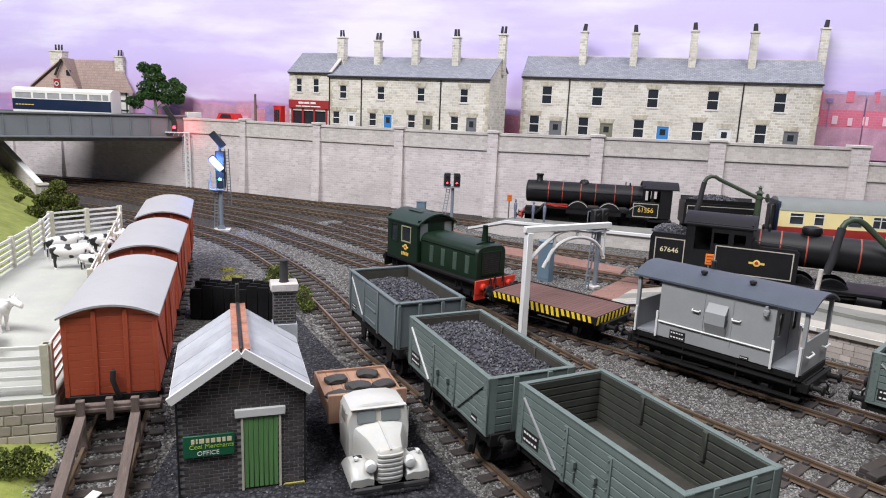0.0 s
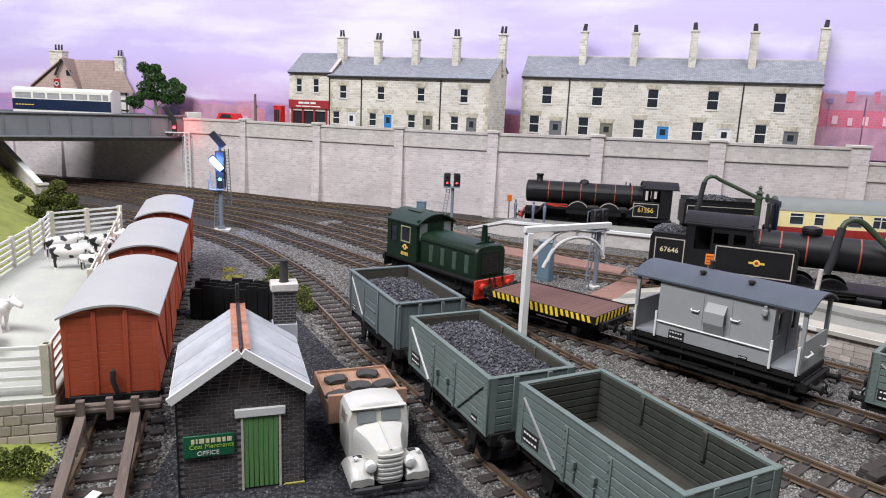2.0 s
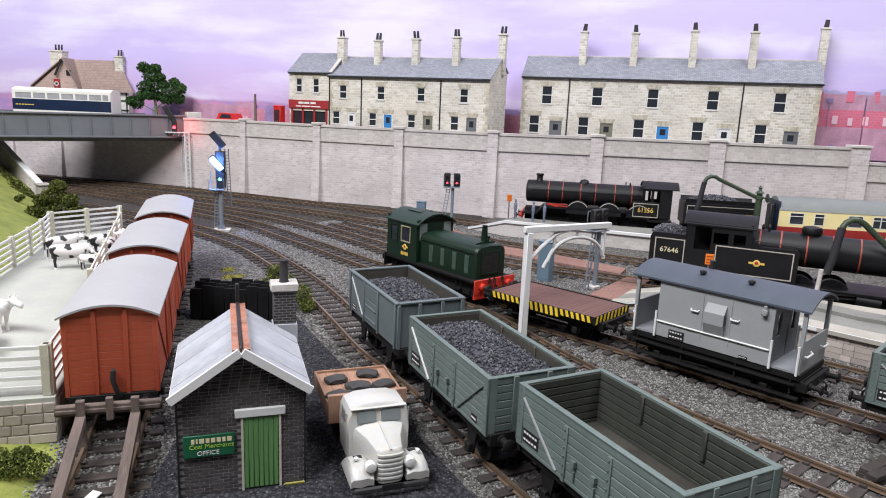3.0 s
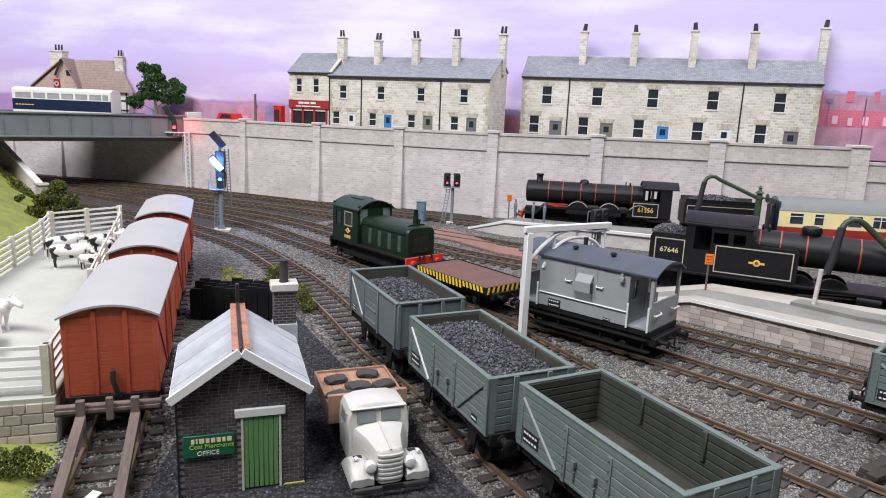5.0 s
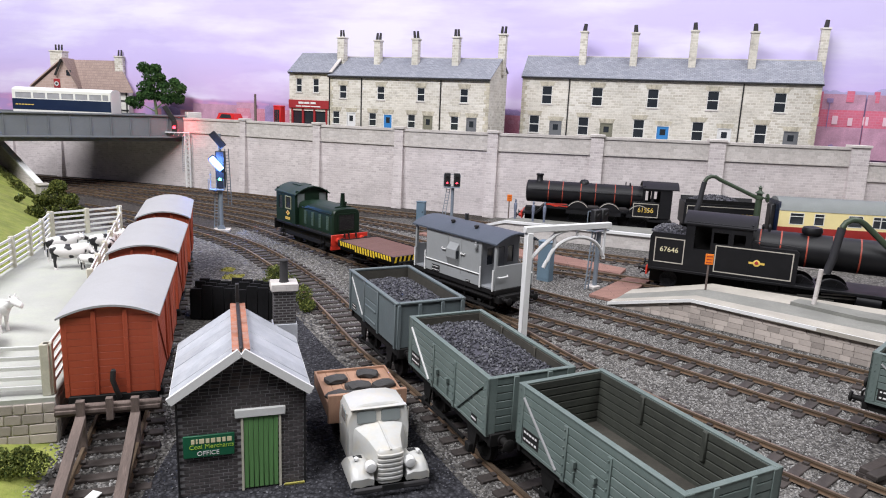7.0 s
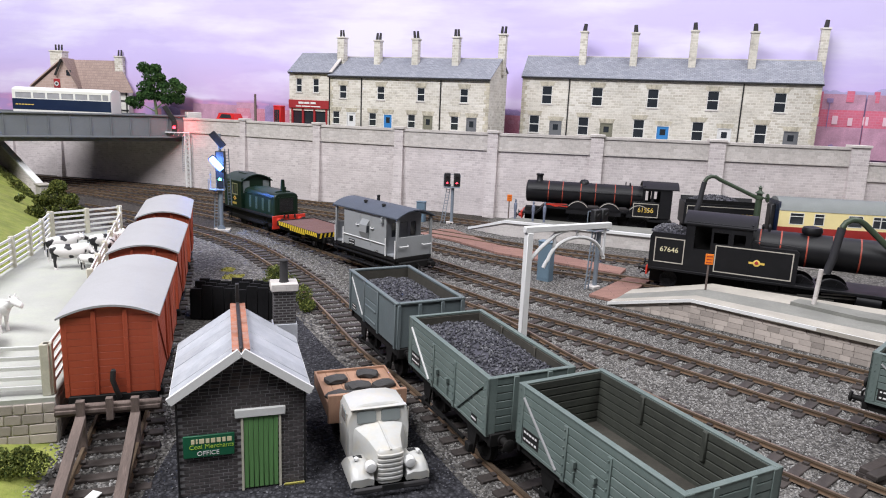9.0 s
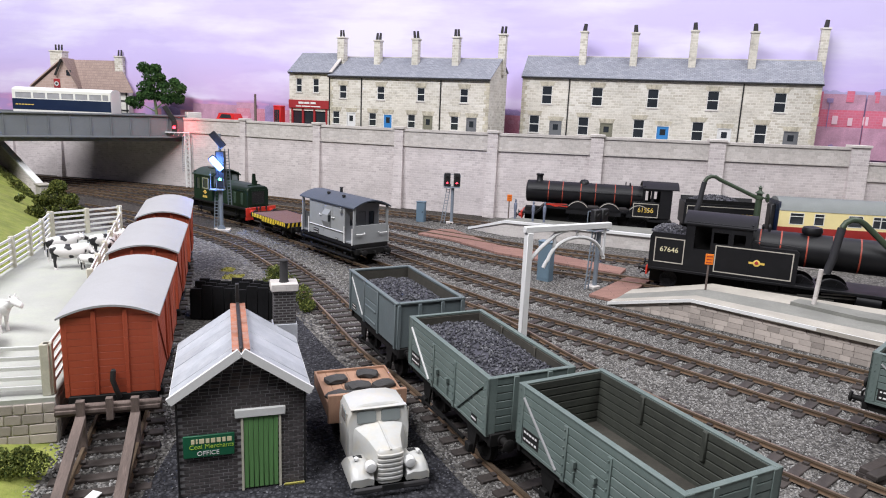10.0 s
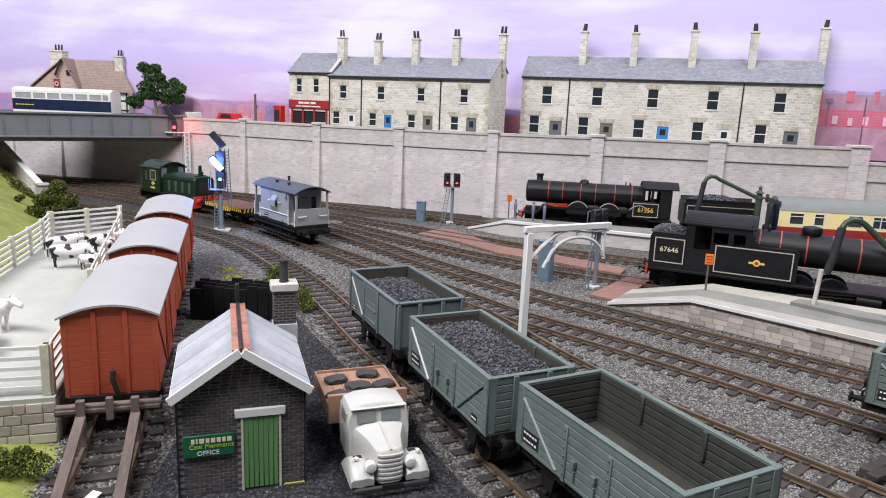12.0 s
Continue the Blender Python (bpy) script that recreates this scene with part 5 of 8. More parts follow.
            fr = part("window_frame", bm, M_WINDOWTRIM if b < 20 else M_GREEN, side, m=at(a - 0.5, 0, c - 0.5))
        bm = bmesh.new()
        box(bm, 7.4, 17.6, -0.12, 0.12, 12.4, 23.1)
        box(bm, 22.4, 30.1, -0.12, 0.12, 10.9, 23.1)
        part("window_pane", bm, M_PANE, side)
    for y, holes in ((cy0, [(1.5, 8.5, 15, 27), (w - 9.7, w - 2.7, 15, 27)]), (cy1, [(3, 13, 12, 25), (w - 14.2, w - 4.2, 12, 25)])):
        bm = bmesh.new()
        holed(bm, w - 1.2, zc - zp + 3, holes, -0.5, 0.5)
        bm2 = part("cab_end", bm, M_GREEN, t, m=at(-w / 2 + 0.6, y, zp))
        bm = bmesh.new()
        prism(bm, [(0, 0), *[((w - 1.2) * k / 10, 4.4 * (1 - (k / 5 - 1) ** 2)) for k in range(11)], (w - 1.2, 0)], "y", -0.5, 0.5)
        part("cab_arch", bm, M_GREEN, bm2, m=at(0, 0, zc - zp + 0.5))
        bm = bmesh.new()
        for a, b, c, d in holes:
            box(bm, a - 0.1, b + 0.1, -0.15, 0.15, c - 0.1, d + 0.1)
        ob = part("window_pane", bm, M_CABGLASS, bm2)
    part("cab_roof", arc_roof(cy1 - cy0 + 4, w + 1.6, zc + 0.2, 6.6, 0.9), M_GREENROOF, t, m=at(0, (cy0 + cy1) / 2 - 0.5, 0))
    bm = bmesh.new()
    box(bm, -6, 6, -7, 7, zc + 6.2, zc + 6.9, 0.3)
    part("roof_hatch", bm, M_GREENROOF, t, m=at(0, (cy0 + cy1) / 2, 0))
    for y, s in ((-48, -1), (48, 1)):
        bm = bmesh.new()
        box(bm, -17.5, 17.5, y - 1 if s < 0 else y, y if s < 0 else y + 1, 11.5, zp + 0.8, 0.3)
        if s < 0:
            box(bm, -17.5, -8.5, y - 0.8, y + 0.2, 8.6, 11.6)
            box(bm, 8.5, 17.5, y - 0.8, y + 0.2, 8.6, 11.6)
        part("buffer_beam", bm, M_RED if s < 0 else M_FRAME, t, "bright red buffer beam" if s < 0 else "sooty black rear buffer beam")
        for x in (-11.2, 11.2):
            bm = bmesh.new()
            lathe(bm, (x, y + s, 16.2), [(2.4, 0), (2.2, s * 2.2), (1.4, s * 2.4)], 14, "y")
            part("buffer_housing", bm, M_RED if s < 0 else M_FRAME, t)
            buffer(t, x, y + s, 16.2, s, 6.0, 2.9, M_BLACK)
        coupling(t, y + s, 15.6, s)
        for x in (-6, -2, 5):
            bm = bmesh.new()
            tube(bm, [(x, y + s * 1.6, 18), (x, y + s * 2, 22), (x + 0.4, y + s * 2.6, 21), (x + 0.4, y + s * 2.8, 14)], 0.45, 6)
            part("brake_hose", bm, M_BLACK, t)
    for s in (-1, 1):
        bm = bmesh.new()
        ball(bm, (s * (w / 2 + 0.05), 25.5, zp + 8.6), 2.0, 2, (0.12, 1, 1.1))
        crest = part("lion_crest", bm, M_GOLD, t, "small gold and red crest")
        bm = bmesh.new()
        ball(bm, (s * (w / 2 + 0.2), 25.5, zp + 8.8), 1.2, 1, (0.12, 1, 1.1))
        part("crest_centre", bm, M_SHOPRED, crest)
        bm = bmesh.new()
        box(bm, s * (w / 2 - 0.05), s * (w / 2 + 0.16), 22.3, 28.7, zp + 8.0, zp + 9.2)
        part("crest_scroll", bm, M_GOLD, t)
        for q in range(5):
            bm = bmesh.new()
            box(bm, s * (w / 2 - 0.05), s * (w / 2 + 0.16), 22 + q * 1.7, 23.1 + q * 1.7, zp + 2.6, zp + 5.0)
            part("number_bar", bm, M_GOLD, t)
        bm = bmesh.new()
        box(bm, s * (w / 2 - 4), s * (w / 2 - 3), -40, 40, 9, 12)
        part("side_rod", bm, M_FRAME, t)
        for y in (-30, 40):
            bm = bmesh.new()
            for z in (6, 11):
                box(bm, s * (w / 2 - 4), s * w / 2, y - 3, y + 3, z, z + 0.8)
            bar(bm, (s * (w / 2 - 2), y - 2.6, 6), (s * (w / 2 - 2), y - 2.6, zp), 0.6)
            bar(bm, (s * (w / 2 - 2), y + 2.6, 6), (s * (w / 2 - 2), y + 2.6, zp), 0.6)
            part("cab_step", bm, M_FRAME, t)
        hook = bmesh.new()
        tube(hook, [(s * (hw + 0.7), -42, zp + 16.5), (s * (hw + 0.7), 11, zp + 16.5)], 0.28, 6)
        part("bonnet_handrail", hook, M_GREEN, t)
    return t, [wheelset(t, y, 7.0) for y in (-22, 0, 22)]


def lined_panel(t, m, w, h, r=0.7):
    """A lining border, w by h, drawn as four thin raised strips."""
    for a, b, c, d in ((-w / 2, w / 2, h / 2 - r, h / 2), (-w / 2, w / 2, -h / 2, -h / 2 + r), (-w / 2, -w / 2 + r, -h / 2 + r, h / 2 - r), (w / 2 - r, w / 2, -h / 2 + r, h / 2 - r)):
        bm = bmesh.new()
        box(bm, a, b, c, d, 0, 0.14)
        part("lining", bm, M_LINE, t, m=m)


def boiler(t, r, z, y0, y1, bands, material=None):
    bm = bmesh.new()
    cyl(bm, (0, y0, z), (0, y1, z), r, seg=32)
    b = part("boiler", bm, material or M_LOCO, t)
    for y in bands:
        bm = bmesh.new()
        cyl(bm, (0, y - 0.45, z), (0, y + 0.45, z), r + 0.18, seg=32)
        part("boiler_band", bm, M_LINERED, b, "thin red boiler band")
    return b


def driver(t, y, r, x=8.6, rod=True):
    for s in (-1, 1):
        bm = bmesh.new()
        lathe(bm, (s * x, y, 2.5 + r), [(r + 0.5, -s * 1.2), (r, -s * 0.8), (r, s * 1), (r - 1.3, s * 1), (r - 1.4, s * 0.3), (2, s * 0.3), (2, s * 1.2), (0.1, s * 1.2)], 22, "x")
        wheel = part("driving_wheel", bm, M_LOCO, t)
        for k in range(10):
            a = k * math.pi / 5
            bm = bmesh.new()
            bar(bm, (s * (x + 0.6), y + math.cos(a) * 1.6, 2.5 + r + math.sin(a) * 1.6), (s * (x + 0.6), y + math.cos(a) * (r - 1), 2.5 + r + math.sin(a) * (r - 1)), 0.7, 0.5)
            part("spoke", bm, M_LOCO, wheel)


def tank_engine():
    t = thing("tank_engine", at(222, 464.5, 0, 0, 0, 64), "black side-tank steam locomotive with red and grey lining", "locomotive", "steam locomotives")
    w = 34.0
    bm = bmesh.new()
    box(bm, -w / 2, w / 2, -104, 72.2, 16, 18, 0.3)
    part("running_plate", bm, M_LOCO, t)
    bm = bmesh.new()
    box(bm, -6, 6, -102, 72, 5, 16)
    part("frames", bm, M_FRAME, t)
    # bunker with coal
    bm = bmesh.new()
    holed_top = [(48, 18), (72.3, 18), (72.3, 40), (70.8, 43.5), (48, 43.5)]
    prism(bm, holed_top, "x", -w / 2 + 0.3, w / 2 - 0.3)
    part("bunker", bm, M_LOCO, t)
    heap = lumps("bunker_coal", 500, 31, 14, 11.5, lambda u, v: dome(u, v, 43.4, 4.0, 31), 0.5, 1.2, M_COAL, t, "heap of black coal")
    heap.location = (0, 61 * MM, 0)
    # cab with openings
    for s in (-1, 1):
        bm = bmesh.new()
        holed(bm, 43, 36, [(26, 37, 17, 33), (15, 24.5, 21, 30), (4, 11.5, 21, 30)], -0.5, 0.5)
        part("cab_side", bm, M_LOCO, t, m=at(s * (w / 2 - 0.8), 5.5, 17.5, 0, 0, 90))
        bm = bmesh.new()
        holed(bm, 11.5, 11, [(1, 10.5, 1, 10)], -0.7, 0.7)
        part("window_frame", bm, M_LOCO, t, m=at(s * (w / 2 - 0.8), 19.5, 37.5, 0, 0, 90))
    bm = bmesh.new()
    box(bm, -w / 2 + 1.2, w / 2 - 1.2, 5.5, 6.5, 18, 55)
    part("cab_front", bm, M_LOCO, t)
    bm = bmesh.new()
    box(bm, -w / 2 + 1.2, w / 2 - 1.2, 47, 48, 18, 42)
    part("cab_back", bm, M_LOCO, t)
    bm = bmesh.new()
    box(bm, -10, 10, 7, 20, 18, 51, 0.5)
    box(bm, -1, 1, 20, 47, 18, 55)
    part("backhead", bm, M_FRAME, t)
    part("cab_roof", arc_roof(47, w + 1.5, 52.4, 7.0, 0.9, 18), M_LOCO, t, m=at(0, 27, 0))
    # side tanks
    for s in (-1, 1):
        bm = bmesh.new()
        prism(bm, [(-24, 18), (5.2, 18), (5.2, 43.5), (2, 43.5), (0, 41), (-22, 41), (-24, 39.5)], "x", s * 9, s * (w / 2))
        part("side_tank", bm, M_LOCO, t)
    bm = bmesh.new()
    box(bm, -w / 2, -w / 2 + 0.25, 5.3, 30, 18, 40)
    part("cab_panel", bm, M_LOCO, t)
    m = on_side(-w / 2 - 0.02, 3.5, 29.5)
    lined_panel(t, m, 49, 19)
    lined_panel(t, on_side(-w / 2 + 0.28, 58.6, 31), 20.5, 18)
    lettering("number_lettering", "67646", 3.7, M_NUM, t, on_side(-w / 2 + 0.2, 58.6, 31.5))
    bm = bmesh.new()
    ball(bm, (-w / 2, 1, 29.5), 2.4, 2, (0.12, 1, 1))
    crest = part("lion_crest", bm, M_GOLD, t, "small gold and red crest")
    bm = bmesh.new()
    ball(bm, (-w / 2 - 0.2, 1, 29.7), 1.5, 1, (0.12, 1, 1))
    part("crest_centre", bm, M_SHOPRED, crest)
    bm = bmesh.new()
    box(bm, -w / 2 - 0.2, -w / 2, -4, 6, 28.8, 30.2)
    part("crest_scroll", bm, M_GOLD, t)
    b = boiler(t, 11.5, 39.5, -98, 6, (1, -12, -28, -43, -59, -76))
    bm = bmesh.new()
    lathe(bm, (0, -30, 48), [(5.2, 0), (5.2, 2.6), (6.2, 3.6), (6.6, 5.6), (5.8, 7.6), (2.5, 8.4), (0.1, 8.5)], 20)
    part("dome", bm, M_LOCO, t)
    bm = bmesh.new()
    lathe(bm, (0, -88, 49), [(4.6, 0), (3.6, 2.5), (3.3, 7), (4.2, 8), (4.0, 9)], 18)
    part("chimney", bm, M_LOCO, t)
    bm = bmesh.new()
    for y, x in ((-4, -3), (-4, 3), (0, 0)):
        lathe(bm, (x, y, 50), [(1.0, 0), (0.8, 3), (1.2, 3.2), (0.3, 4.6)], 8)
    part("safety_valves", bm, M_LOCO, t)
    for y in (-46, -26, -4):
        driver(t, y, 10.5)
    for y in (58, -84):
        driver(t, y, 6.0)
    for s in (-1, 1):
        bm = bmesh.new()
        bar(bm, (s * 12, -48, 10), (s * 12, -2, 10), 1.8, 0.8)
        bar(bm, (s * 13, -66, 13.5), (s * 13, -26, 11), 1.4, 0.8)
        bar(bm, (s * 13.5, -60, 15.5), (s * 13.5, -40, 14), 1.0, 0.8)
        part("coupling_rods", bm, M_STEEL, t)
        bm = bmesh.new()
        cyl(bm, (s * 13.5, -74, 12.5), (s * 13.5, -60, 13), 4.0, seg=16)
        part("cylinder", bm, M_LOCO, t)
        bm = bmesh.new()
        tube(bm, [(s * (w / 2 - 3), 4, 44.5), (s * (w / 2 - 3), -26, 43)], 0.35, 6)
        part("handrail", bm, M_LOCO, t)
    bm = bmesh.new()
    box(bm, -17, 17, 72.3, 73.5, 11.5, 18, 0.2)
    part("buffer_beam", bm, M_RED, t, "red rear buffer beam")
    for x in (-11.2, 11.2):
        bm = bmesh.new()
        lathe(bm, (x, 73.5, 15.5), [(2.2, 0), (2.0, 3)], 12, "y")
        part("buffer_housing", bm, M_LOCO, t)
        buffer(t, x, 73.5, 15.5, 1, 5, 2.6, M_BLACK)
    coupling(t, 73.5, 14, 1)
    return t


def tender_engine():
    t = thing("express_engine", at(157, 701.5, 0, 0, 0, 78.8) @ Matrix.Diagonal((1, 0.88, 1, 1)), "black tender steam locomotive with red boiler bands", "locomotive", "steam locomotives")
    w = 33.0
    bm = bmesh.new()
    prism(bm, [(-86, 20), (-60, 20), (-52, 27), (60, 27), (68, 20), (84, 20), (84, 22), (69, 22), (60, 29), (-53, 29), (-61, 22), (-86, 22)], "x", -w / 2, w / 2)
    part("running_plate", bm, M_LOCO, t)
    bm = bmesh.new()
    box(bm, -6, 6, -84, 82, 7, 26)
    part("frames", bm, M_FRAME, t)
    boiler(t, 11.5, 42.5, -52, 80, (55.5, 39, 18, 1, -21, -40))
    bm = bmesh.new()
    lathe(bm, (0, 80, 42.5), [(11.2, 0), (10.6, 1.2), (8, 2.2), (1, 2.8), (0.1, 2.8)], 24, "y")
    part("smokebox_door", bm, M_LOCO, t)
    bm = bmesh.new()
    lathe(bm, (0, 67, 52.5), [(5, 0), (3.8, 2), (3.6, 6), (4.6, 7), (4.4, 8.4)], 18)
    part("chimney", bm, M_LOCO, t)
    bm = bmesh.new()
    lathe(bm, (0, 14.5, 52), [(6, 0), (5.6, 3), (4, 4.8), (0.1, 5.6)], 18)
    part("dome", bm, M_LOCO, t)
    bm = bmesh.new()
    for x in (-2.2, 2.2):
        lathe(bm, (x, -38, 52.5), [(0.9, 0), (0.7, 3), (1.0, 3.2), (0.2, 4.4)], 8)
    lathe(bm, (0, -33, 53), [(0.7, 0), (0.6, 4), (0.2, 5)], 8)
    part("safety_valves", bm, M_LOCO, t)
    for s in (-1, 1):
        for y, r in ((20, 11.5), (-15.6, 11.5), (-49, 11.5)):
            bm = bmesh.new()
            pts = [(y + (r + 2.2) * math.cos(a), 23 + (r + 2.2) * math.sin(a)) for a in [math.pi * k / 14 for k in range(15)]]
            prism(bm, pts, "x", s * 10, s * (w / 2))
            sp = part("splasher", bm, M_LOCO, t)
            bm = bmesh.new()
            tube(bm, [(s * (w / 2 + 0.05), p[0], p[1] - 0.9) for p in pts if p[1] > 29.8], 0.4, 6)
            part("beading", bm, M_LINE, sp)
        bm = bmesh.new()
        bar(bm, (s * (w / 2 - 1), 31, 29.6), (s * (w / 2 - 1), 58, 31.2), 0.8, 0.9)
        bar(bm, (s * (w / 2 - 1), 33, 32.2), (s * (w / 2 - 1), 58, 31.4), 0.8, 0.7)
        bar(bm, (s * (w / 2 - 1), 37, 27.8), (s * (w / 2 - 1), 50, 30.2), 0.8, 0.7)
        part("red_linkage", bm, M_RED, t, "thin red frame linkage")
        bm = bmesh.new()
        holed(bm, 31, 30, [(13, 20, 16, 27), (23, 29.5, 14, 27)], -0.5, 0.5)
        part("cab_side", bm, M_LOCO, t, m=at(s * (w / 2 - 0.6), -84, 24, 0, 0, 90))
        bm = bmesh.new()
        tube(bm, [(s * 12.4, 76, 46), (s * 12.4, -50, 46)], 0.35, 6)
        part("handrail", bm, M_LOCO, t)
        bm = bmesh.new()
        bar(bm, (s * 12, 20, 13), (s * 12, -49, 13), 1.8, 0.8)
        part("coupling_rod", bm, M_STEEL, t)
    bm = bmesh.new()
    box(bm, -w / 2 - 0.2, -w / 2 + 0.8, -72, -41, 24, 40, 0.3)
    part("cab_side_sheet", bm, M_LOCO, t)
    lined_panel(t, on_side(-w / 2 - 0.22, -56, 31.5), 28, 14)
    lettering("number_lettering", "61556", 5.0, M_GOLD, t, on_side(-w / 2 - 0.3, -56, 31.5))
    bm = bmesh.new()
    box(bm, -w / 2 + 1, w / 2 - 1, -53.5, -52.5, 24, 56)
    part("cab_front", bm, M_LOCO, t)
    part("cab_roof", arc_roof(40, w + 1.5, 53.6, 6.0, 0.9, 18), M_LOCO, t, m=at(0, -71, 0))
    for y in (20, -15.6, -49):
        driver(t, y, 11.5)
    for y in (70, 54):
        driver(t, y, 5.8)
    bm = bmesh.new()
    box(bm, -16, 16, 84, 85.5, 14, 22, 0.2)
    part("buffer_beam", bm, M_RED, t, "red front buffer beam")
    for x in (-11.2, 11.2):
        bm = bmesh.new()
        lathe(bm, (x, 85.5, 17.5), [(2.2, 0), (2.0, 3)], 12, "y")
        part("buffer_housing", bm, M_RED, t)
        buffer(t, x, 85.5, 17.5, 1, 5, 2.6, M_BLACK)
    # tender
    t2 = thing("tender", at(277, 680, 0, 0, 0, 80.5) @ Matrix.Diagonal((1, 0.9, 1, 1)), "black six-wheeled coal tender with lettered sides", "tender", "steam locomotives")
    bm = bmesh.new()
    box(bm, -w / 2 + 0.5, w / 2 - 0.5, -40, 40, 20, 42, 0.3)
    part("tank", bm, M_LOCO, t2)
    bm = bmesh.new()
    prism(bm, [(-w / 2 + 1, 42), (-w / 2 - 0.5, 46), (-w / 2 + 0.2, 46), (-w / 2 + 1.8, 42)], "y", -39, 39)
    prism(bm, [(w / 2 - 1, 42), (w / 2 + 0.5, 46), (w / 2 - 0.2, 46), (w / 2 - 1.8, 42)], "y", -39, 39)
    part("coal_rail", bm, M_LOCO, t2)
    bm = bmesh.new()
    box(bm, -6, 6, -39, 39, 7, 20)
    part("frames", bm, M_FRAME, t2)
    heap = lumps("tender_coal", 600, 41, 14, 26, lambda u, v: dome(u, v, 43, 6, 41), 0.7, 1.5, M_COAL, t2, "heaped black coal")
    heap.location = (0, 6 * MM, 0)
    lined_panel(t2, on_side(-w / 2 + 0.48, 0, 31), 74, 17)
    rng = random.Random(4)
    y = 33
    while y > -33:
        q = rng.uniform(2.2, 3.4)
        if not -2 < y < 3:
            bm = bmesh.new()
            box(bm, -q / 2, q / 2, -2.3, 2.3, 0, 0.14)
            part("letter_bar", bm, M_GOLD, t2, m=on_side(-w / 2 + 0.48, y, 31))
        y -= q + 1.3
    for y in (-26, 0, 26):
        driver(t2, y, 7)
    return t


def carriage():
    ln, w = 250.0, 34.0
    t = thing("passenger_coach", at(455, 662, 0, 0, 0, 83.5), "crimson and cream passenger coach with grey roof", "coach")
    wins = []
    for k in range(3):
        for d0, d1 in ((10.7, 23.0), (33.7, 42.0), (65.0, 77.5), (87.6, 94.4)):
            if d1 + 84 * k < ln - 4:
                wins.append((ln - d1 - 84 * k, ln - d0 - 84 * k, 12.8, 23.2))
    for s in (-1, 1):
        bm = bmesh.new()
        holed(bm, ln, 26, wins, -0.5, 0.5)
        side = part("cream_side", bm, M_CREAM, t, m=at(s * (w / 2 - 0.5), -ln / 2, 14, 0, 0, 90))
        bm = bmesh.new()
        box(bm, -0.2, ln + 0.2, -0.75, 0.75, -0.3, 9.6)
        part("crimson_panel", bm, M_CRIMSON, side)
        for a, b, c, d in wins:
            bm = bmesh.new()
            box(bm, a - 0.2, b + 0.2, -0.1, 0.1, c - 0.2, d + 0.2)
            p = part("window_pane", bm, M_PANE, side)
            bm = bmesh.new()
            holed(bm, b - a + 1.2, d - c + 1.2, [(0.6, b - a + 0.6, 0.6, d - c - 2.6), (0.6, b - a + 0.6, d - c - 2.0, d - c + 0.6)], -0.62, 0.62)
            part("window_frame", bm, M_WHITE, side, m=at(a - 0.6, 0, c - 0.6))
    for e in (-1, 1):
        bm = bmesh.new()
        box(bm, -w / 2 + 1, w / 2 - 1, e * (ln / 2 - 0.8), e * ln / 2, 14, 48)
        part("coach_end", bm, M_BUSBLUE, t)
        bm = bmesh.new()
        box(bm, -6, 6, e * ln / 2, e * (ln / 2 + 5), 17, 44, 1)
        part("gangway", bm, M_BLACK, t)
    n = 16
    up = [(-w / 2 - 0.4 + (w + 0.8) * k / n, 39.6 + 12 * (1 - abs(2 * k / n - 1) ** 2.6)) for k in range(n + 1)]
    bm = bmesh.new()
    prism(bm, up, "y", -ln / 2, ln / 2)
    part("roof", bm, M_COACHROOF, t, "plain grey coach roof")
    bm = bmesh.new()
    box(bm, -12, 12, -ln / 2 + 3, ln / 2 - 3, 8, 14)
    part("underframe", bm, M_FRAME, t)
    for y in (-95, -72, 72, 95):
        driver(t, y, 6)
    return t


M_WINDOWTRIM = mat("worn_window_trim", (0.30, 0.29, 0.17), 0.5, var=0.15)
M_CABGLASS = glass_mat("grey_cab_glass", (0.16, 0.18, 0.18), 0.15)
plank_wagon(at(57, 179.4, 0, 0, 0, 27), "empty grey-green seven-plank open wagon", False, 11)
plank_wagon(at(17.2, 243.3, 0, 0, 0, 24.8), "grey-green seven-plank open wagon full of coal", True, 12)
mineral_wagon(at(-18.3, 316, 0, 0, 0, 26), "grey steel mineral wagon loaded with coal", 13)
plank_wagon(at(203, 234, 0, 0, 0, 45), "grey-green open wagon standing behind the train", False, 14)
v = goods_van(at(-131, 269.9, 0, 0, 0, 17.4), "rust-red planked goods van with pale grey roof", 1)
copy_thing(v, at(-163.6, 370.6, 0, 0, 0, 17.6))
copy_thing(v, at(-197, 473, 0, 0, 0, 19))
VAN, VAN_WHEELS = brake_van()
RUNNER, RUNNER_WHEELS = runner_wagon()
SHUNTER, SHUNTER_WHEELS = diesel_shunter()
tank_engine()
tender_engine()
carriage()

# ---- buildings on the upper level ----
def soldier_course(house, x, z, w, h=5.2):
    """A flat arch of upright stones that fan outwards."""
    n = max(4, round(w / 2.3))
    for k in range(n):
        a, b = -w / 2 + w * k / n + 0.08, -w / 2 + w * (k + 1) / n - 0.08
        bm = bmesh.new()
        rings(bm, [[(x + a, y, z), (x + b, y, z), (x + b * 1.28, y, z + h), (x + a * 1.28, y, z + h)] for y in (-0.35 - 0.06 * (k % 3), 0.3)])
        part("lintel_stone", bm, M_QUOIN, house)


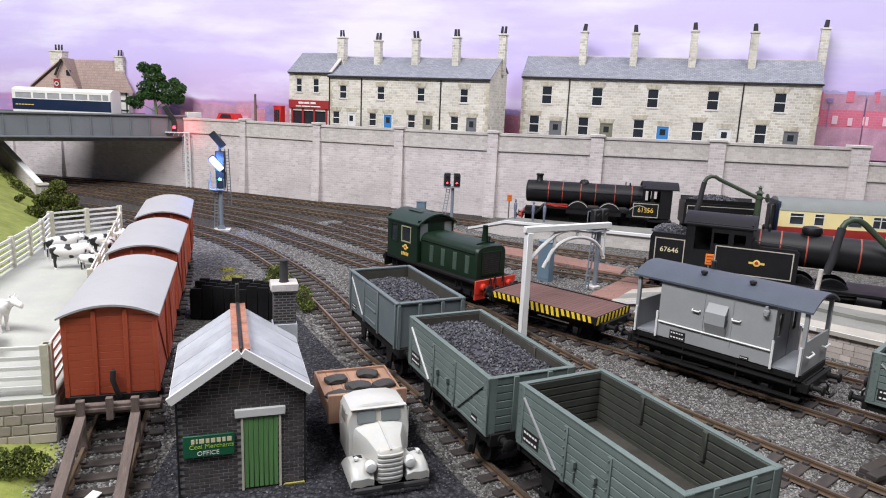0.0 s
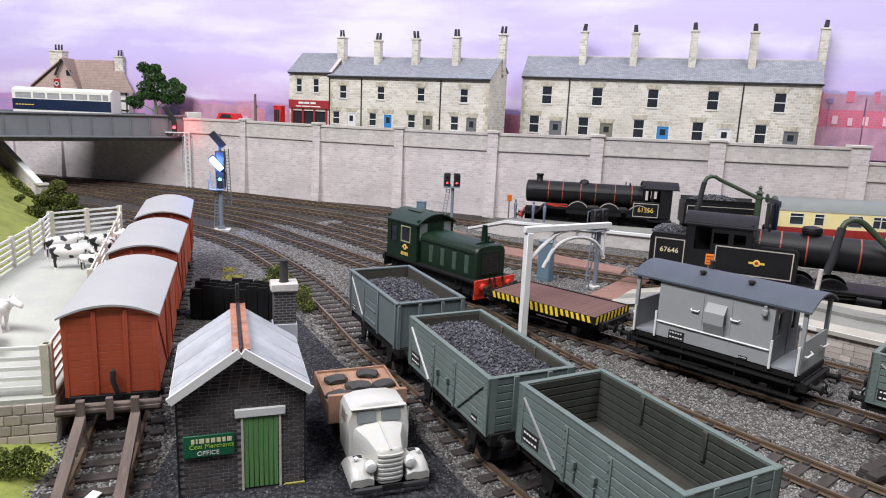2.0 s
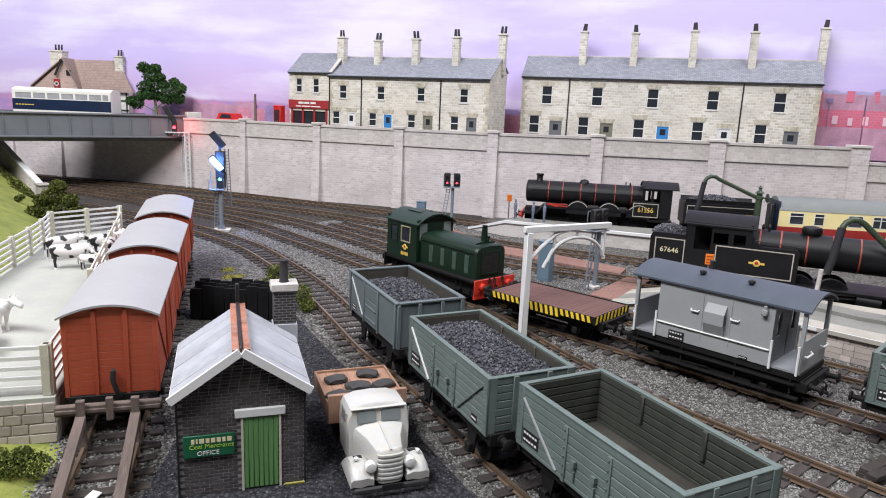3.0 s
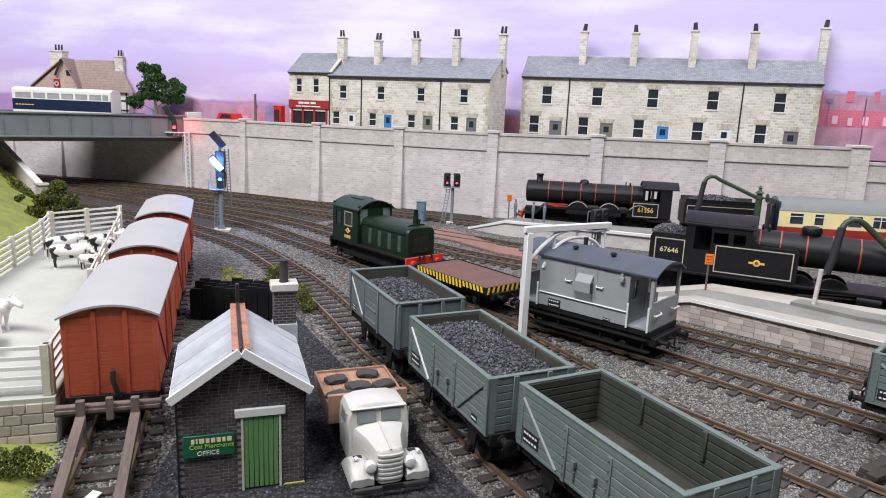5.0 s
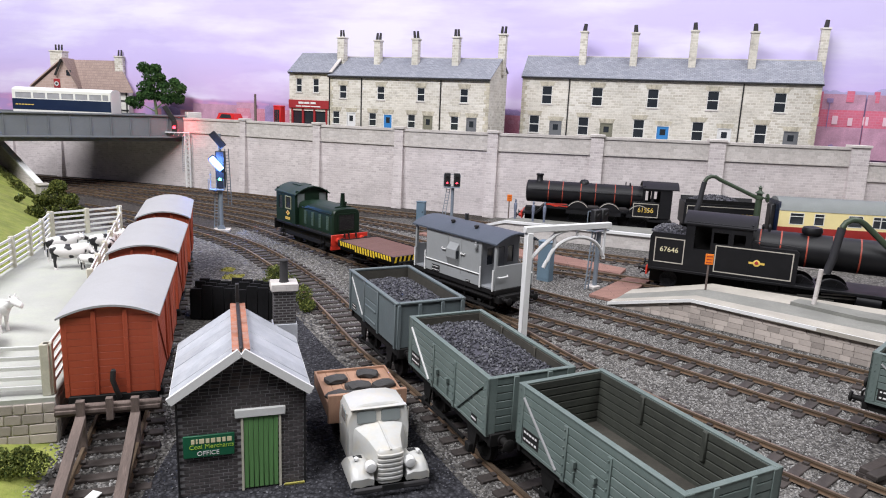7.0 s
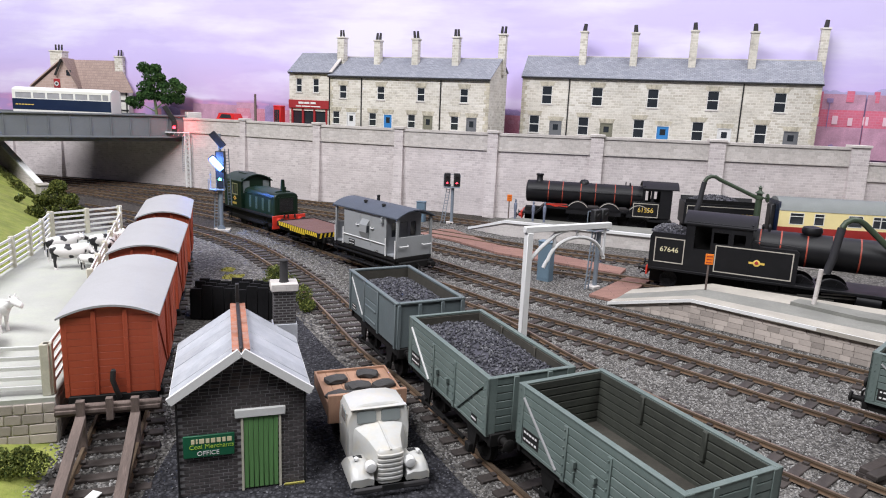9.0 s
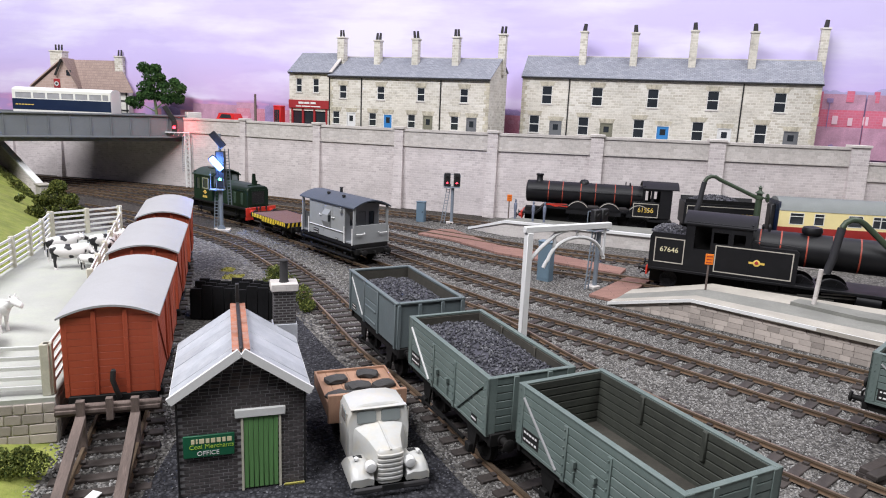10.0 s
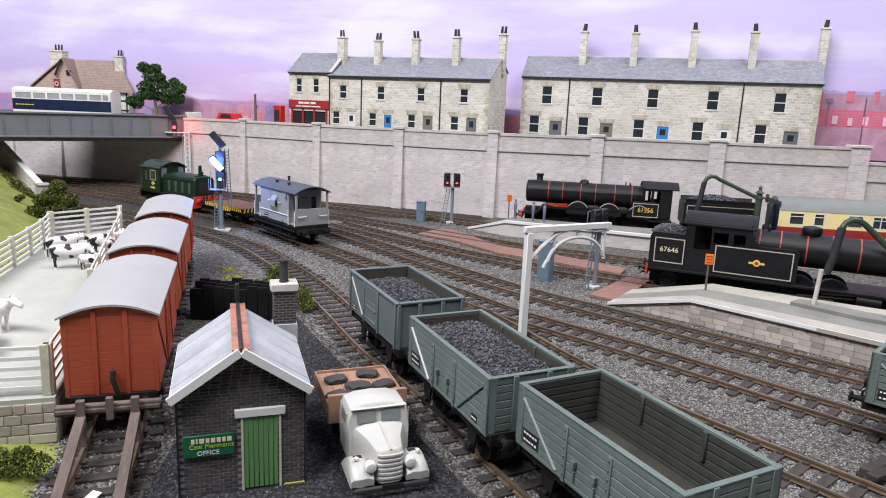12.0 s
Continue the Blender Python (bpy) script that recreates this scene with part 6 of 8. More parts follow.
def sash(house, x, z, w, h):
    """A two-light sash window set in the wall, with stone lintel and sill."""
    bm = bmesh.new()
    box(bm, x - w / 2 - 0.2, x + w / 2 + 0.2, 0.9, 1.1, z - 0.2, z + h + 0.2)
    win = part("window", bm, M_PANE, house)
    bm = bmesh.new()
    holed(bm, w, h, [(0.7, w - 0.7, 0.7, h / 2 - 0.5), (0.7, w - 0.7, h / 2 + 0.5, h - 0.7)], 0.35, 0.88)
    part("sash_frame", bm, M_WHITE, win, m=at(x - w / 2, 0, z))
    soldier_course(house, x, z + h + 0.1, w + 2.8)
    bm = bmesh.new()
    box(bm, x - w / 2 - 1, x + w / 2 + 1, -0.8, 0.6, z - 1.3, z - 0.05)
    part("sill", bm, M_WALLTRIM, house)


def house_door(house, x, w, h, material):
    bm = bmesh.new()
    box(bm, x - w / 2, x + w / 2, 0.5, 1.2, 0.3, h)
    d = part("door", bm, material, house)
    bm = bmesh.new()
    box(bm, x - w * 0.24, x + w * 0.24, 0.25, 0.5, h * 0.62, h * 0.88)
    part("door_pane", bm, M_PANE, d)
    bm = bmesh.new()
    holed(bm, w + 2, h + 1, [(1, w + 1, 0, h)], -0.2, 0.45)
    part("door_frame", bm, M_WHITE if material is M_BLUEDOOR else material, d, m=at(x - w / 2 - 1, 0, 0))
    soldier_course(house, x, h + 1.05, w + 3)


def stack(house, x, y, z0, z1, w, pots, r=1.4):
    bm = bmesh.new()
    box(bm, x - w / 2, x + w / 2, y - w / 2, y + w / 2, z0, z1, 0.2)
    c = part("chimney", bm, M_HOUSE, house)
    bm = bmesh.new()
    box(bm, x - w / 2 - 1, x + w / 2 + 1, y - w / 2 - 1, y + w / 2 + 1, z1, z1 + 2.2, 0.3)
    part("chimney_cap", bm, M_HOUSE, c)
    rng = random.Random(int(x * 7 + z1))
    for k in range(pots):
        dx = (k - (pots - 1) / 2) * 4.4
        bm = bmesh.new()
        cyl(bm, (x + dx, y, z1 + 2.1), (x + dx + rng.uniform(-1, 1), y + rng.uniform(-0.5, 0.5), z1 + 11), r * 1.1, r * 0.85, 10)
        part("chimney_pot", bm, M_POT, c)


def terrace(m, label, ln, h, depth, rise, ups, lows, doors, colours, win, stacks, pipes, z_up, pots, dw, back):
    """A low-relief terrace: stone front with openings, one slate slope, gable walls at both ends."""
    t = thing("terraced_house", m, label, "house", "stone terraces")
    w, hh = win
    holes = [(x - w / 2, x + w / 2, z_up, z_up + hh) for x in ups] + [(x - w / 2, x + w / 2, 12, 12 + hh) for x in lows] + [(x - dw / 2, x + dw / 2, 0, 27) for x in doors]
    bm = bmesh.new()
    holed(bm, ln, h, holes, 0, 3)
    part("front_wall", bm, M_HOUSE, t)
    for x0, x1 in ((0, 3), (ln - 3, ln)):
        bm = bmesh.new()
        prism(bm, [(3.02, 0), (depth + back, 0), (depth + back, h + rise * (1 - back / depth)), (depth, h + rise), (3.02, h + rise * 3 / depth)], "x", x0, x1)
        part("gable_wall", bm, M_HOUSE, t)
    bm = bmesh.new()
    box(bm, 3.1, ln - 3.1, depth + back - 1, depth + back, 0, h + rise * (1 - back / depth) - 1)
    part("back_wall", bm, M_HOUSE, t)
    k = rise / depth
    bm = bmesh.new()
    ln2 = math.hypot(depth + 2, rise + 2 * k)
    box(bm, -1.5, ln + 1.5, 0, ln2, 0, 1.2, 0.15)
    part("roof", bm, M_SLATE, t, "blue-grey slate roof", m=at(0, -2, h - 2 * k + 0.3, math.degrees(math.atan2(rise, depth))))
    bm = bmesh.new()
    box(bm, -1.5, ln + 1.5, -math.hypot(back + 1, (back + 1) * k), 0, 0, 1.2, 0.15)
    part("rear_roof", bm, M_SLATE, t, m=at(0, depth, h + rise + 0.3, 180 - math.degrees(math.atan2(rise, depth))) @ at(0, 0, -1.2))
    bm = bmesh.new()
    box(bm, -1.5, ln + 1.5, depth - 1.5, depth + 1.5, h + rise + 0.6, h + rise + 2.0, 0.3)
    part("ridge", bm, M_WALLTRIM, t)
    bm = bmesh.new()
    box(bm, -1.5, ln + 1.5, -2.8, -1.3, h - 2.6, h - 1.2, 0.3)
    part("gutter", bm, M_BLACK, t)
    for x in pipes:
        bm = bmesh.new()
        cyl(bm, (x, -0.8, 0), (x, -0.8, h - 2), 0.75, seg=8)
        part("drainpipe", bm, M_BLACK, t)
    for x in ups:
        sash(t, x, z_up, w, hh)
    for x in lows:
        sash(t, x, 12, w, hh)
    for x, c in zip(doors, colours):
        house_door(t, x, dw, 27, c)
    for e in (0, 1):
        for q in range(int(h / 5)):
            bm = bmesh.new()
            wq = 6.5 if q % 2 else 4
            a = -0.25 if e == 0 else ln - wq
            box(bm, a, a + wq + (0.25 if e else 0), -0.3, 0.2, q * 5 + 0.2, q * 5 + 4.8, 0.15)
            part("quoin", bm, M_QUOIN, t)
    for x, y, z in stacks:
        stack(t, x, y, h + rise * 0.3, z, 8.5, pots, 1.7 if pots == 2 else 2.6)
    return t


Z0 = 86
terrace(at(-157, 903, Z0, 0, 0, -22.6), "cream stone terrace with slate roof and chimneys", 221, 73.5, 40, 25, (21, 76.3, 132, 189), (11, 65, 120, 178), (33.5, 87, 142.5, 200),
        (M_WHITE, M_BLUEDOOR, M_OLIVEDOOR, M_GREYDOOR), (10.5, 16.5), ((57, 27, 118), (111, 27, 120), (166, 27, 122), (220, 44, 127)), (1, 48.5, 158.5), 45, 2, 11, 24)
terrace(at(92.5, 885, Z0, 0, 0, -17.2), "long cream stone terrace with slate roof", 341.5, 82, 33, 26, (32, 94.4, 160.3, 228.4, 300.5), (18, 80, 147, 215, 284), (45.5, 108.5, 175.5, 245, 316.5),
        (M_GREYDOOR, M_OLIVEDOOR, M_BLUEDOOR, M_WHITE, M_GREYDOOR), (13, 22), ((70.5, 22, 137), (132.5, 22, 136), (201, 22, 139), (267.5, 22, 138), (343, 35, 144)), (59.4, 260), 48.5, 1, 13.5, 3)

# the corner shop
shop = thing("corner_shop", at(-157, 903, Z0, 0, 0, -22.6) @ at(-63.5, 2, 0), "cream stone corner shop with red fascia", "shop")
bm = bmesh.new()
holed(bm, 63, 77, [(11, 20, 51, 69), (37.5, 46.5, 51, 69), (3, 60, 6, 27)], 0, 3)
part("front_wall", bm, M_HOUSE, shop)
for x0, x1 in ((0, 3), (60, 63)):
    bm = bmesh.new()
    prism(bm, [(3.02, 0), (34, 0), (34, 103), (3.02, 79.5)], "x", x0, x1)
    part("gable_wall", bm, M_HOUSE, shop)
bm = bmesh.new()
box(bm, -1.5, 67, 0, 45, 0, 1.2, 0.15)
part("roof", bm, M_SLATE, shop, "blue-grey slate roof", m=at(0, -2, 76, math.degrees(math.atan2(26, 34))))
bm = bmesh.new()
box(bm, 63.5, 68, 0, 44.5, 0, 1.8, 0.2)
part("roof_verge", bm, M_WALLTRIM, shop, "pale stone roof verge", m=at(0, -2, 76.6, math.degrees(math.atan2(26, 34))))
bm = bmesh.new()
box(bm, -1, 64, -2.6, -1.2, 74.6, 76, 0.3)
part("gutter", bm, M_BLACK, shop)
for x in (15.5, 42):
    sash(shop, x, 51, 9, 18)
bm = bmesh.new()
box(bm, -0.3, 63.3, -2, 0.3, 30, 41, 0.4)
fascia = part("fascia", bm, M_SHOPRED, shop, "dark red painted fascia board")
for a, b, z0, z1 in ((16, 24, 36, 38.6), (25, 33, 36, 38.6), (35, 43, 36, 38.6), (12, 20, 32.2, 33.6), (21, 34, 32.2, 33.6), (35, 50, 32.2, 33.6)):
    bm = bmesh.new()
    box(bm, a, b, -2.25, -1.95, z0, z1)
    part("letter_bar", bm, M_WHITE, fascia)
bm = bmesh.new()
box(bm, 3, 60, 1.6, 2, 6, 27)
part("shop_window", bm, M_PANE, shop)
for x in (3, 20, 38, 57):
    bm = bmesh.new()
    box(bm, x, x + 3, -0.4, 1.4, 0, 30)
    part("shop_pilaster", bm, M_SHOPRED, shop)
stack(shop, 66, 26, 88, 122, 10, 2)

# telephone box and red van on the street
kiosk = thing("telephone_box", at(-226, 918, Z0, 0, 0, -22), "red telephone kiosk on the street", "kiosk")
bm = bmesh.new()
box(bm, -5.5, 5.5, -5.5, 5.5, 0, 30, 0.5)
part("body", bm, M_REDPAINT, kiosk)
bm = bmesh.new()
box(bm, -6, 6, -6, 6, 30, 32.5, 1)
part("roof", bm, M_REDPAINT, kiosk)
for k in range(3):
    bm = bmesh.new()
    box(bm, -4 + k * 2.8, -1.6 + k * 2.8, -5.75, -5.5, 7, 27)
    part("pane", bm, M_PANE, kiosk)
car = thing("saloon_car", at(-297, 945, Z0, 0, 0, 64), "small rounded red car parked behind the wall", "car")
bm = bmesh.new()
rings(bm, [[(x * k, y, z * q) for x, z in ((-10, 3), (-10, 10), (-8.5, 12), (8.5, 12), (10, 10), (10, 3))] for y, k, q in ((-26, 0.85, 0.8), (-24, 0.95, 0.95), (-8, 1, 1), (20, 1, 1), (25, 0.9, 0.85))])
part("body", bm, M_REDPAINT, car)
bm = bmesh.new()
rings(bm, [[(-8.6, y0, 11.8), (8.6, y0, 11.8), (7.4, y1, 19), (-7.4, y1, 19)] for y0, y1 in ((-11, -8), (21, 18))])
part("cabin", bm, M_REDPAINT, car)
for s in (-1, 1):
    bm = bmesh.new()
    rings(bm, [[(s * 8.5, -6, 12.4), (s * 8.7, 16, 12.4), (s * 7.8, 12, 17.6), (s * 7.7, -3, 17.6)], [(s * 8.9, -6, 12.4), (s * 9.0, 16, 12.4), (s * 8.2, 12, 17.6), (s * 8.1, -3, 17.6)]])
    part("side_window", bm, M_PANE, car)
    for y in (-15, 15):
        bm = bmesh.new()
        cyl(bm, (s * 7.5, y, 4), (s * 10.2, y, 4), 4, seg=16)
        part("wheel", bm, M_TYRE, car)

# station house behind the bridge
sh = thing("station_house", at(-567, 1030, 80), "pinkish stone house with brown tiled roof", "house")
M_TIMBERED = mat("cream_render", (0.62, 0.60, 0.55), 0.9, var=0.1, s1=60)
bm = bmesh.new()
box(bm, -8, 88, 0, 34, 0, 48)
part("main_block", bm, M_TIMBERED, sh)
for x in range(12, 88, 12):
    bm = bmesh.new()
    box(bm, x, x + 2, -0.6, 0.1, 6, 48)
    part("timber_stud", bm, M_BLACK, sh)
for z in (20, 34):
    bm = bmesh.new()
    box(bm, -8, 88, -0.8, -0.62, z, z + 2)
    part("timber_rail", bm, M_BLACK, sh)
# main roof: a sheet whose right verge slopes down to the eaves, and one behind it
bm = bmesh.new()
rings(bm, [[(0, 18, 91 + g), (66, 18, 92 + g), (98, -5, 47 + g), (0, -5, 47 + g)] for g in (0, 1.5)])
part("roof_slope", bm, M_TILE, sh)
bm = bmesh.new()
rings(bm, [[(0, 18, 91 + g), (66, 18, 92 + g), (98, 40, 47 + g), (0, 40, 47 + g)] for g in (0, 1.5)])
part("rear_roof_slope", bm, M_TILE, sh)
bm = bmesh.new()
prism(bm, [(-46, 0), (19, 0), (19, 52), (0, 88), (-46, 50)], "y", -12, 18)
part("front_gable", bm, M_PINKSTONE, sh)
for a, b in (((0, 91.5), (21, 50)), ((0, 91.5), (-50, 50))):
    bm = bmesh.new()
    rings(bm, [[(a[0], y, a[1]), (b[0], y, b[1]), (b[0], y, b[1] + 2), (a[0], y, a[1] + 2)] for y in (-15, 18)])
    part("gable_roof", bm, M_TILE if b[0] > 0 else M_PINKSTONE, sh)
bm = bmesh.new()
bar(bm, (-0.5, -15.4, 91), (-11, -15.4, 68), 2, 2.6)
part("bargeboard", bm, M_BLACK, sh)
bm = bmesh.new()
box(bm, -15, -6, -13.4, -11.9, 50, 63, 0.3)
clock = part("gable_plaque", bm, M_SHOPRED, sh, "dark red plaque with a pale ring")
bm = bmesh.new()
lathe(bm, (-10.5, -13.5, 56), [(3.2, 0), (3.2, -0.5), (1.9, -0.5), (1.9, 0)], 20, "y")
part("plaque_ring", bm, M_WHITE, clock)
bm = bmesh.new()
box(bm, 4, 11, -12.6, -11.9, 68, 76, 0.2)
part("gable_window", bm, M_PANE, sh)
for x, y, z, w, n in ((-17, 10, 102, 18, 3), (71, 16, 98, 12, 2)):
    stack(sh, x, y, 50, z, w, n, 1.3)

# double-decker bus on the bridge
bus = thing("double_decker_bus", at(-507, 915, 70.5, 0, 0, 2), "cream and navy double-decker bus crossing the bridge", "bus")
L2, bw = 63, 15
wins_u = [(4, 24.3, 41.4, 48.6)] + [(27 + k * 18, 42.5 + k * 18, 41.4, 48.6) for k in range(5)] + [(116, 123.5, 41.4, 48.6)]
wins_l = [(4 + k * 17.5, 18 + k * 17.5, 12, 23.6) for k in range(7)]
for s in (-1, 1):
    bm = bmesh.new()
    holed(bm, 2 * L2, 52, wins_u + wins_l, -0.5, 0.5)
    side = part("side", bm, M_BUSWHITE, bus, m=at(-L2, s * bw, 3))
    for a, b, c, d in wins_u + wins_l:
        bm = bmesh.new()
        box(bm, a - 0.2, b + 0.2, -0.1, 0.1, c - 0.2, d + 0.2)
        part("window_pane", bm, M_BUSPANE, side)
    bm = bmesh.new()
    box(bm, -0.2, 2 * L2 + 0.2, -0.8, 0.8, 26.8, 40.6, 0.2)
    part("navy_band", bm, M_BUSBLUE, side, "dark navy band between decks")
    bm = bmesh.new()
    box(bm, -0.2, 2 * L2 + 0.2, -0.8, 0.8, 2, 7, 0.2)
    part("navy_skirt", bm, M_BUSBLUE, side)
    if s < 0:
        for k in range(6):
            bm = bmesh.new()
            box(bm, 4 + k * 4, 7.2 + k * 4, -1.0, -0.8, 32.6, 33.8)
            part("letter_bar", bm, M_GOLD, side)
    for x in (-38, 40):
        bm = bmesh.new()
        lathe(bm, (x, s * (bw - 3), 7), [(7, 0), (7, s * 3.6), (4, s * 3.8), (0.1, s * 3.2)], 18, "y")
        part("wheel", bm, M_TYRE, bus)
for x in (-L2, L2):
    bm = bmesh.new()
    box(bm, x - 0.6, x + 0.6, -bw + 0.5, bw - 0.5, 3, 55, 0.3)
    part("end_panel", bm, M_BUSWHITE, bus)
bm = bmesh.new()
n = 12
prism(bm, [(-bw - 0.3 + (2 * bw + 0.6) * k / n, 54.8 + 4 * (1 - abs(2 * k / n - 1) ** 3)) for k in range(n + 1)], "x", -L2 - 0.5, L2 + 0.5)
part("roof", bm, M_BUSWHITE, bus, "plain cream roof")
bm = bmesh.new()
box(bm, -L2 + 1, L2 - 1, -bw + 1, bw - 1, 26, 27)
part("upper_floor", bm, M_BUSBLUE, bus)


# ---- trees and bushes ----
def foliage(name, clumps, n, size, seed, material, parent, label=""):
    """Many small leaves gathered in clumps (x, y, z, r)."""
    rng = random.Random(seed)
    vs, fs = [], []
    for cx, cy, cz, r in clumps:
        for _ in range(n):
            d = Vector((rng.gauss(0, 1), rng.gauss(0, 1), rng.gauss(0, 1))).normalized() * r * rng.uniform(0.55, 1.08)
            c = Vector((cx, cy, cz)) + Vector((d.x, d.y, d.z * 0.8))
            rot = Euler((rng.uniform(0, 6), rng.uniform(0, 6), rng.uniform(0, 6))).to_matrix()
            s = size * rng.uniform(0.6, 1.3)
            b = len(vs)
            vs += [tuple((c + rot @ Vector(q) * s) * MM) for q in ((-1, -0.6, 0), (1, -0.5, 0.2), (0.8, 0.7, 0), (-0.7, 0.6, 0.25))]
            fs += [(b, b + 1, b + 2), (b, b + 2, b + 3)]
    me = bpy.data.meshes.new(name)
    me.from_pydata(vs, [], fs)
    me.materials.append(material)
    ob = new(name, me)
    ob.parent = parent
    return tagged(ob, label, kind="stuff")


tree = thing("tree", at(-421, 988, 86), "small dark green broadleaf tree beside the bridge", "tree")
bm = bmesh.new()
tube(bm, [(0, 0, 0), (1, 0, 14), (-1, 1, 30), (0, 0, 50)], 2.0, 8)
part("trunk", bm, M_BARK, tree)
for a, b in (((0, 0, 16), (-18, -4, 26)), ((0, 0, 20), (18, -3, 34)), ((-1, 0, 30), (-10, 0, 52)), ((0, 0, 34), (12, 2, 46))):
    bm = bmesh.new()
    cyl(bm, a, b, 1.2, 0.4, 6)
    part("limb", bm, M_BARK, tree)
foliage("crown", [(-26, -4, 28, 11), (-12, 0, 50, 12), (-4, 0, 66, 12), (-14, 0, 77, 9), (0, 0, 54, 12), (24, -2, 46, 13), (32, 0, 36, 10), (18, -4, 34, 9), (36, 0, 50, 9), (-34, -2, 30, 7), (2, 0, 76, 8), (-8, -3, 40, 9), (8, -2, 64, 8), (12, 0, 54, 8), (4, 3, 38, 8), (-18, 0, 38, 8), (28, 0, 58, 7)], 520, 1.35, 5, M_LEAF, tree, "dense dark green leaves")


def bush(x, y, z, clumps, seed, label, material=M_BUSH, size=0.55, n=950):
    b = thing("bush", at(x, y, z), label, "bush", "bushes")
    bm = bmesh.new()
    tube(bm, [(0, 0, -1), (0.5, 0, 4), (0, 0.6, 8)], 0.7, 6)
    part("stem", bm, M_BARK, b)
    foliage("leaves", clumps, n, size, seed, material, b, "fine clumped foliage")


bush(-388, 668, -1, [(-14, 0, 8, 11), (6, 0, 11, 13), (-3, 0, 24, 11), (17, 2, 8, 9), (-24, 0, 6, 8), (2, 0, 33, 8), (13, 0, 20, 8), (-16, 2, 18, 8)], 1, "round dark green bush on the bank", M_HEDGE, 1.0, 900)
for k in range(7):
    q = k / 6
    bush(-494 - 145 * q, 786 + 118 * q, -1 + 35 * q, [(-8, 0, 4, 8), (7, -3, 3, 7), (0, 4, 8, 6), (-16, 8, 6, 7), (2, -9, 2, 6)], 20 + k, "low dark green hedge below the wing wall", M_HEDGE, 1.1, 480)
bush(-452, 708, 10, [(0, 0, 2, 4), (3, 1, 4, 3)], 30, "tiny bush on the grass slope", M_HEDGE, 0.8, 300)
bush(-134, 200, 3, [(-5, 0, 2, 5), (3, 0, 3, 5), (-10, 2, 3, 4), (0, 0, 6, 3)], 4, "small olive bush at the dock", n=800, size=0.42)
bush(-97, 398, 0, [(-10, 0, 12, 8), (2, 0, 16, 8), (11, 0, 10, 7), (-4, 0, 22, 6), (16, -4, 4, 5)], 5, "yellow-green bush behind the coal bunker", n=950, size=0.5)
for k, (x, y, r) in enumerate(((-150, 470, 7), (-140, 452, 6), (-160, 490, 5), (-88, 352, 5), (-82, 340, 4), (-99, 380, 6), (-116, 370, 5))):
    tuft = lumps("moss_tuft", 60, 90 + k, r, r, lambda u, v: 0.2 + 1.2 * (1 - u * u) * (1 - v * v), 0.3, 0.9, M_MOSS, None, "tuft of yellow-green moss on the ballast")
    tuft.matrix_basis = at(x, y, -0.6)
    tagged(tuft, category="moss")

# ---- coal office ----
hut = thing("coal_office", at(-61.7, 199.3, 0, 0, 0, 18.3), "dark brick coal office with pale slate roof", "hut")
bm = bmesh.new()
prism(bm, [(-19.3, 0), (19.3, 0), (19.3, 34), (0, 47), (-19.3, 34)], "y", 0.45, 45.5)
part("wall_core", bm, M_MORTAR, hut)
bm = bmesh.new()
box(bm, -1.36, 1.36, -0.4, 0.2, 0.05, 0.95, 0.05)
BRICK = mesh_of("brick", bm, M_BRICK)
rng = random.Random(3)
laid = 0
upper = bmesh.new()
for row in range(41):
    z = row * 1.13
    half = 19.4 if z < 33.5 else 19.4 * (46.5 - z) / 13
    x = -half + (1.45 if row % 2 else 0.1)
    while x < half - 1.4:
        if not (-0.6 < x + 1.4 < 11.6 and z < 28.2) and half > 2:
            if laid < 300:
                piece("brick", BRICK, hut, at(x + 1.36, 0.72 + rng.uniform(-0.05, 0.05), z))
                laid += 1
            else:
                y = 0.72 + rng.uniform(-0.05, 0.05)
                box(upper, x, x + 2.72, y - 0.4, y + 0.2, z + 0.05, z + 0.95)
        x += 2.96
tagged(part("upper_brickwork", upper, M_BRICKJ, hut), kind="stuff")
M_SIDEBRICK = masonry("side_brick", (0.06, 0.052, 0.052), (0.038, 0.034, 0.036), (0.21, 0.205, 0.205), 2.96, 1.13, 0.2, 0.3)
for s in (-1, 1):
    bm = bmesh.new()
    box(bm, s * 19.32, s * 19.7, 0.5, 45.5, 0, 34)
    part("side_wall", bm, M_SIDEBRICK, hut)
    ang = math.degrees(math.atan2(13, 19.5))
    ln2 = math.hypot(21.2, 14.1)
    for k in range(6):
        bm = bmesh.new()
        box(bm, 0.1, ln2, -3.2 + k * 8.6, 5.28 + k * 8.6, -0.55, 0.55, 0.15)
        part("roof_sheet", bm, M_HUTROOF, hut, "weathered pale grey slate sheet", m=at(0, 0, 48.2 + (k % 2) * 0.12, 0, ang if s > 0 else 180 - ang, 0))
    bm = bmesh.new()
    bar(bm, (s * 0.4, -3.4, 48.6), (s * 21.4, -3.4, 34.2), 1.2, 2.6)
    part("bargeboard", bm, M_WHITE, hut, "white painted bargeboard")
    bm = bmesh.new()
    bar(bm, (s * 21.2, -3.4, 33.8), (s * 21.2, 48, 33.8), 0.8, 1.0)
    part("eaves_board", bm, M_WHITE, hut)
    for k in range(6):
        bm = bmesh.new()
        bar(bm, (s * 1.5, -2.6 + k * 8.5, 48.8), (s * 1.5, 5.8 + k * 8.5, 48.8), 2.4, 0.9)
        part("ridge_tile", bm, M_RIDGE, hut)
bm = bmesh.new()
box(bm, -0.6, 0.6, -2.6, 48, 48.6, 50.0, 0.3)
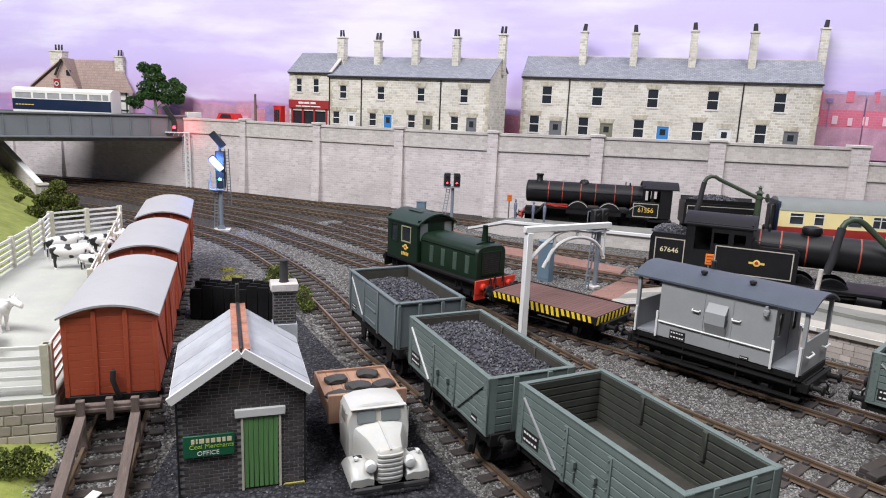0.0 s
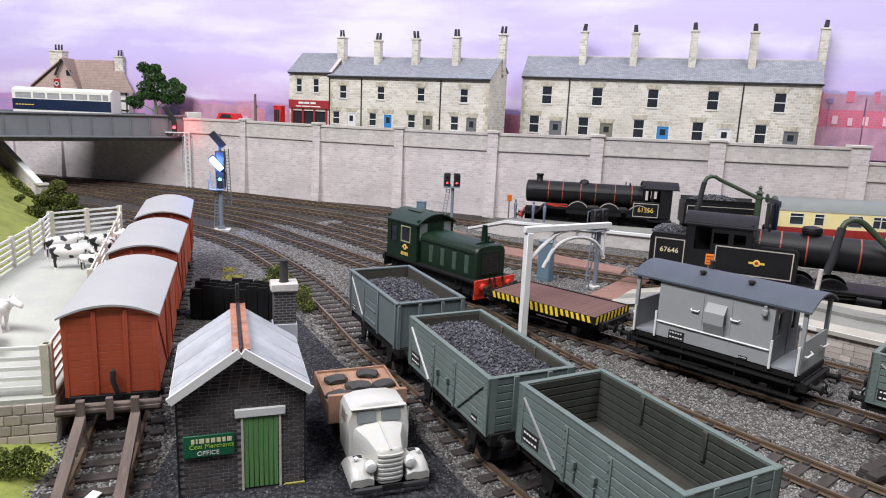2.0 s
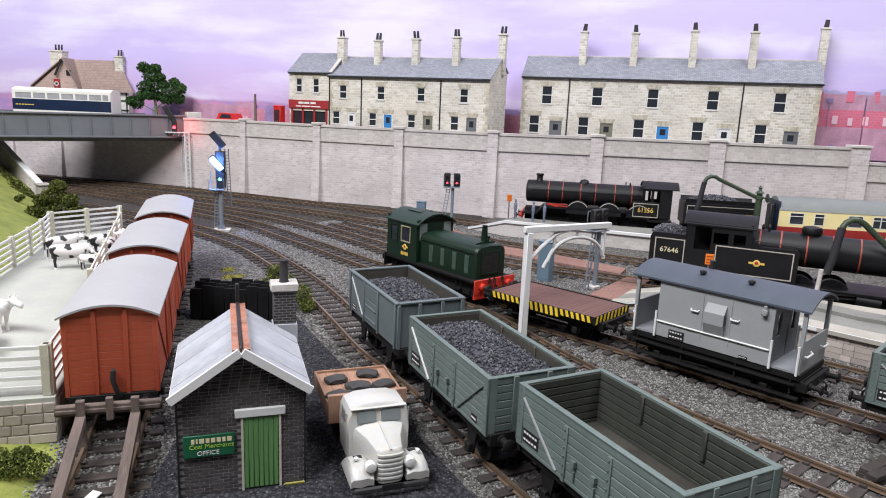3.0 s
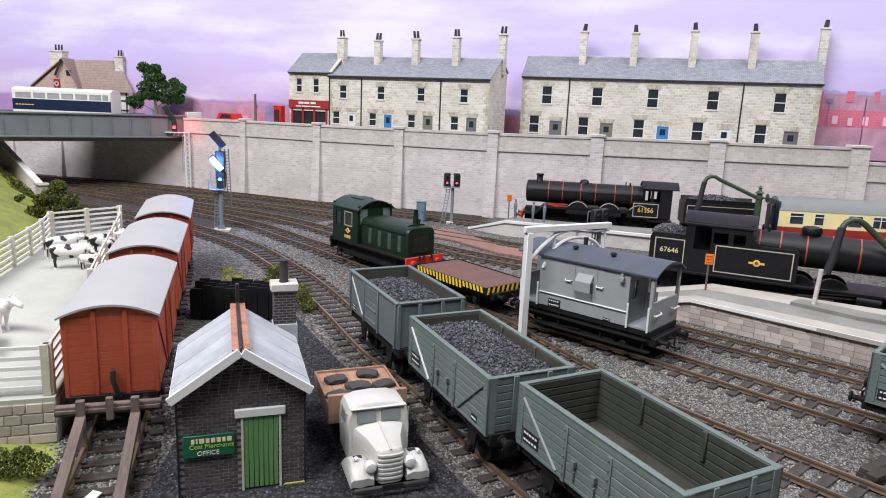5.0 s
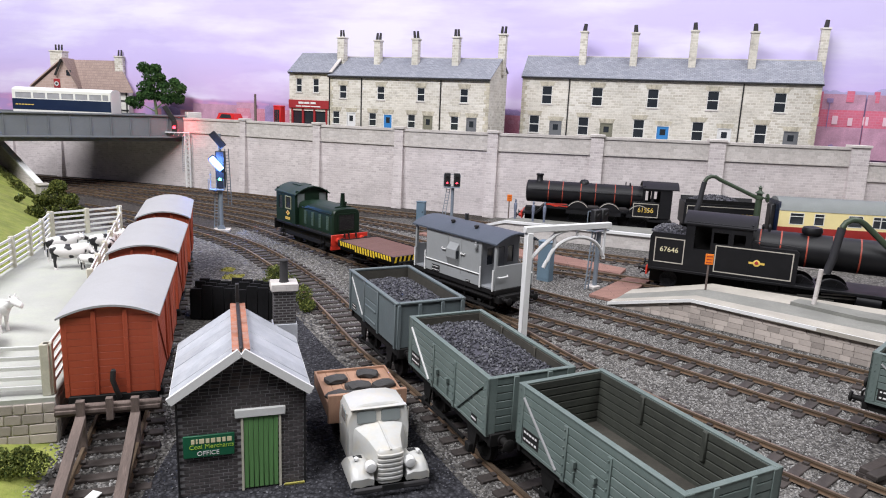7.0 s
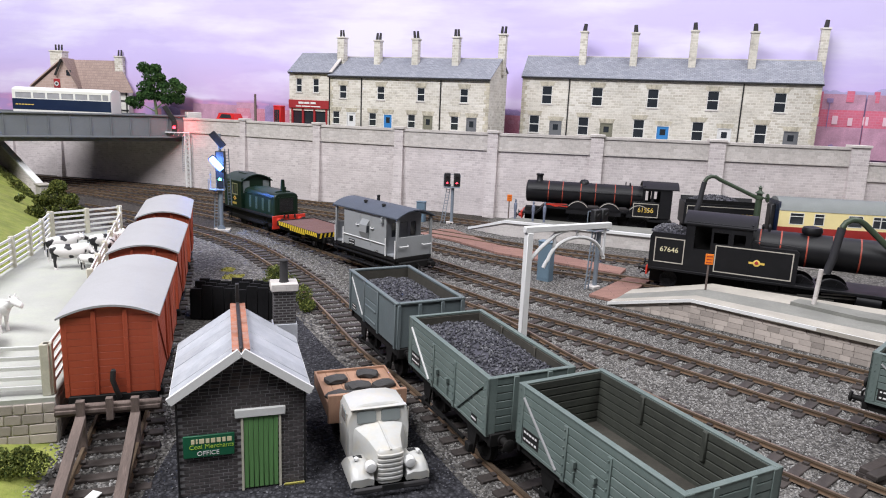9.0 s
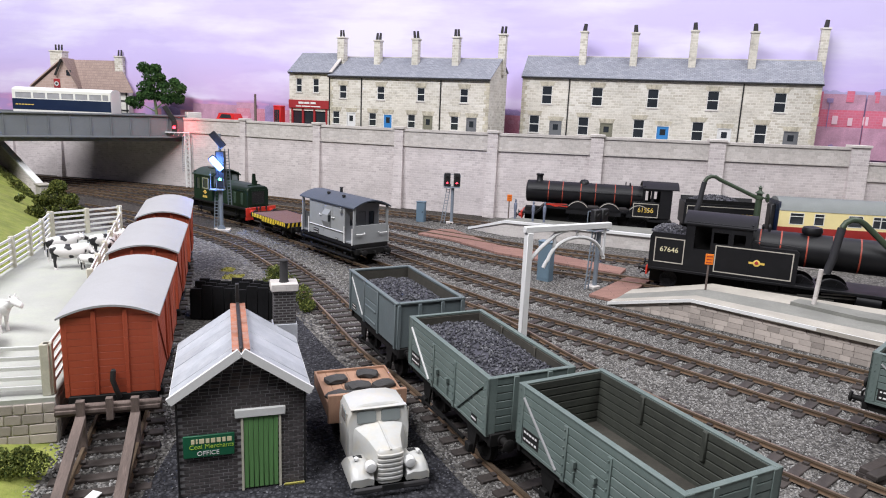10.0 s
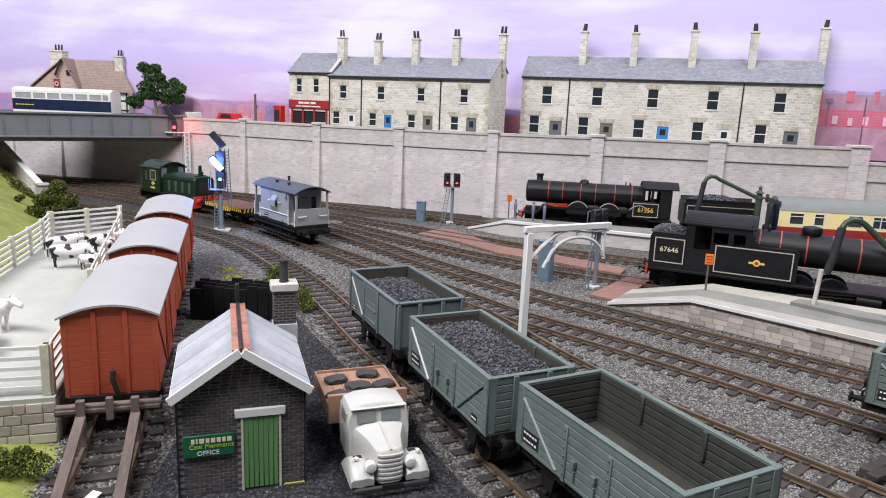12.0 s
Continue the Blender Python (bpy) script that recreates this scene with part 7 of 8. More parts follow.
box(bm, -0.7, 0.7, 47, 49, 40, 57, 0.2)
part("ridge_gap", bm, M_BLACK, hut)
for k in range(7):
    bm = bmesh.new()
    box(bm, 0.3 + k * 1.55, 1.7 + k * 1.55, -0.25, 0.4, 0.6, 25.4, 0.12)
    part("door_board", bm, M_DOORGREEN, hut)
for x in (-0.55, 11.25):
    bm = bmesh.new()
    box(bm, x, x + 0.75, -0.5, 0.4, 0, 25.5)
    part("door_post", bm, M_OFFWHITE, hut)
bm = bmesh.new()
box(bm, -2.4, 13.4, -0.9, 0.4, 25.6, 28.4, 0.2)
part("lintel", bm, M_WHITE, hut, "white stone door lintel")
bm = bmesh.new()
box(bm, -18, -2.6, -0.85, -0.1, 13.6, 21.0, 0.15)
sign = part("sign_board", bm, M_SIGN, hut, "green painted sign with pale lettering")
x = -15.6
for q in (1.0, 0.5, 1.5, 1.1, 1.3, 1.2, 1.0, 1.4):
    bm = bmesh.new()
    box(bm, x, x + q, -0.98, -0.84, 18.4, 19.9)
    part("letter_bar", bm, M_NUM, sign)
    x += q + 0.45
M_LIME = mat("lime_lettering", (0.36, 0.55, 0.06), 0.5, var=0.1)
lettering("script_lettering", "Coal Merchants", 1.5, M_LIME, sign, on_end(-9.5, -0.9, 17.2))
lettering("office_lettering", "OFFICE", 1.5, M_WHITE, sign, on_end(-10.6, -0.9, 14.9))
for x in (-19.9, 19.3):
    bm = bmesh.new()
    box(bm, x, x + 0.6, -0.5, 0.3, 0, 34)
    part("corner_strip", bm, M_BLACK, hut)
bm = bmesh.new()
box(bm, 13.3, 22.8, 53.5, 61.5, 0, 38, 0.2)
part("chimney_breast", bm, M_HUTROOF, hut, "pale rendered chimney breast")
bm = bmesh.new()
box(bm, 13.7, 22.3, 53.9, 61.1, 38, 51.5, 0.2)
st = part("chimney", bm, M_SIDEBRICK, hut)
bm = bmesh.new()
box(bm, 12.7, 23.3, 52.9, 62.1, 51.5, 54.5, 0.3)
part("chimney_cap", bm, M_WALLTRIM, st)
bm = bmesh.new()
lathe(bm, (18, 57.5, 54.5), [(2.0, 0), (1.7, 1), (1.6, 8.4), (1.9, 8.7), (1.5, 9.2)], 12)
part("chimney_pot", bm, M_POT, st)
bm = bmesh.new()
box(bm, 12.8, 19.5, -1.0, -0.4, 0, 0.9, 0.2)
single("moss_strip", bm, M_MOSS, at(-61.7, 199.3, 0, 0, 0, 18.3), "yellow moss along the office wall", "moss")

# ---- coal bunker ----
bunker = thing("coal_bunker", at(-121, 372, 0, 0, 0, 4), "black timber coal staithe with ragged tops", "bunker")
for k in range(3):
    for q in range(7):
        bm = bmesh.new()
        box(bm, -22 + q * 6.3, -16 + q * 6.3, k * 9, k * 9 + 1.6, 0, 18 + (q * 7 + k * 3) % 4 * 0.7, 0.2)
        part("board", bm, M_TARRED, bunker)
for x in (-22.5, 0, 22):
    bm = bmesh.new()
    box(bm, x, x + 1.5, 0, 20, 0, 17, 0.2)
    part("divider", bm, M_TARRED, bunker)

# ---- lorry ----
lorry = thing("lorry", at(-13.3, 199.5, 0, 0, 0, 19.9), "old white flatbed lorry carrying sacks of coal", "lorry")
bm = bmesh.new()
rings(bm, [[(sx * hw, y, z) for sx, z in ((-1, 4), (-1.0, top - 3.4), (-0.9, top - 1.4), (-0.55, top - 0.35), (0, top), (0.55, top - 0.35), (0.9, top - 1.4), (1.0, top - 3.4), (1, 4))] for y, hw, top in ((2.9, 3.9, 14.2), (3.6, 4.5, 15.0), (5, 4.9, 15.4), (12, 6.4, 16.1), (19.4, 9.6, 17.0))])
part("bonnet", bm, M_LORRY, lorry)
bm = bmesh.new()
sec = [(-10.8, 4), (-11.2, 14), (-10.9, 19.5), (-9.8, 22.0), (-6, 23.3), (0, 23.7), (6, 23.3), (9.8, 22.0), (10.9, 19.5), (11.2, 14), (10.8, 4)]
rings(bm, [[(x * k, y + (0 if z < 15 else (z - 15) * sl), 4 + (z - 4) * q) for x, z in sec] for y, k, q, sl in ((18.6, 0.95, 0.93, 0.2), (20.0, 1, 0.985, 0.15), (24, 1, 1, 0), (33, 1, 0.99, 0), (34.2, 0.96, 0.96, 0))])
cab = part("cab", bm, M_LORRY, lorry)
for x0, x1 in ((-7.7, -0.9), (0.9, 7.7)):
    bm = bmesh.new()
    rings(bm, [[(x0 + a, 18.8 + (z - 15) * 0.2 - 0.35, z), (x1 - a, 18.8 + (z - 15) * 0.2 - 0.35, z), (x1 - a, 18.8 + (z - 15) * 0.2 + 0.2, z), (x0 + a, 18.8 + (z - 15) * 0.2 + 0.2, z)] for a, z in ((0.5, 17.1), (0, 17.5), (0.1, 20.7), (0.7, 21.1))])
    part("windscreen", bm, M_CABGLASS, cab, "dusty grey windscreen pane")
for s in (-1, 1):
    bm = bmesh.new()
    box(bm, s * 10.7, s * 11.15, 22.5, 29.5, 15.8, 20.2, 0.2)
    part("side_window", bm, M_CABGLASS, cab)
    bm = bmesh.new()
    prof = [(1.2, 3.6), (1.0, 6.5), (3.2, 9.2), (7.5, 10.3), (12, 9.4), (16.5, 6.5), (20, 3.4), (17, 3.2), (13, 3.0), (2.4, 3.0)]
    rings(bm, [[(s * x, y * ky + (0.8 if ky < 1 else 0), 3 + (z - 3) * kz) for y, z in prof] for x, ky, kz in ((5.6, 0.96, 0.72), (7.6, 0.99, 0.95), (10, 1.0, 1.0), (12.4, 0.97, 0.92), (13.2, 0.9, 0.7))])
    part("mudguard", bm, M_LORRY, lorry)
    for y0, y1 in ((20.6, 21.0), (31.2, 31.6)):
        bm = bmesh.new()
        box(bm, s * 10.9, s * 11.2, y0, y1, 5, 20.5)
        part("door_seam", bm, M_LINE, cab)
    bm = bmesh.new()
    box(bm, s * 11.0, s * 11.5, 29.0, 30.6, 12.6, 13.3, 0.1)
    part("door_handle", bm, M_LINE, cab)
    bm = bmesh.new()
    lathe(bm, (s * 6.6, 3.2, 9.6), [(0.3, -1.6), (1.6, -1.4), (2.0, -0.4), (1.7, 1.4), (0.4, 3.0)], 14, "y")
    part("headlamp", bm, M_WHITE, lorry)
    bm = bmesh.new()
    ball(bm, (s * 10.6, 7, 10.9), 0.9, 1)
    part("side_lamp", bm, M_WHITE, lorry)
    for y, r in ((9.5, 5), (50, 5.6)):
        bm = bmesh.new()
        lathe(bm, (s * 9.4, y, r), [(r - 1.2, -s * 1.6), (r, -s * 1.3), (r, s * 1.3), (r - 1.4, s * 1.6), (r - 2, s * 1.0), (0.1, s * 0.8)], 18, "x")
        part("wheel", bm, M_TYRE, lorry)
def nose_plan(w, y):
    return [(-w, 4.4), (-w * 0.98, y + 1.1), (-w * 0.7, y + 0.3), (0, y), (w * 0.7, y + 0.3), (w * 0.98, y + 1.1), (w, 4.4)]


bm = bmesh.new()
rings(bm, [[(x, y, z) for x, y in nose_plan(w, y0)] for w, y0, z in ((4.0, 2.0, 3.4), (4.3, 1.9, 8), (4.4, 2.1, 12.5), (4.2, 2.4, 14.0), (3.4, 3.0, 14.8))])
part("radiator_shell", bm, M_LORRY, lorry)
for k in range(6):
    bm = bmesh.new()
    rings(bm, [[(x, y, 4.4 + k * 1.6 + dz) for x, y in nose_plan(4.45, 1.95 - g)] for dz, g in ((0, 0), (0.2, 0.2), (0.9, 0.2), (1.1, 0))])
    part("grille_bar", bm, M_LORRY, lorry)
bm = bmesh.new()
bar(bm, (0, 2.6, 15.0), (0, 5, 15.5), 0.45)
bar(bm, (0, 5, 15.5), (0, 19.2, 17.1), 0.45)
part("bonnet_hinge", bm, M_LORRY, lorry)
bm = bmesh.new()
box(bm, -10.0, 10.0, 19.2, 21.2, 21.9, 22.3, 0.15)
part("windscreen_visor", bm, M_LORRY, lorry)
bm = bmesh.new()
box(bm, -12.6, 12.6, -0.6, 0.8, 2.2, 4.0, 0.4)
part("bumper", bm, M_POT, lorry)
bm = bmesh.new()
box(bm, -3.6, 3.6, -0.9, -0.6, 2.6, 4.6)
part("blank_plate", bm, M_BLACK, lorry)
bm = bmesh.new()
box(bm, -6, 6, 18, 66, 3.5, 15.3)
part("chassis", bm, M_BLACK, lorry)
for k in range(7):
    bm = bmesh.new()
    box(bm, -14.5 + k * 4.15, -10.45 + k * 4.15, 37, 67, 15.4, 16.8, 0.1)
    part("bed_board", bm, M_TIMBER, lorry)
bm = bmesh.new()
box(bm, -14.8, 14.8, 35.2, 36.8, 10, 21, 0.2)
part("headboard", bm, M_TIMBER, lorry)
for s in (-1, 1):
    bm = bmesh.new()
    box(bm, s * 14.0, s * 14.8, 37, 67, 12, 17.8, 0.15)
    part("side_board", bm, M_TIMBER, lorry)
bm = bmesh.new()
box(bm, -14.8, 14.8, 67.05, 67.8, 12, 17.8, 0.15)
part("tailboard", bm, M_TIMBER, lorry)
for k, (x, y, a) in enumerate(((-8, 57, 10), (5.5, 60, -15), (-1.5, 49, 5), (-1, 45, 0), (9, 48, 20), (-10.5, 42, 35), (-4, 41, -5))):
    bm = bmesh.new()
    vs = ball(bm, (0, 0, 0), 1, 2, (5.0, 3.4, 1.5))
    for v in vs:
        v.co.x = math.copysign(min(abs(v.co.x) * 1.15, 4.4), v.co.x)
        v.co.y = math.copysign(min(abs(v.co.y) * 1.15, 2.9), v.co.y)
        v.co *= 1 + 0.12 * noise.noise(v.co * 0.6 + Vector((k * 5, 0, 0)))
    single("coal_sack", bm, M_SACK, at(-13.3, 199.5, 0, 0, 0, 19.9) @ at(x, y, 18.0 + (1.6 if k in (3,) else 0), 0, 0, a), "dark lumpy sack of coal on the lorry bed", "sack", "coal sacks")

# ---- buffer stop ----
stop = thing("buffer_stop", at(-116.2, 222, 0, 0, 0, 17), "weathered timber and rail buffer stop", "buffer stop")
bm = bmesh.new()
box(bm, -17.5, 17.5, 0, 2.6, 13.4, 17.2, 0.4)
part("cross_beam", bm, M_STOPWOOD, stop)
bm = bmesh.new()
box(bm, -17, 17, -0.9, 0, 14.6, 16, 0.2)
part("beam_plank", bm, M_STOPWOOD, stop)
for s in (-1, 1):
    bm = bmesh.new()
    bar(bm, (s * 8.8, -42, 3.0), (s * 8.8, -1.2, 13.2), 3.2, 2.2)
    part("raking_strut", bm, M_STOPWOOD, stop)
    bm = bmesh.new()
    bar(bm, (s * 8.8, -0.9, 0), (s * 8.8, -0.9, 19.5), 2.6, 2.4)
    part("post", bm, M_STOPWOOD, stop)
bm = bmesh.new()
bar(bm, (0.5, -0.9, 12), (0.5, -0.9, 20), 2.2)
part("lamp_bracket", bm, M_STOPWOOD, stop)
bm = bmesh.new()
box(bm, -1.6, 1.6, -3.2, 3.2, 0.3, 0.7)
single("white_scrap", bm, M_WHITE, at(-107, 190, 0.3, 4, 6, -10), "torn white scrap between the rails", "scrap")
scrap = thing("sleeper_stack", at(161, 224, -0.4, 0, 0, 20), "small pile of dark old sleepers", "sleepers")
for k in range(4):
    bm = bmesh.new()
    box(bm, -8, 8, -2, 2, 0, 2.2, 0.3)
    part("old_sleeper", bm, M_SLEEPER, scrap, m=at(k % 2 * 1.5, (k % 2) * 4.4 - 2, k // 2 * 2.2, 0, 0, 4 * k))

# ---- cattle dock, fences and cattle ----
DOCK = [(-137.5, 226), (-148, 258), (-152, 272), (-178, 330), (-206, 402), (-245, 505), (-262, 545), (-299, 500), (-280, 451), (-258, 371), (-238, 300), (-215, 235), (-205, 205)]
dock = thing("cattle_dock", Matrix(), "concrete cattle dock with stone block face", "dock")
tagged(dock, kind="structure")
bm = bmesh.new()
prism(bm, DOCK, "z", -0.7, 15.4)
part("core", bm, M_BLOCKJOINT, dock)
bm = bmesh.new()
prism(bm, DOCK, "z", 15.42, 17)
part("deck", bm, M_CONCRETE, dock, "pale dusty concrete deck")
rng = random.Random(9)
for a, b in ((DOCK[-1], DOCK[0]), (DOCK[0], DOCK[1])):
    a, b = Vector((*a, 0)), Vector((*b, 0))
    d = b - a
    h = math.degrees(math.atan2(d.y, d.x))
    for row in range(4):
        s = d.length
        while s > 4:
            w = rng.choice((4, 5.5, 7, 9))
            w = min(w, s)
            bm = bmesh.new()
            box(bm, -w / 2 + 0.25, w / 2 - 0.25, -0.5, 0.6, 0.2, 3.75, 0.2)
            q = a + d * ((s - w / 2) / d.length)
            part("stone_block", bm, M_BLOCK, dock, m=at(q.x, q.y, row * 3.95 - 0.5, 0, 0, h))
            s -= w


def fence(pts, label, gap=33, high=19.5, z=17):
    f = thing("cattle_fence", Matrix(), label, "fence", "dock fences")
    line = spline(pts, 1.0)
    n = max(1, round(len(line) / gap))
    idx = [round(k * (len(line) - 1) / n) for k in range(n + 1)]
    for i in idx:
        x, y, h = line[i]
        bm = bmesh.new()
        box(bm, -1.5, 1.5, -1.5, 1.5, 0, high, 0.25)
        part("post", bm, M_OFFWHITE, f, m=at(x, y, z, 0, 0, h))
    for i, j in zip(idx, idx[1:]):
        a, b = line[i], line[j]
        for k in range(5):
            bm = bmesh.new()
            zz = z + 3 + k * (high - 4.5) / 4
            bar(bm, (a[0], a[1], zz), (b[0], b[1], zz), 0.8, 1.35)
            part("rail", bm, M_WHITE, f)


fence([(-140.5, 229), (-152, 264), (-158, 278)], "white post and rail cattle fence by the vans", 26)
fence([(-181, 336), (-209, 408), (-247, 506)], "white post and rail cattle fence by the vans", 36)
fence([(-141, 228), (-170, 220), (-203, 209)], "white post and rail fence on the dock edge", 32)
fence([(-249, 510), (-263, 540)], "white post and rail fence across the dock end", 34)
fence([(-264, 541), (-296, 499)], "white post and rail fence across the dock end", 34)
fence([(-296, 498), (-278, 450), (-257, 372), (-240, 312)], "white post and rail fence along the bank", 33)


def cow(m, label, hide, pose_down=0.0, size=0.82):
    """A small model cow in one plain mesh."""
    bm = bmesh.new()
    loops = []
    for y, rx, rz, z in ((-14, 1.2, 2.0, 15), (-12.5, 3.4, 4.2, 14.4), (-7, 4.4, 5.2, 13.6), (0, 4.6, 5.6, 13.0), (6, 4.3, 5.2, 13.6), (10, 3.2, 4.6, 14.4), (12.5, 2.0, 3.2, 15.4)):
        loops.append([(rx * math.cos(a), y, z - 0 + rz * math.sin(a)) for a in [2 * math.pi * k / 12 for k in range(12)]])
    rings(bm, loops)
    hz = 18 - pose_down
    cyl(bm, (0, 10.5, 15.5), (0, 15.5, hz), 2.6, 2.0, 10)
    rings(bm, [[(r * math.cos(a), y, hz + dz + r * 1.1 * math.sin(a)) for a in [2 * math.pi * k / 10 for k in range(10)]] for y, r, dz in ((13.8, 1.4, 1.2), (15, 2.3, 0.8), (18, 1.9, -0.6), (20.5, 1.5, -1.8), (21, 0.8, -1.9))])
    for s in (-1, 1):
        bar(bm, (s * 1.6, 14.6, hz + 1.4), (s * 4.0, 14.2, hz + 1.0), 1.3, 0.6)
        bar(bm, (s * 1.0, 15, hz + 2.4), (s * 2.2, 15.4, hz + 4.2), 0.5)
        for y in (-10.5, 8):
            cyl(bm, (s * 2.6, y, 11), (s * 2.5, y - 0.5, 5), 1.6, 0.9, 8)
            cyl(bm, (s * 2.5, y - 0.5, 5), (s * 2.5, y, 0), 0.85, 1.0, 8)
    tube(bm, [(0, -13.8, 17), (0, -15.2, 15), (0, -15.2, 8), (0.3, -15, 5)], 0.5, 6)
    bmesh.ops.scale(bm, vec=(size, size, size), verts=bm.verts[:])
    single("cow", bm, hide, m, label, "cow", "cattle")


cow(at(-250, 434, 17, 0, 0, -30), "black and white cow standing on the dock", M_COWHIDE, 3)
cow(at(-232, 410, 17, 0, 0, -62), "black and white cow with its side turned", M_COWHIDE, 7)
cow(at(-228, 447, 17, 0, 0, -35), "black and white cow behind the others", M_COWHIDE)
cow(at(-218, 431, 17, 0, 0, 15), "mostly black cow beside the fence", M_COWHIDE)
cow(at(-219, 409, 17, 0, 0, -80), "small black and white calf by the fence", M_COWHIDE, 6, 0.5)
cow(at(-193, 268, 17, 0, 0, -150), "white cow near the fence corner", M_WHITEHIDE, 2)
cow(at(-204, 292, 17, 0, 0, -100), "white cow with its head raised", M_WHITEHIDE)


# ---- signals ----
def ladder(parent, a, b, w=3.2, step=3.0):
    a, b = Vector(a), Vector(b)
    for s in (-1, 1):
        bm = bmesh.new()
        bar(bm, a + Vector((s * w / 2, 0, 0)), b + Vector((s * w / 2, 0, 0)), 0.75)
        part("ladder_side", bm, M_SIGNALGREY, parent)
    bm = bmesh.new()
    n = int((b - a).length / step)
    for k in range(1, n):
        p = a + (b - a) * (k / n)
        bar(bm, p - Vector((w / 2, 0, 0)), p + Vector((w / 2, 0, 0)), 0.55)
    tagged(part("ladder_rungs", bm, M_SIGNALGREY, parent), kind="stuff")


def lens(parent, x, z, r, material, label, y=-2.6):
    bm = bmesh.new()
    cyl(bm, (x, y, z), (x, y + 0.5, z), r, seg=14)
    part("lens", bm, material, parent, label)
    bm = bmesh.new()
    tube(bm, [(x + (r + 0.3) * math.cos(a), y - 0.9, z + (r + 0.3) * math.sin(a)) for a in [math.pi * k / 8 for k in range(9)]], 0.4, 5)
    part("hood", bm, M_BLACK, parent)


def feather(parent, x, z, ang, ln, w, lit):
    """A route indicator arm: a slanting black box with five lights."""
    m = at(x, -1.5, z, 0, -ang, 0)
    bm = bmesh.new()
    box(bm, -w / 2, w / 2, -1.5, 1.5, 0, ln, 0.6)
    arm = part("route_indicator", bm, M_BLACK, parent, "black slanting route indicator", m=m)
    if lit:
        bm = bmesh.new()
        box(bm, -w / 2 + 0.6, w / 2 - 0.6, -2.3, -1.6, 1, ln - 1, 0.5)
        part("lit_row", bm, M_LAMPBLUE, arm, "glowing blue-white row of lights")


sig = thing("colour_light_signal", at(-214.5, 641, 0, 0, 0, 8), "grey colour-light signal with lit route indicator", "signal", "signals")
bm = bmesh.new()
box(bm, -8, 8, -5, 7, -0.7, 1.2, 0.3)
part("base", bm, M_WALLTRIM, sig)
bm = bmesh.new()
prism(bm, [(-3.5, 1.2), (3.5, 1.2), (1.8, 5), (-1.8, 5)], "y", -2.5, 2.5)
part("foot", bm, M_SIGNALGREY, sig)
bm = bmesh.new()
cyl(bm, (0, 0, 4), (0, 0, 46), 1.9, seg=12)
part("post", bm, M_SIGNALGREY, sig)
bm = bmesh.new()
box(bm, -10, 4, -5, 5, 39, 40, 0.2)
platform_part = part("platform", bm, M_SIGNALGREY, sig)
for x in (-10, -3, 4):
    bm = bmesh.new()
    bar(bm, (x, 4.6, 40), (x, 4.6, 56), 0.6)
    bar(bm, (x, -4.6, 40), (x, -4.6, 50), 0.5)
    part("guard_post", bm, M_SIGNALGREY, sig)
bm = bmesh.new()
box(bm, -4, 4.4, -2.4, 2.4, 41, 76, 0.6)
part("signal_head", bm, M_BLACK, sig)
lens(sig, 0.2, 49.5, 1.5, M_LAMPGREEN, "small lit green aspect")
lens(sig, 0.2, 57, 1.7, M_BLACK, "unlit aspect")
feather(sig, 3.0, 58, 42, 17, 6.5, True)
feather(sig, 4.0, 80, 40, 17, 6.5, False)
bm = bmesh.new()
cyl(bm, (0, 0, 60), (0, 0, 92), 1.4, seg=10)
part("upper_post", bm, M_SIGNALGREY, sig)
ladder(sig, (-6, 4, 0), (-4, 3, 40))
ladder(sig, (7.5, 5, 24), (5.6, 4, 78))


def twin_signal(m, label, h, w):
    t = thing("colour_light_signal", m, label, "signal", "signals")
    bm = bmesh.new()
    box(bm, -4, 4, -4, 4, -0.7, 1.4, 0.3)
    part("base", bm, M_WALLTRIM, t)
    bm = bmesh.new()
    cyl(bm, (2, 0, 1), (2, 0, h), 1.7, seg=12)
    part("post", bm, M_SIGNALGREY, t)
    bm = bmesh.new()
    box(bm, -w, w + 2, -4, 5, h - 1, h, 0.2)
    part("platform", bm, M_SIGNALGREY, t)
    for x in (-w * 0.55, w * 0.75):
        bm = bmesh.new()
        box(bm, x - 3.4, x + 3.4, -2.2, 2.2, h + 0.5, h + 15, 0.6)
        hd = part("signal_head", bm, M_BLACK, t)
        lens(hd, x, h + 4.4, 1.0, M_LAMPRED, "lit red aspect")
        lens(hd, x, h + 10.4, 1.5, M_BLACK, "unlit aspect")
    for x in (-w, w + 2):
        bm = bmesh.new()
        bar(bm, (x, 4.5, h), (x, 4.5, h + 13), 0.6)
        part("guard_post", bm, M_SIGNALGREY, t)
    bm = bmesh.new()
    bar(bm, (-w, 4.5, h + 13), (w + 2, 4.5, h + 13), 0.6)
    part("guard_rail", bm, M_SIGNALGREY, t)
    ladder(t, (-8, -1, 0), (-2, 1, h + 3), 3.6)


twin_signal(at(6, 739, 0, 0, 0, 2), "grey two-headed signal showing two red lights", 40, 8)
twin_signal(at(111, 481, 0, 0, 0, 38), "grey two-headed signal seen edge-on beside the crossing", 43, 6.5)

bsig = thing("bracket_signal", at(-362, 948, 0, 0, 0, 10), "white lattice bracket signal under the bridge", "signal", "signals")
for x in (-3, 3):
    for y in (-3, 3):
        bm = bmesh.new()
        bar(bm, (x, y, -0.7), (x, y, 76), 0.9)
        part("lattice_leg", bm, M_WHITE, bsig)
bm = bmesh.new()
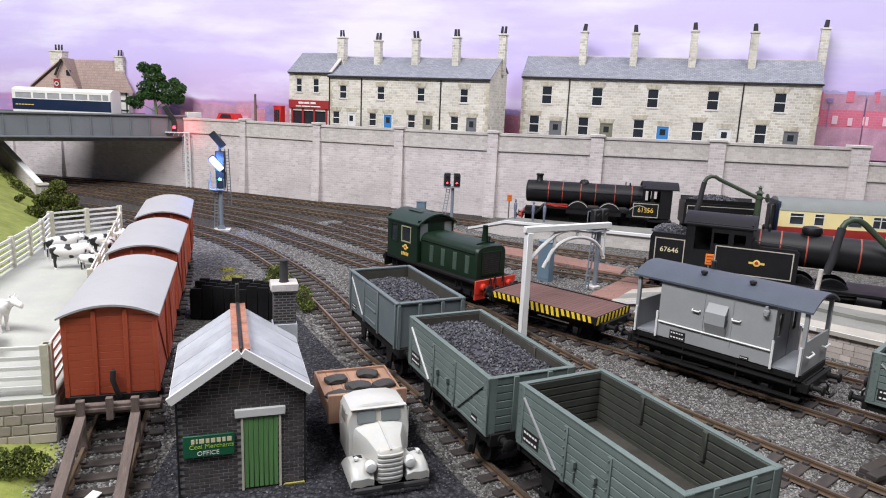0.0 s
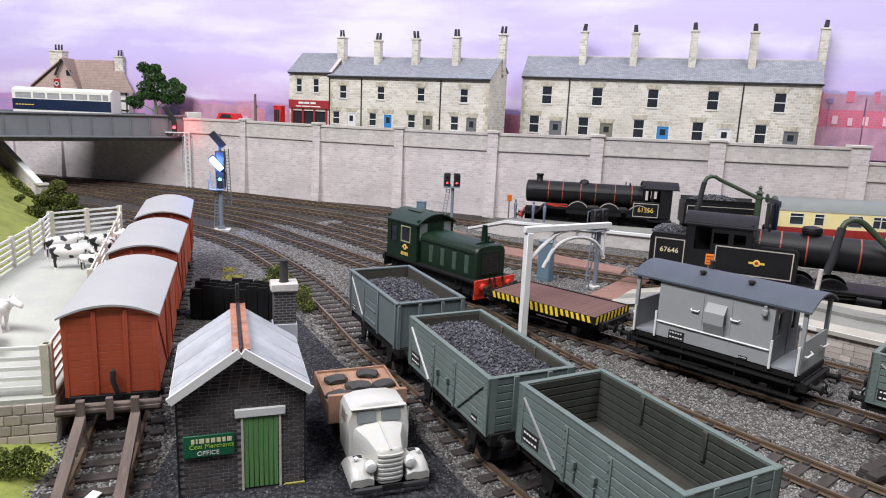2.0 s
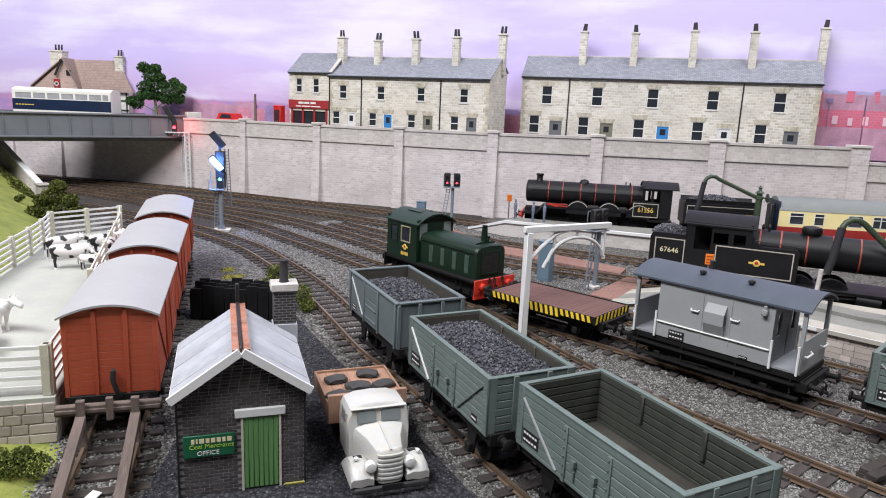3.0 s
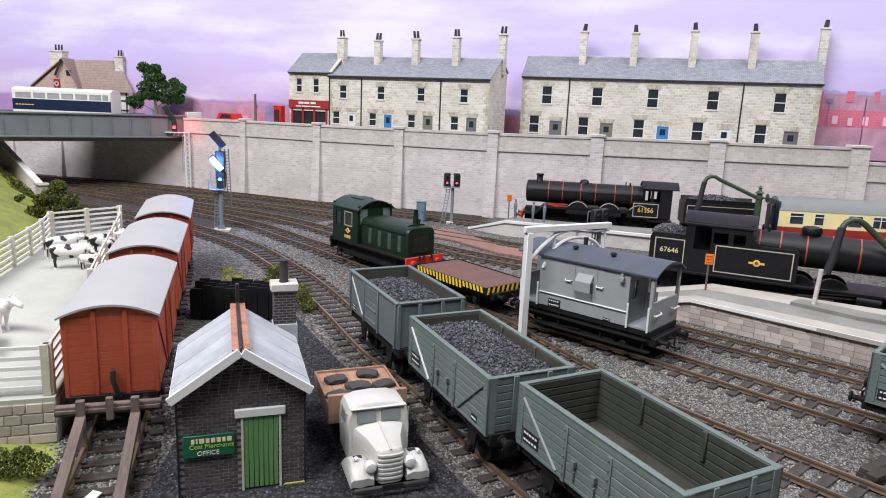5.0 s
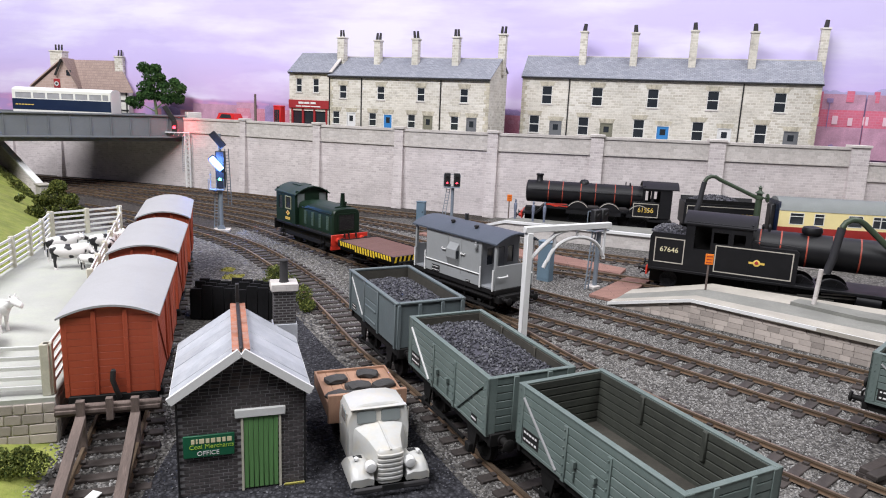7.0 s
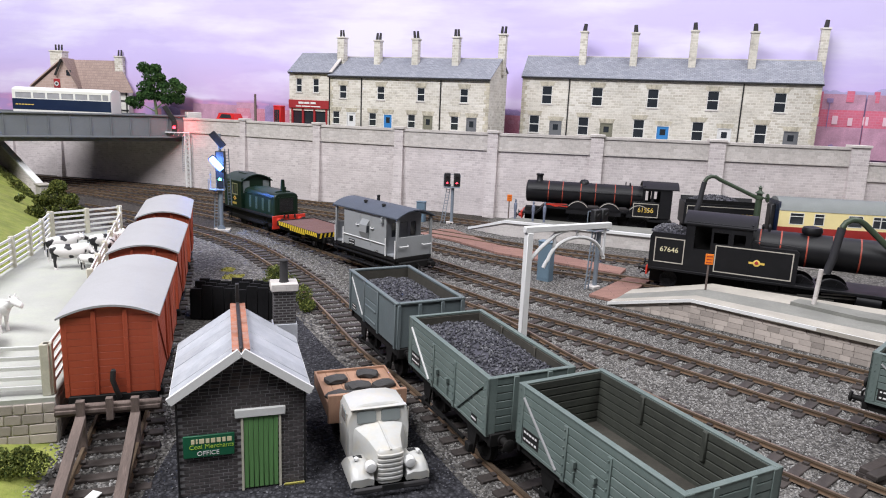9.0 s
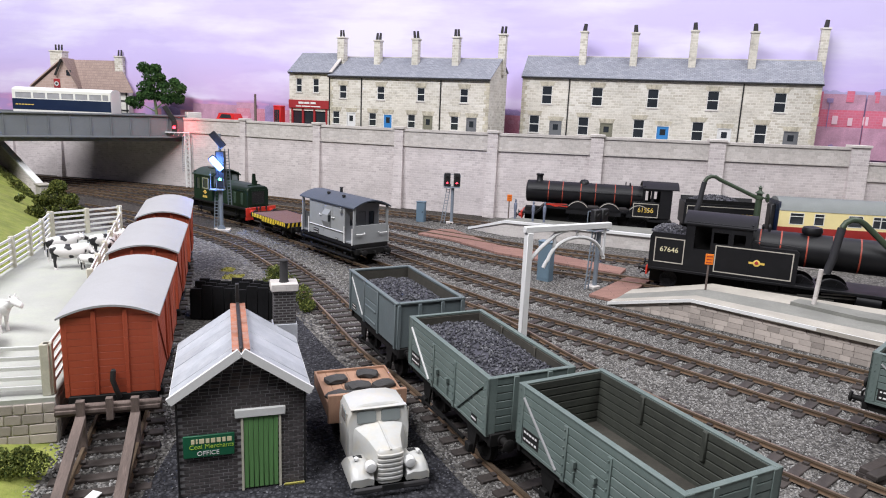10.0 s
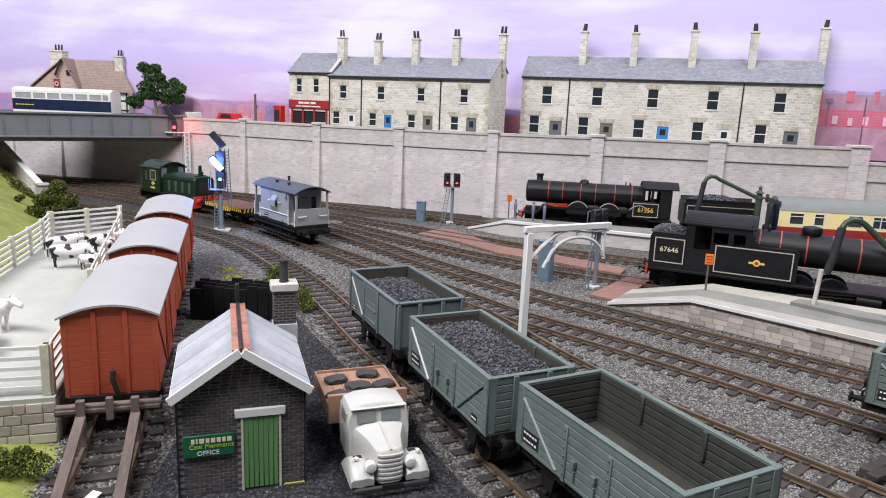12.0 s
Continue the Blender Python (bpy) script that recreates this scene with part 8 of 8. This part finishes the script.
for k in range(12):
    z = k * 6
    for y in (-3, 3):
        bar(bm, (-3, y, z), (3, y, z + 6), 0.6)
        bar(bm, (3, y, z), (-3, y, z + 6), 0.6)
part("lattice_bracing", bm, M_WHITE, bsig)
bm = bmesh.new()
bar(bm, (3, 0, 76), (-28, -3, 76), 5, 1.2)
for k in range(5):
    bar(bm, (-3 - k * 6, -1, 76), (-6 - k * 6, -1, 70 + k), 0.6)
part("bracket_arm", bm, M_WHITE, bsig)
bm = bmesh.new()
box(bm, -19, -12, -5, -1, 77, 92, 0.5)
hd = part("signal_head", bm, M_BLACK, bsig)
lens(hd, -15.5, 83, 2.2, M_LAMPRED, "lit red aspect", -5.6)
feather(bsig, -15.5, 91, 32, 24, 6.5, False)
ladder(bsig, (-6, 2, 20), (-5, 2, 74))

# ---- loading gauge ----
gauge = thing("loading_gauge", at(46.5, 362, 0, 0, 0, 28), "white painted timber loading gauge with curved bar", "loading gauge")
bm = bmesh.new()
box(bm, -1.9, 1.9, -1.9, 1.9, -0.7, 60, 0.25)
part("post", bm, M_WHITE, gauge)
bm = bmesh.new()
box(bm, -3, 57, -1.6, 1.6, 60.05, 63.4, 0.25)
part("beam", bm, M_WHITE, gauge)
bm = bmesh.new()
tube(bm, [(1.4, 0, 44.5), (9, 0, 51.5), (17, 0, 57.5), (22, 0, 59.4), (27, 0, 60.2)], 1.15, 8)
part("brace", bm, M_WHITE, gauge)
bm = bmesh.new()
arc = [(33.5 + 20 * math.cos(a), 0, 41 + 14.8 * math.sin(a)) for a in [math.pi * k / 16 for k in range(1, 16)]]
tube(bm, [(54, 0, 42.0), (53.8, 0, 43.6), *arc, (12.6, 0, 42.6), (11.0, 0, 39.5)], 1.05, 8)
part("gauge_bar", bm, M_WHITE, gauge, "curved white gauge bar")
for x, z in ((17.5, 50), (33.5, 55), (53.4, 44)):
    bm = bmesh.new()
    bar(bm, (x, 0, z), (x, 0, 60.2), 1.2)
    part("hanger", bm, M_WHITE, gauge)


# ---- cabinets, cranes, lamps and boards ----
def cabinet(m, w, d, h, label):
    t = thing("relay_cabinet", m, label, "cabinet", "relay cabinets")
    bm = bmesh.new()
    box(bm, -w / 2, w / 2, -d / 2, d / 2, -0.7, h, 0.3)
    part("body", bm, M_CABINET, t)
    bm = bmesh.new()
    box(bm, -w / 2 - 0.5, w / 2 + 0.5, -d / 2 - 0.5, d / 2 + 0.5, h, h + 1, 0.3)
    part("lid", bm, M_CABINET, t)
    bm = bmesh.new()
    box(bm, -w / 2 + 0.8, w / 2 - 0.8, -d / 2 - 0.3, -d / 2, 1.5, h - 1.5, 0.1)
    door = part("door", bm, M_CABINET, t)
    bm = bmesh.new()
    box(bm, w / 4, w / 4 + 0.6, -d / 2 - 0.7, -d / 2 - 0.3, h * 0.45, h * 0.55)
    part("handle", bm, M_BLACK, door)


cabinet(at(-26, 743, 0, 0, 0, -20), 9.5, 6, 21, "blue-grey lineside relay cabinet by the wall")
cabinet(at(78, 498, 0, 0, 0, -35), 10.5, 7, 29, "tall blue-grey relay cabinet between tracks")


def water_crane(m, label, reach, h, rise):
    t = thing("water_crane", m, label, "water crane", "water cranes")
    bm = bmesh.new()
    lathe(bm, (0, 0, 0), [(4.6, 0), (4.6, 1.5), (3.4, 2.5), (3.0, 6), (3.0, h - 4), (3.8, h - 3), (3.8, h - 1), (2.6, h), (2.6, h + 2), (4.4, h + 2.6), (1.8, h + 4.5), (1.2, h + 6.4), (2.0, h + 7.4), (0.3, h + 9.6)], 16)
    part("column", bm, M_CRANE, t)
    bm = bmesh.new()
    pts = [(-2, 0, h - 2), (-9, 0, h + 1)] + [(-9 - (reach - 17) * q, 0, h + 1 + rise * q) for q in (0.3, 0.6, 0.9)]
    top = Vector(pts[-1])
    pts += [tuple(top + Vector((-4, 0, 2.4))), tuple(top + Vector((-8, 0, 2.6))), tuple(top + Vector((-11.5, 0, 0.6))), tuple(top + Vector((-13.5, 0, -3)))]
    tube(bm, pts, 1.9, 10)
    part("swan_neck_pipe", bm, M_CRANE, t)
    end = Vector(pts[-1])
    bm = bmesh.new()
    tube(bm, [end, end + Vector((-1.2, 0, -8)), end + Vector((-2.6, 0, -20)), end + Vector((-5, 0.5, -30))], 2.5, 10)
    part("leather_bag", bm, M_LEATHER, t, "black leather filling bag")
    bm = bmesh.new()
    lathe(bm, (3, 0, h - 2), [(0.8, 0), (0.8, 4), (4.2, 4.2), (4.2, 5), (0.2, 5)], 14, "x")
    part("hand_wheel", bm, M_CRANE, t)


water_crane(at(298, 640, 15, 0, 0, -4), "dark green cast-iron water crane on the far platform", 50, 40, 14)
water_crane(at(309, 417, 15, 0, 0, -4), "dark green water crane above the tank engine", 57, 17, 34)


def sign_post(m, h, label, board=True):
    t = thing("platform_sign", m, label, "sign", "platform boards")
    bm = bmesh.new()
    cyl(bm, (0, 0, 0), (0, 0, h), 0.65, seg=8)
    part("post", bm, M_STOPWOOD, t)
    if board:
        bm = bmesh.new()
        box(bm, -2.5, 2.5, -0.9, -0.3, h - 4, h + 3, 0.15)
        b = part("board", bm, M_ORANGE, t, "small orange notice board")
        for k in range(3):
            bm = bmesh.new()
            box(bm, -1.8, 1.8, -1.05, -0.9, h + 1.2 - k * 2, h + 1.6 - k * 2)
            part("text_bar", bm, M_SHOPRED, b)


sign_post(at(172.5, 428, 15.2, 0, 0, -10), 21, "orange notice on a thin platform post")
sign_post(at(66, 690, 15.2, 0, 0, 5), 22, "orange notice on the far platform end")
bm = bmesh.new()
cyl(bm, (0, 0, 0), (0.6, 0, 24), 1.3, seg=10)
single("platform_post", bm, M_WALLTRIM, at(226, 396, 15, 0, 2, 0), "plain grey post on the near platform", "post", "platform posts")
bm = bmesh.new()
cyl(bm, (0, 0, 0), (0, 0, 24), 1.6, seg=10)
single("platform_post", bm, M_WALLTRIM, at(258, 373, 15, 0, 0, 0), "plain grey post on the near platform", "post", "platform posts")
bm = bmesh.new()
box(bm, -2, 2, -0.6, 0.6, 0, 32, 0.2)
single("white_post", bm, M_WHITE, at(400, 600, 15, 0, 0, 0), "white board post on the far platform", "post")
bm = bmesh.new()
box(bm, -8, 8, -0.5, 0.5, 16, 27, 0.2)
box(bm, -7, -6, -0.4, 0.4, 0, 16)
single("orange_board", bm, M_ORANGE, at(412, 597, 15, 0, 0, 0), "orange board on the far platform", "sign")
bm = bmesh.new()
cyl(bm, (0, 0, 0), (0, 0, 46), 1.9, 1.5, 10)
single("timber_pole", bm, M_STOPWOOD, at(-259, 922, 86), "short weathered timber pole behind the wall", "pole")
bm = bmesh.new()
prism(bm, [(214, 400), (224, 408), (250, 384), (330, 330), (322, 318), (240, 372)], "z", 15.05, 17.2)
single("platform_kerb", bm, M_PLATFORM, Matrix(), "raised grey slab on the near platform", "slab")


def figure(m, label):
    """A painted figurine reduced to a plain peg shape."""
    bm = bmesh.new()
    lathe(bm, (0, 0, 0), [(1.2, 0), (1.1, 1), (1.3, 8), (1.8, 12), (1.6, 16), (0.6, 17.2), (1.0, 18.4), (1.0, 19.6), (0.4, 20.6)], 10)
    single("figurine", bm, M_FIGURE, m, label, "figurine", "platform figurines")


figure(at(90, 680, 15), "tiny blue-grey figurine on the far platform")
figure(at(101, 677, 15), "tiny blue-grey figurine on the far platform")
figure(at(73, 692, 15), "tiny blue-grey figurine at the platform end")

# white timber stile at the foot of the bank
stile = thing("wing_wall", at(-489, 814, 0, 0, 0, -40.7), "pale sloping wing wall below the bridge", "wall")
bm = bmesh.new()
prism(bm, [(-200, -0.7), (0, -0.7), (0, 10), (-200, 74)], "y", -3, 3)
part("wall_body", bm, M_WALL, stile)
bm = bmesh.new()
bar(bm, (-200, 0, 75), (0, 0, 11), 8, 2)
part("coping", bm, M_WHITE, stile)
bm = bmesh.new()
box(bm, -6, 10, -6, 6, -0.7, 13, 0.4)
box(bm, -7.5, 11.5, -7.5, 7.5, 13, 15, 0.5)
part("end_pier", bm, M_COPING, stile)

# printed roofscape on the backscene
def print_block(x, z, w, h, material, off):
    near = (x, float(np.interp(x, [p[0] for p in BACKLINE], [p[1] for p in BACKLINE])))
    nxt = (x + 30, float(np.interp(x + 30, [p[0] for p in BACKLINE], [p[1] for p in BACKLINE])))
    bm = bmesh.new()
    if material in (M_EDGEHILL, M_EDGETREE) and w > 10:
        n = 16
        rough = 5.0 if material is M_EDGEHILL else 4.0
        top = [(w / 2 - w * k / n, h - rough + rough * noise.noise(Vector((x * 0.31 + k * (0.35 if rough > 4.5 else 0.9), z, w))) - rough * (2 * k / n - 1) ** 4) for k in range(n + 1)]
        prism(bm, [(-w / 2, 0), (w / 2, 0), *top], "y", -0.6, 0)
    else:
        box(bm, -w / 2, w / 2, -0.6, 0, 0, h)
    p = single("printed_building", bm, material, at(near[0], near[1] - 1.2 - off, z, 0, 0, math.degrees(math.atan2(nxt[1] - near[1], nxt[0] - near[0]))), "printed town and hills of the backscene", "backdrop", kind="structure")
    return p


M_EDGEHILL = mat("printed_hill_blue", (0.40, 0.37, 0.60), 0.9, var=0.12, s1=25)
M_EDGETREE = mat("printed_tree_mauve", (0.30, 0.22, 0.42), 0.9, var=0.3, s1=60)
M_EDGERED = masonry("printed_brick_red", (0.62, 0.13, 0.20), (0.55, 0.16, 0.24), (0.58, 0.2, 0.28), 6, 3, 0.5, 0.3, b=0.0)
for x, z, w, h, mt, off in (
        (420, 84, 66, 86, M_EDGEHILL, 0.0), (474, 84, 66, 84, M_EDGEHILL, 0.1), (528, 84, 66, 88, M_EDGEHILL, 0.0), (582, 84, 66, 92, M_EDGEHILL, 0.1),
        (423, 84, 22, 77, M_EDGETREE, 0.7), (447, 84, 16, 75, M_EDGETREE, 0.8), (479, 84, 26, 78, M_EDGETREE, 0.7), (518, 84, 30, 76, M_EDGETREE, 0.8),
        (418, 84, 38, 60, M_EDGEPINK, 1.5), (419, 144, 40, 14, M_EDGEROOF, 1.5), (407, 84, 18, 40, M_EDGETREE, 1.6),
        (462, 84, 54, 57, M_EDGERED, 2.2), (462, 141.1, 54, 18, M_EDGEROOF, 2.2), (462, 84, 54, 37, M_EDGEROOF, 2.9), (516, 84, 54, 57, M_EDGERED, 2.2), (516, 141.1, 54, 18, M_EDGEROOF, 2.2), (516, 84, 54, 37, M_EDGEROOF, 2.9), (570, 84, 54, 57, M_EDGERED, 2.2), (570, 141.1, 54, 18, M_EDGEROOF, 2.2),
        (441, 141.5, 5, 20, M_EDGERED, 2.7), (472, 150, 8, 13, M_EDGERED, 2.7), (499, 150, 6, 13, M_EDGERED, 2.7),
        (440, 123, 5, 9, M_EDGEWHITE, 3.0), (459, 124, 6, 10, M_EDGEWHITE, 3.0), (475, 123, 5, 9, M_EDGEWHITE, 3.0), (491, 124, 6, 10, M_EDGEWHITE, 3.0), (512, 124, 6, 10, M_EDGEWHITE, 3.0), (531, 123, 5, 9, M_EDGEWHITE, 3.0), (520, 150, 7, 13, M_EDGERED, 2.7), (540, 119, 0.9, 32, M_EDGETREE, 3.6),
        (448, 84, 48, 20, M_EDGETREE, 3.0), (451, 119, 0.9, 34, M_EDGETREE, 3.6), (451, 149, 7, 5, M_EDGETREE, 3.6),
        (-360, 84, 160, 22, M_EDGEPINK, 0.0), (-330, 84, 90, 32, M_EDGEROOF, 0.7), (-260, 84, 90, 28, M_EDGEPINK, 1.4), (-290, 84, 30, 36, M_EDGEROOF, 2.0), (-250, 84, 24, 38, M_EDGETREE, 2.2), (-420, 84, 50, 30, M_EDGETREE, 2.0), (70, 84, 60, 46, M_EDGETREE, 0.0), (72, 84, 50, 34, M_EDGEPINK, 1.0)):
    print_block(x, z, w, h, mt, off)


def motions():
    """The shunter draws the runner and the brake van away from 3.1 s on."""
    line = spline(TRAINLINE, 1.0)
    xs, ys = np.array([p[0] for p in line]), np.array([p[1] for p in line])
    zero = float(np.argmin((xs - 112.6) ** 2 + (ys - 339.3) ** 2))
    times = [0, 0.5, 1.0, 3.05, 3.2, 3.4, 4.8, 5.0, 5.5, 6.0, 6.5, 7.0, 9.0, 9.5, 10.0, 10.5, 11.0, 11.5, 12.0]
    gone = [0, 0, 0.5, 0.6, 3.0, 8, 63.5, 72.5, 94.5, 119.5, 145, 169, 271, 299, 325.5, 352, 377, 401, 417.5]

    def spot(s):
        i = zero + s
        return np.interp(i, range(len(xs)), xs), np.interp(i, range(len(ys)), ys)

    steps = [k / 10 for k in range(121)]
    run = [float(np.interp(t, times, gone)) for t in steps]
    run = [sum(run[max(0, min(120, k + j))] for j in (-2, -1, 0, 1, 2)) / 5 if 4.0 < steps[k] < 11.5 else run[k] for k in range(121)]
    for body, sets, off, half, r, ys_w in ((VAN, VAN_WHEELS, -36.8, 28, 6.0, (-28, 28)), (RUNNER, RUNNER_WHEELS, 60, 22, 6.0, (-22, 22)), (SHUNTER, SHUNTER_WHEELS, 157.6, 22, 7.0, (-22, 0, 22))):
        rows = []
        for t, s in zip(steps, run):
            s += off + (9.0 * max(0.0, (t - 7.0) / 5.0) if body is SHUNTER else -2.7 * max(0.0, (t - 7.0) / 5.0) if body is VAN else 0)
            a, b = spot(s - half), spot(s + half)
            rows.append((t, at((a[0] + b[0]) / 2, (a[1] + b[1]) / 2, 0, 0, 0, math.degrees(math.atan2(-(b[0] - a[0]), b[1] - a[1])))))
        walk(body, rows)
        for ws, y in zip(sets, ys_w):
            walk(ws, [(t, at(0, y, 2.5 + r, -math.degrees(s / r))) for t, s in zip(steps, run)])


motions()
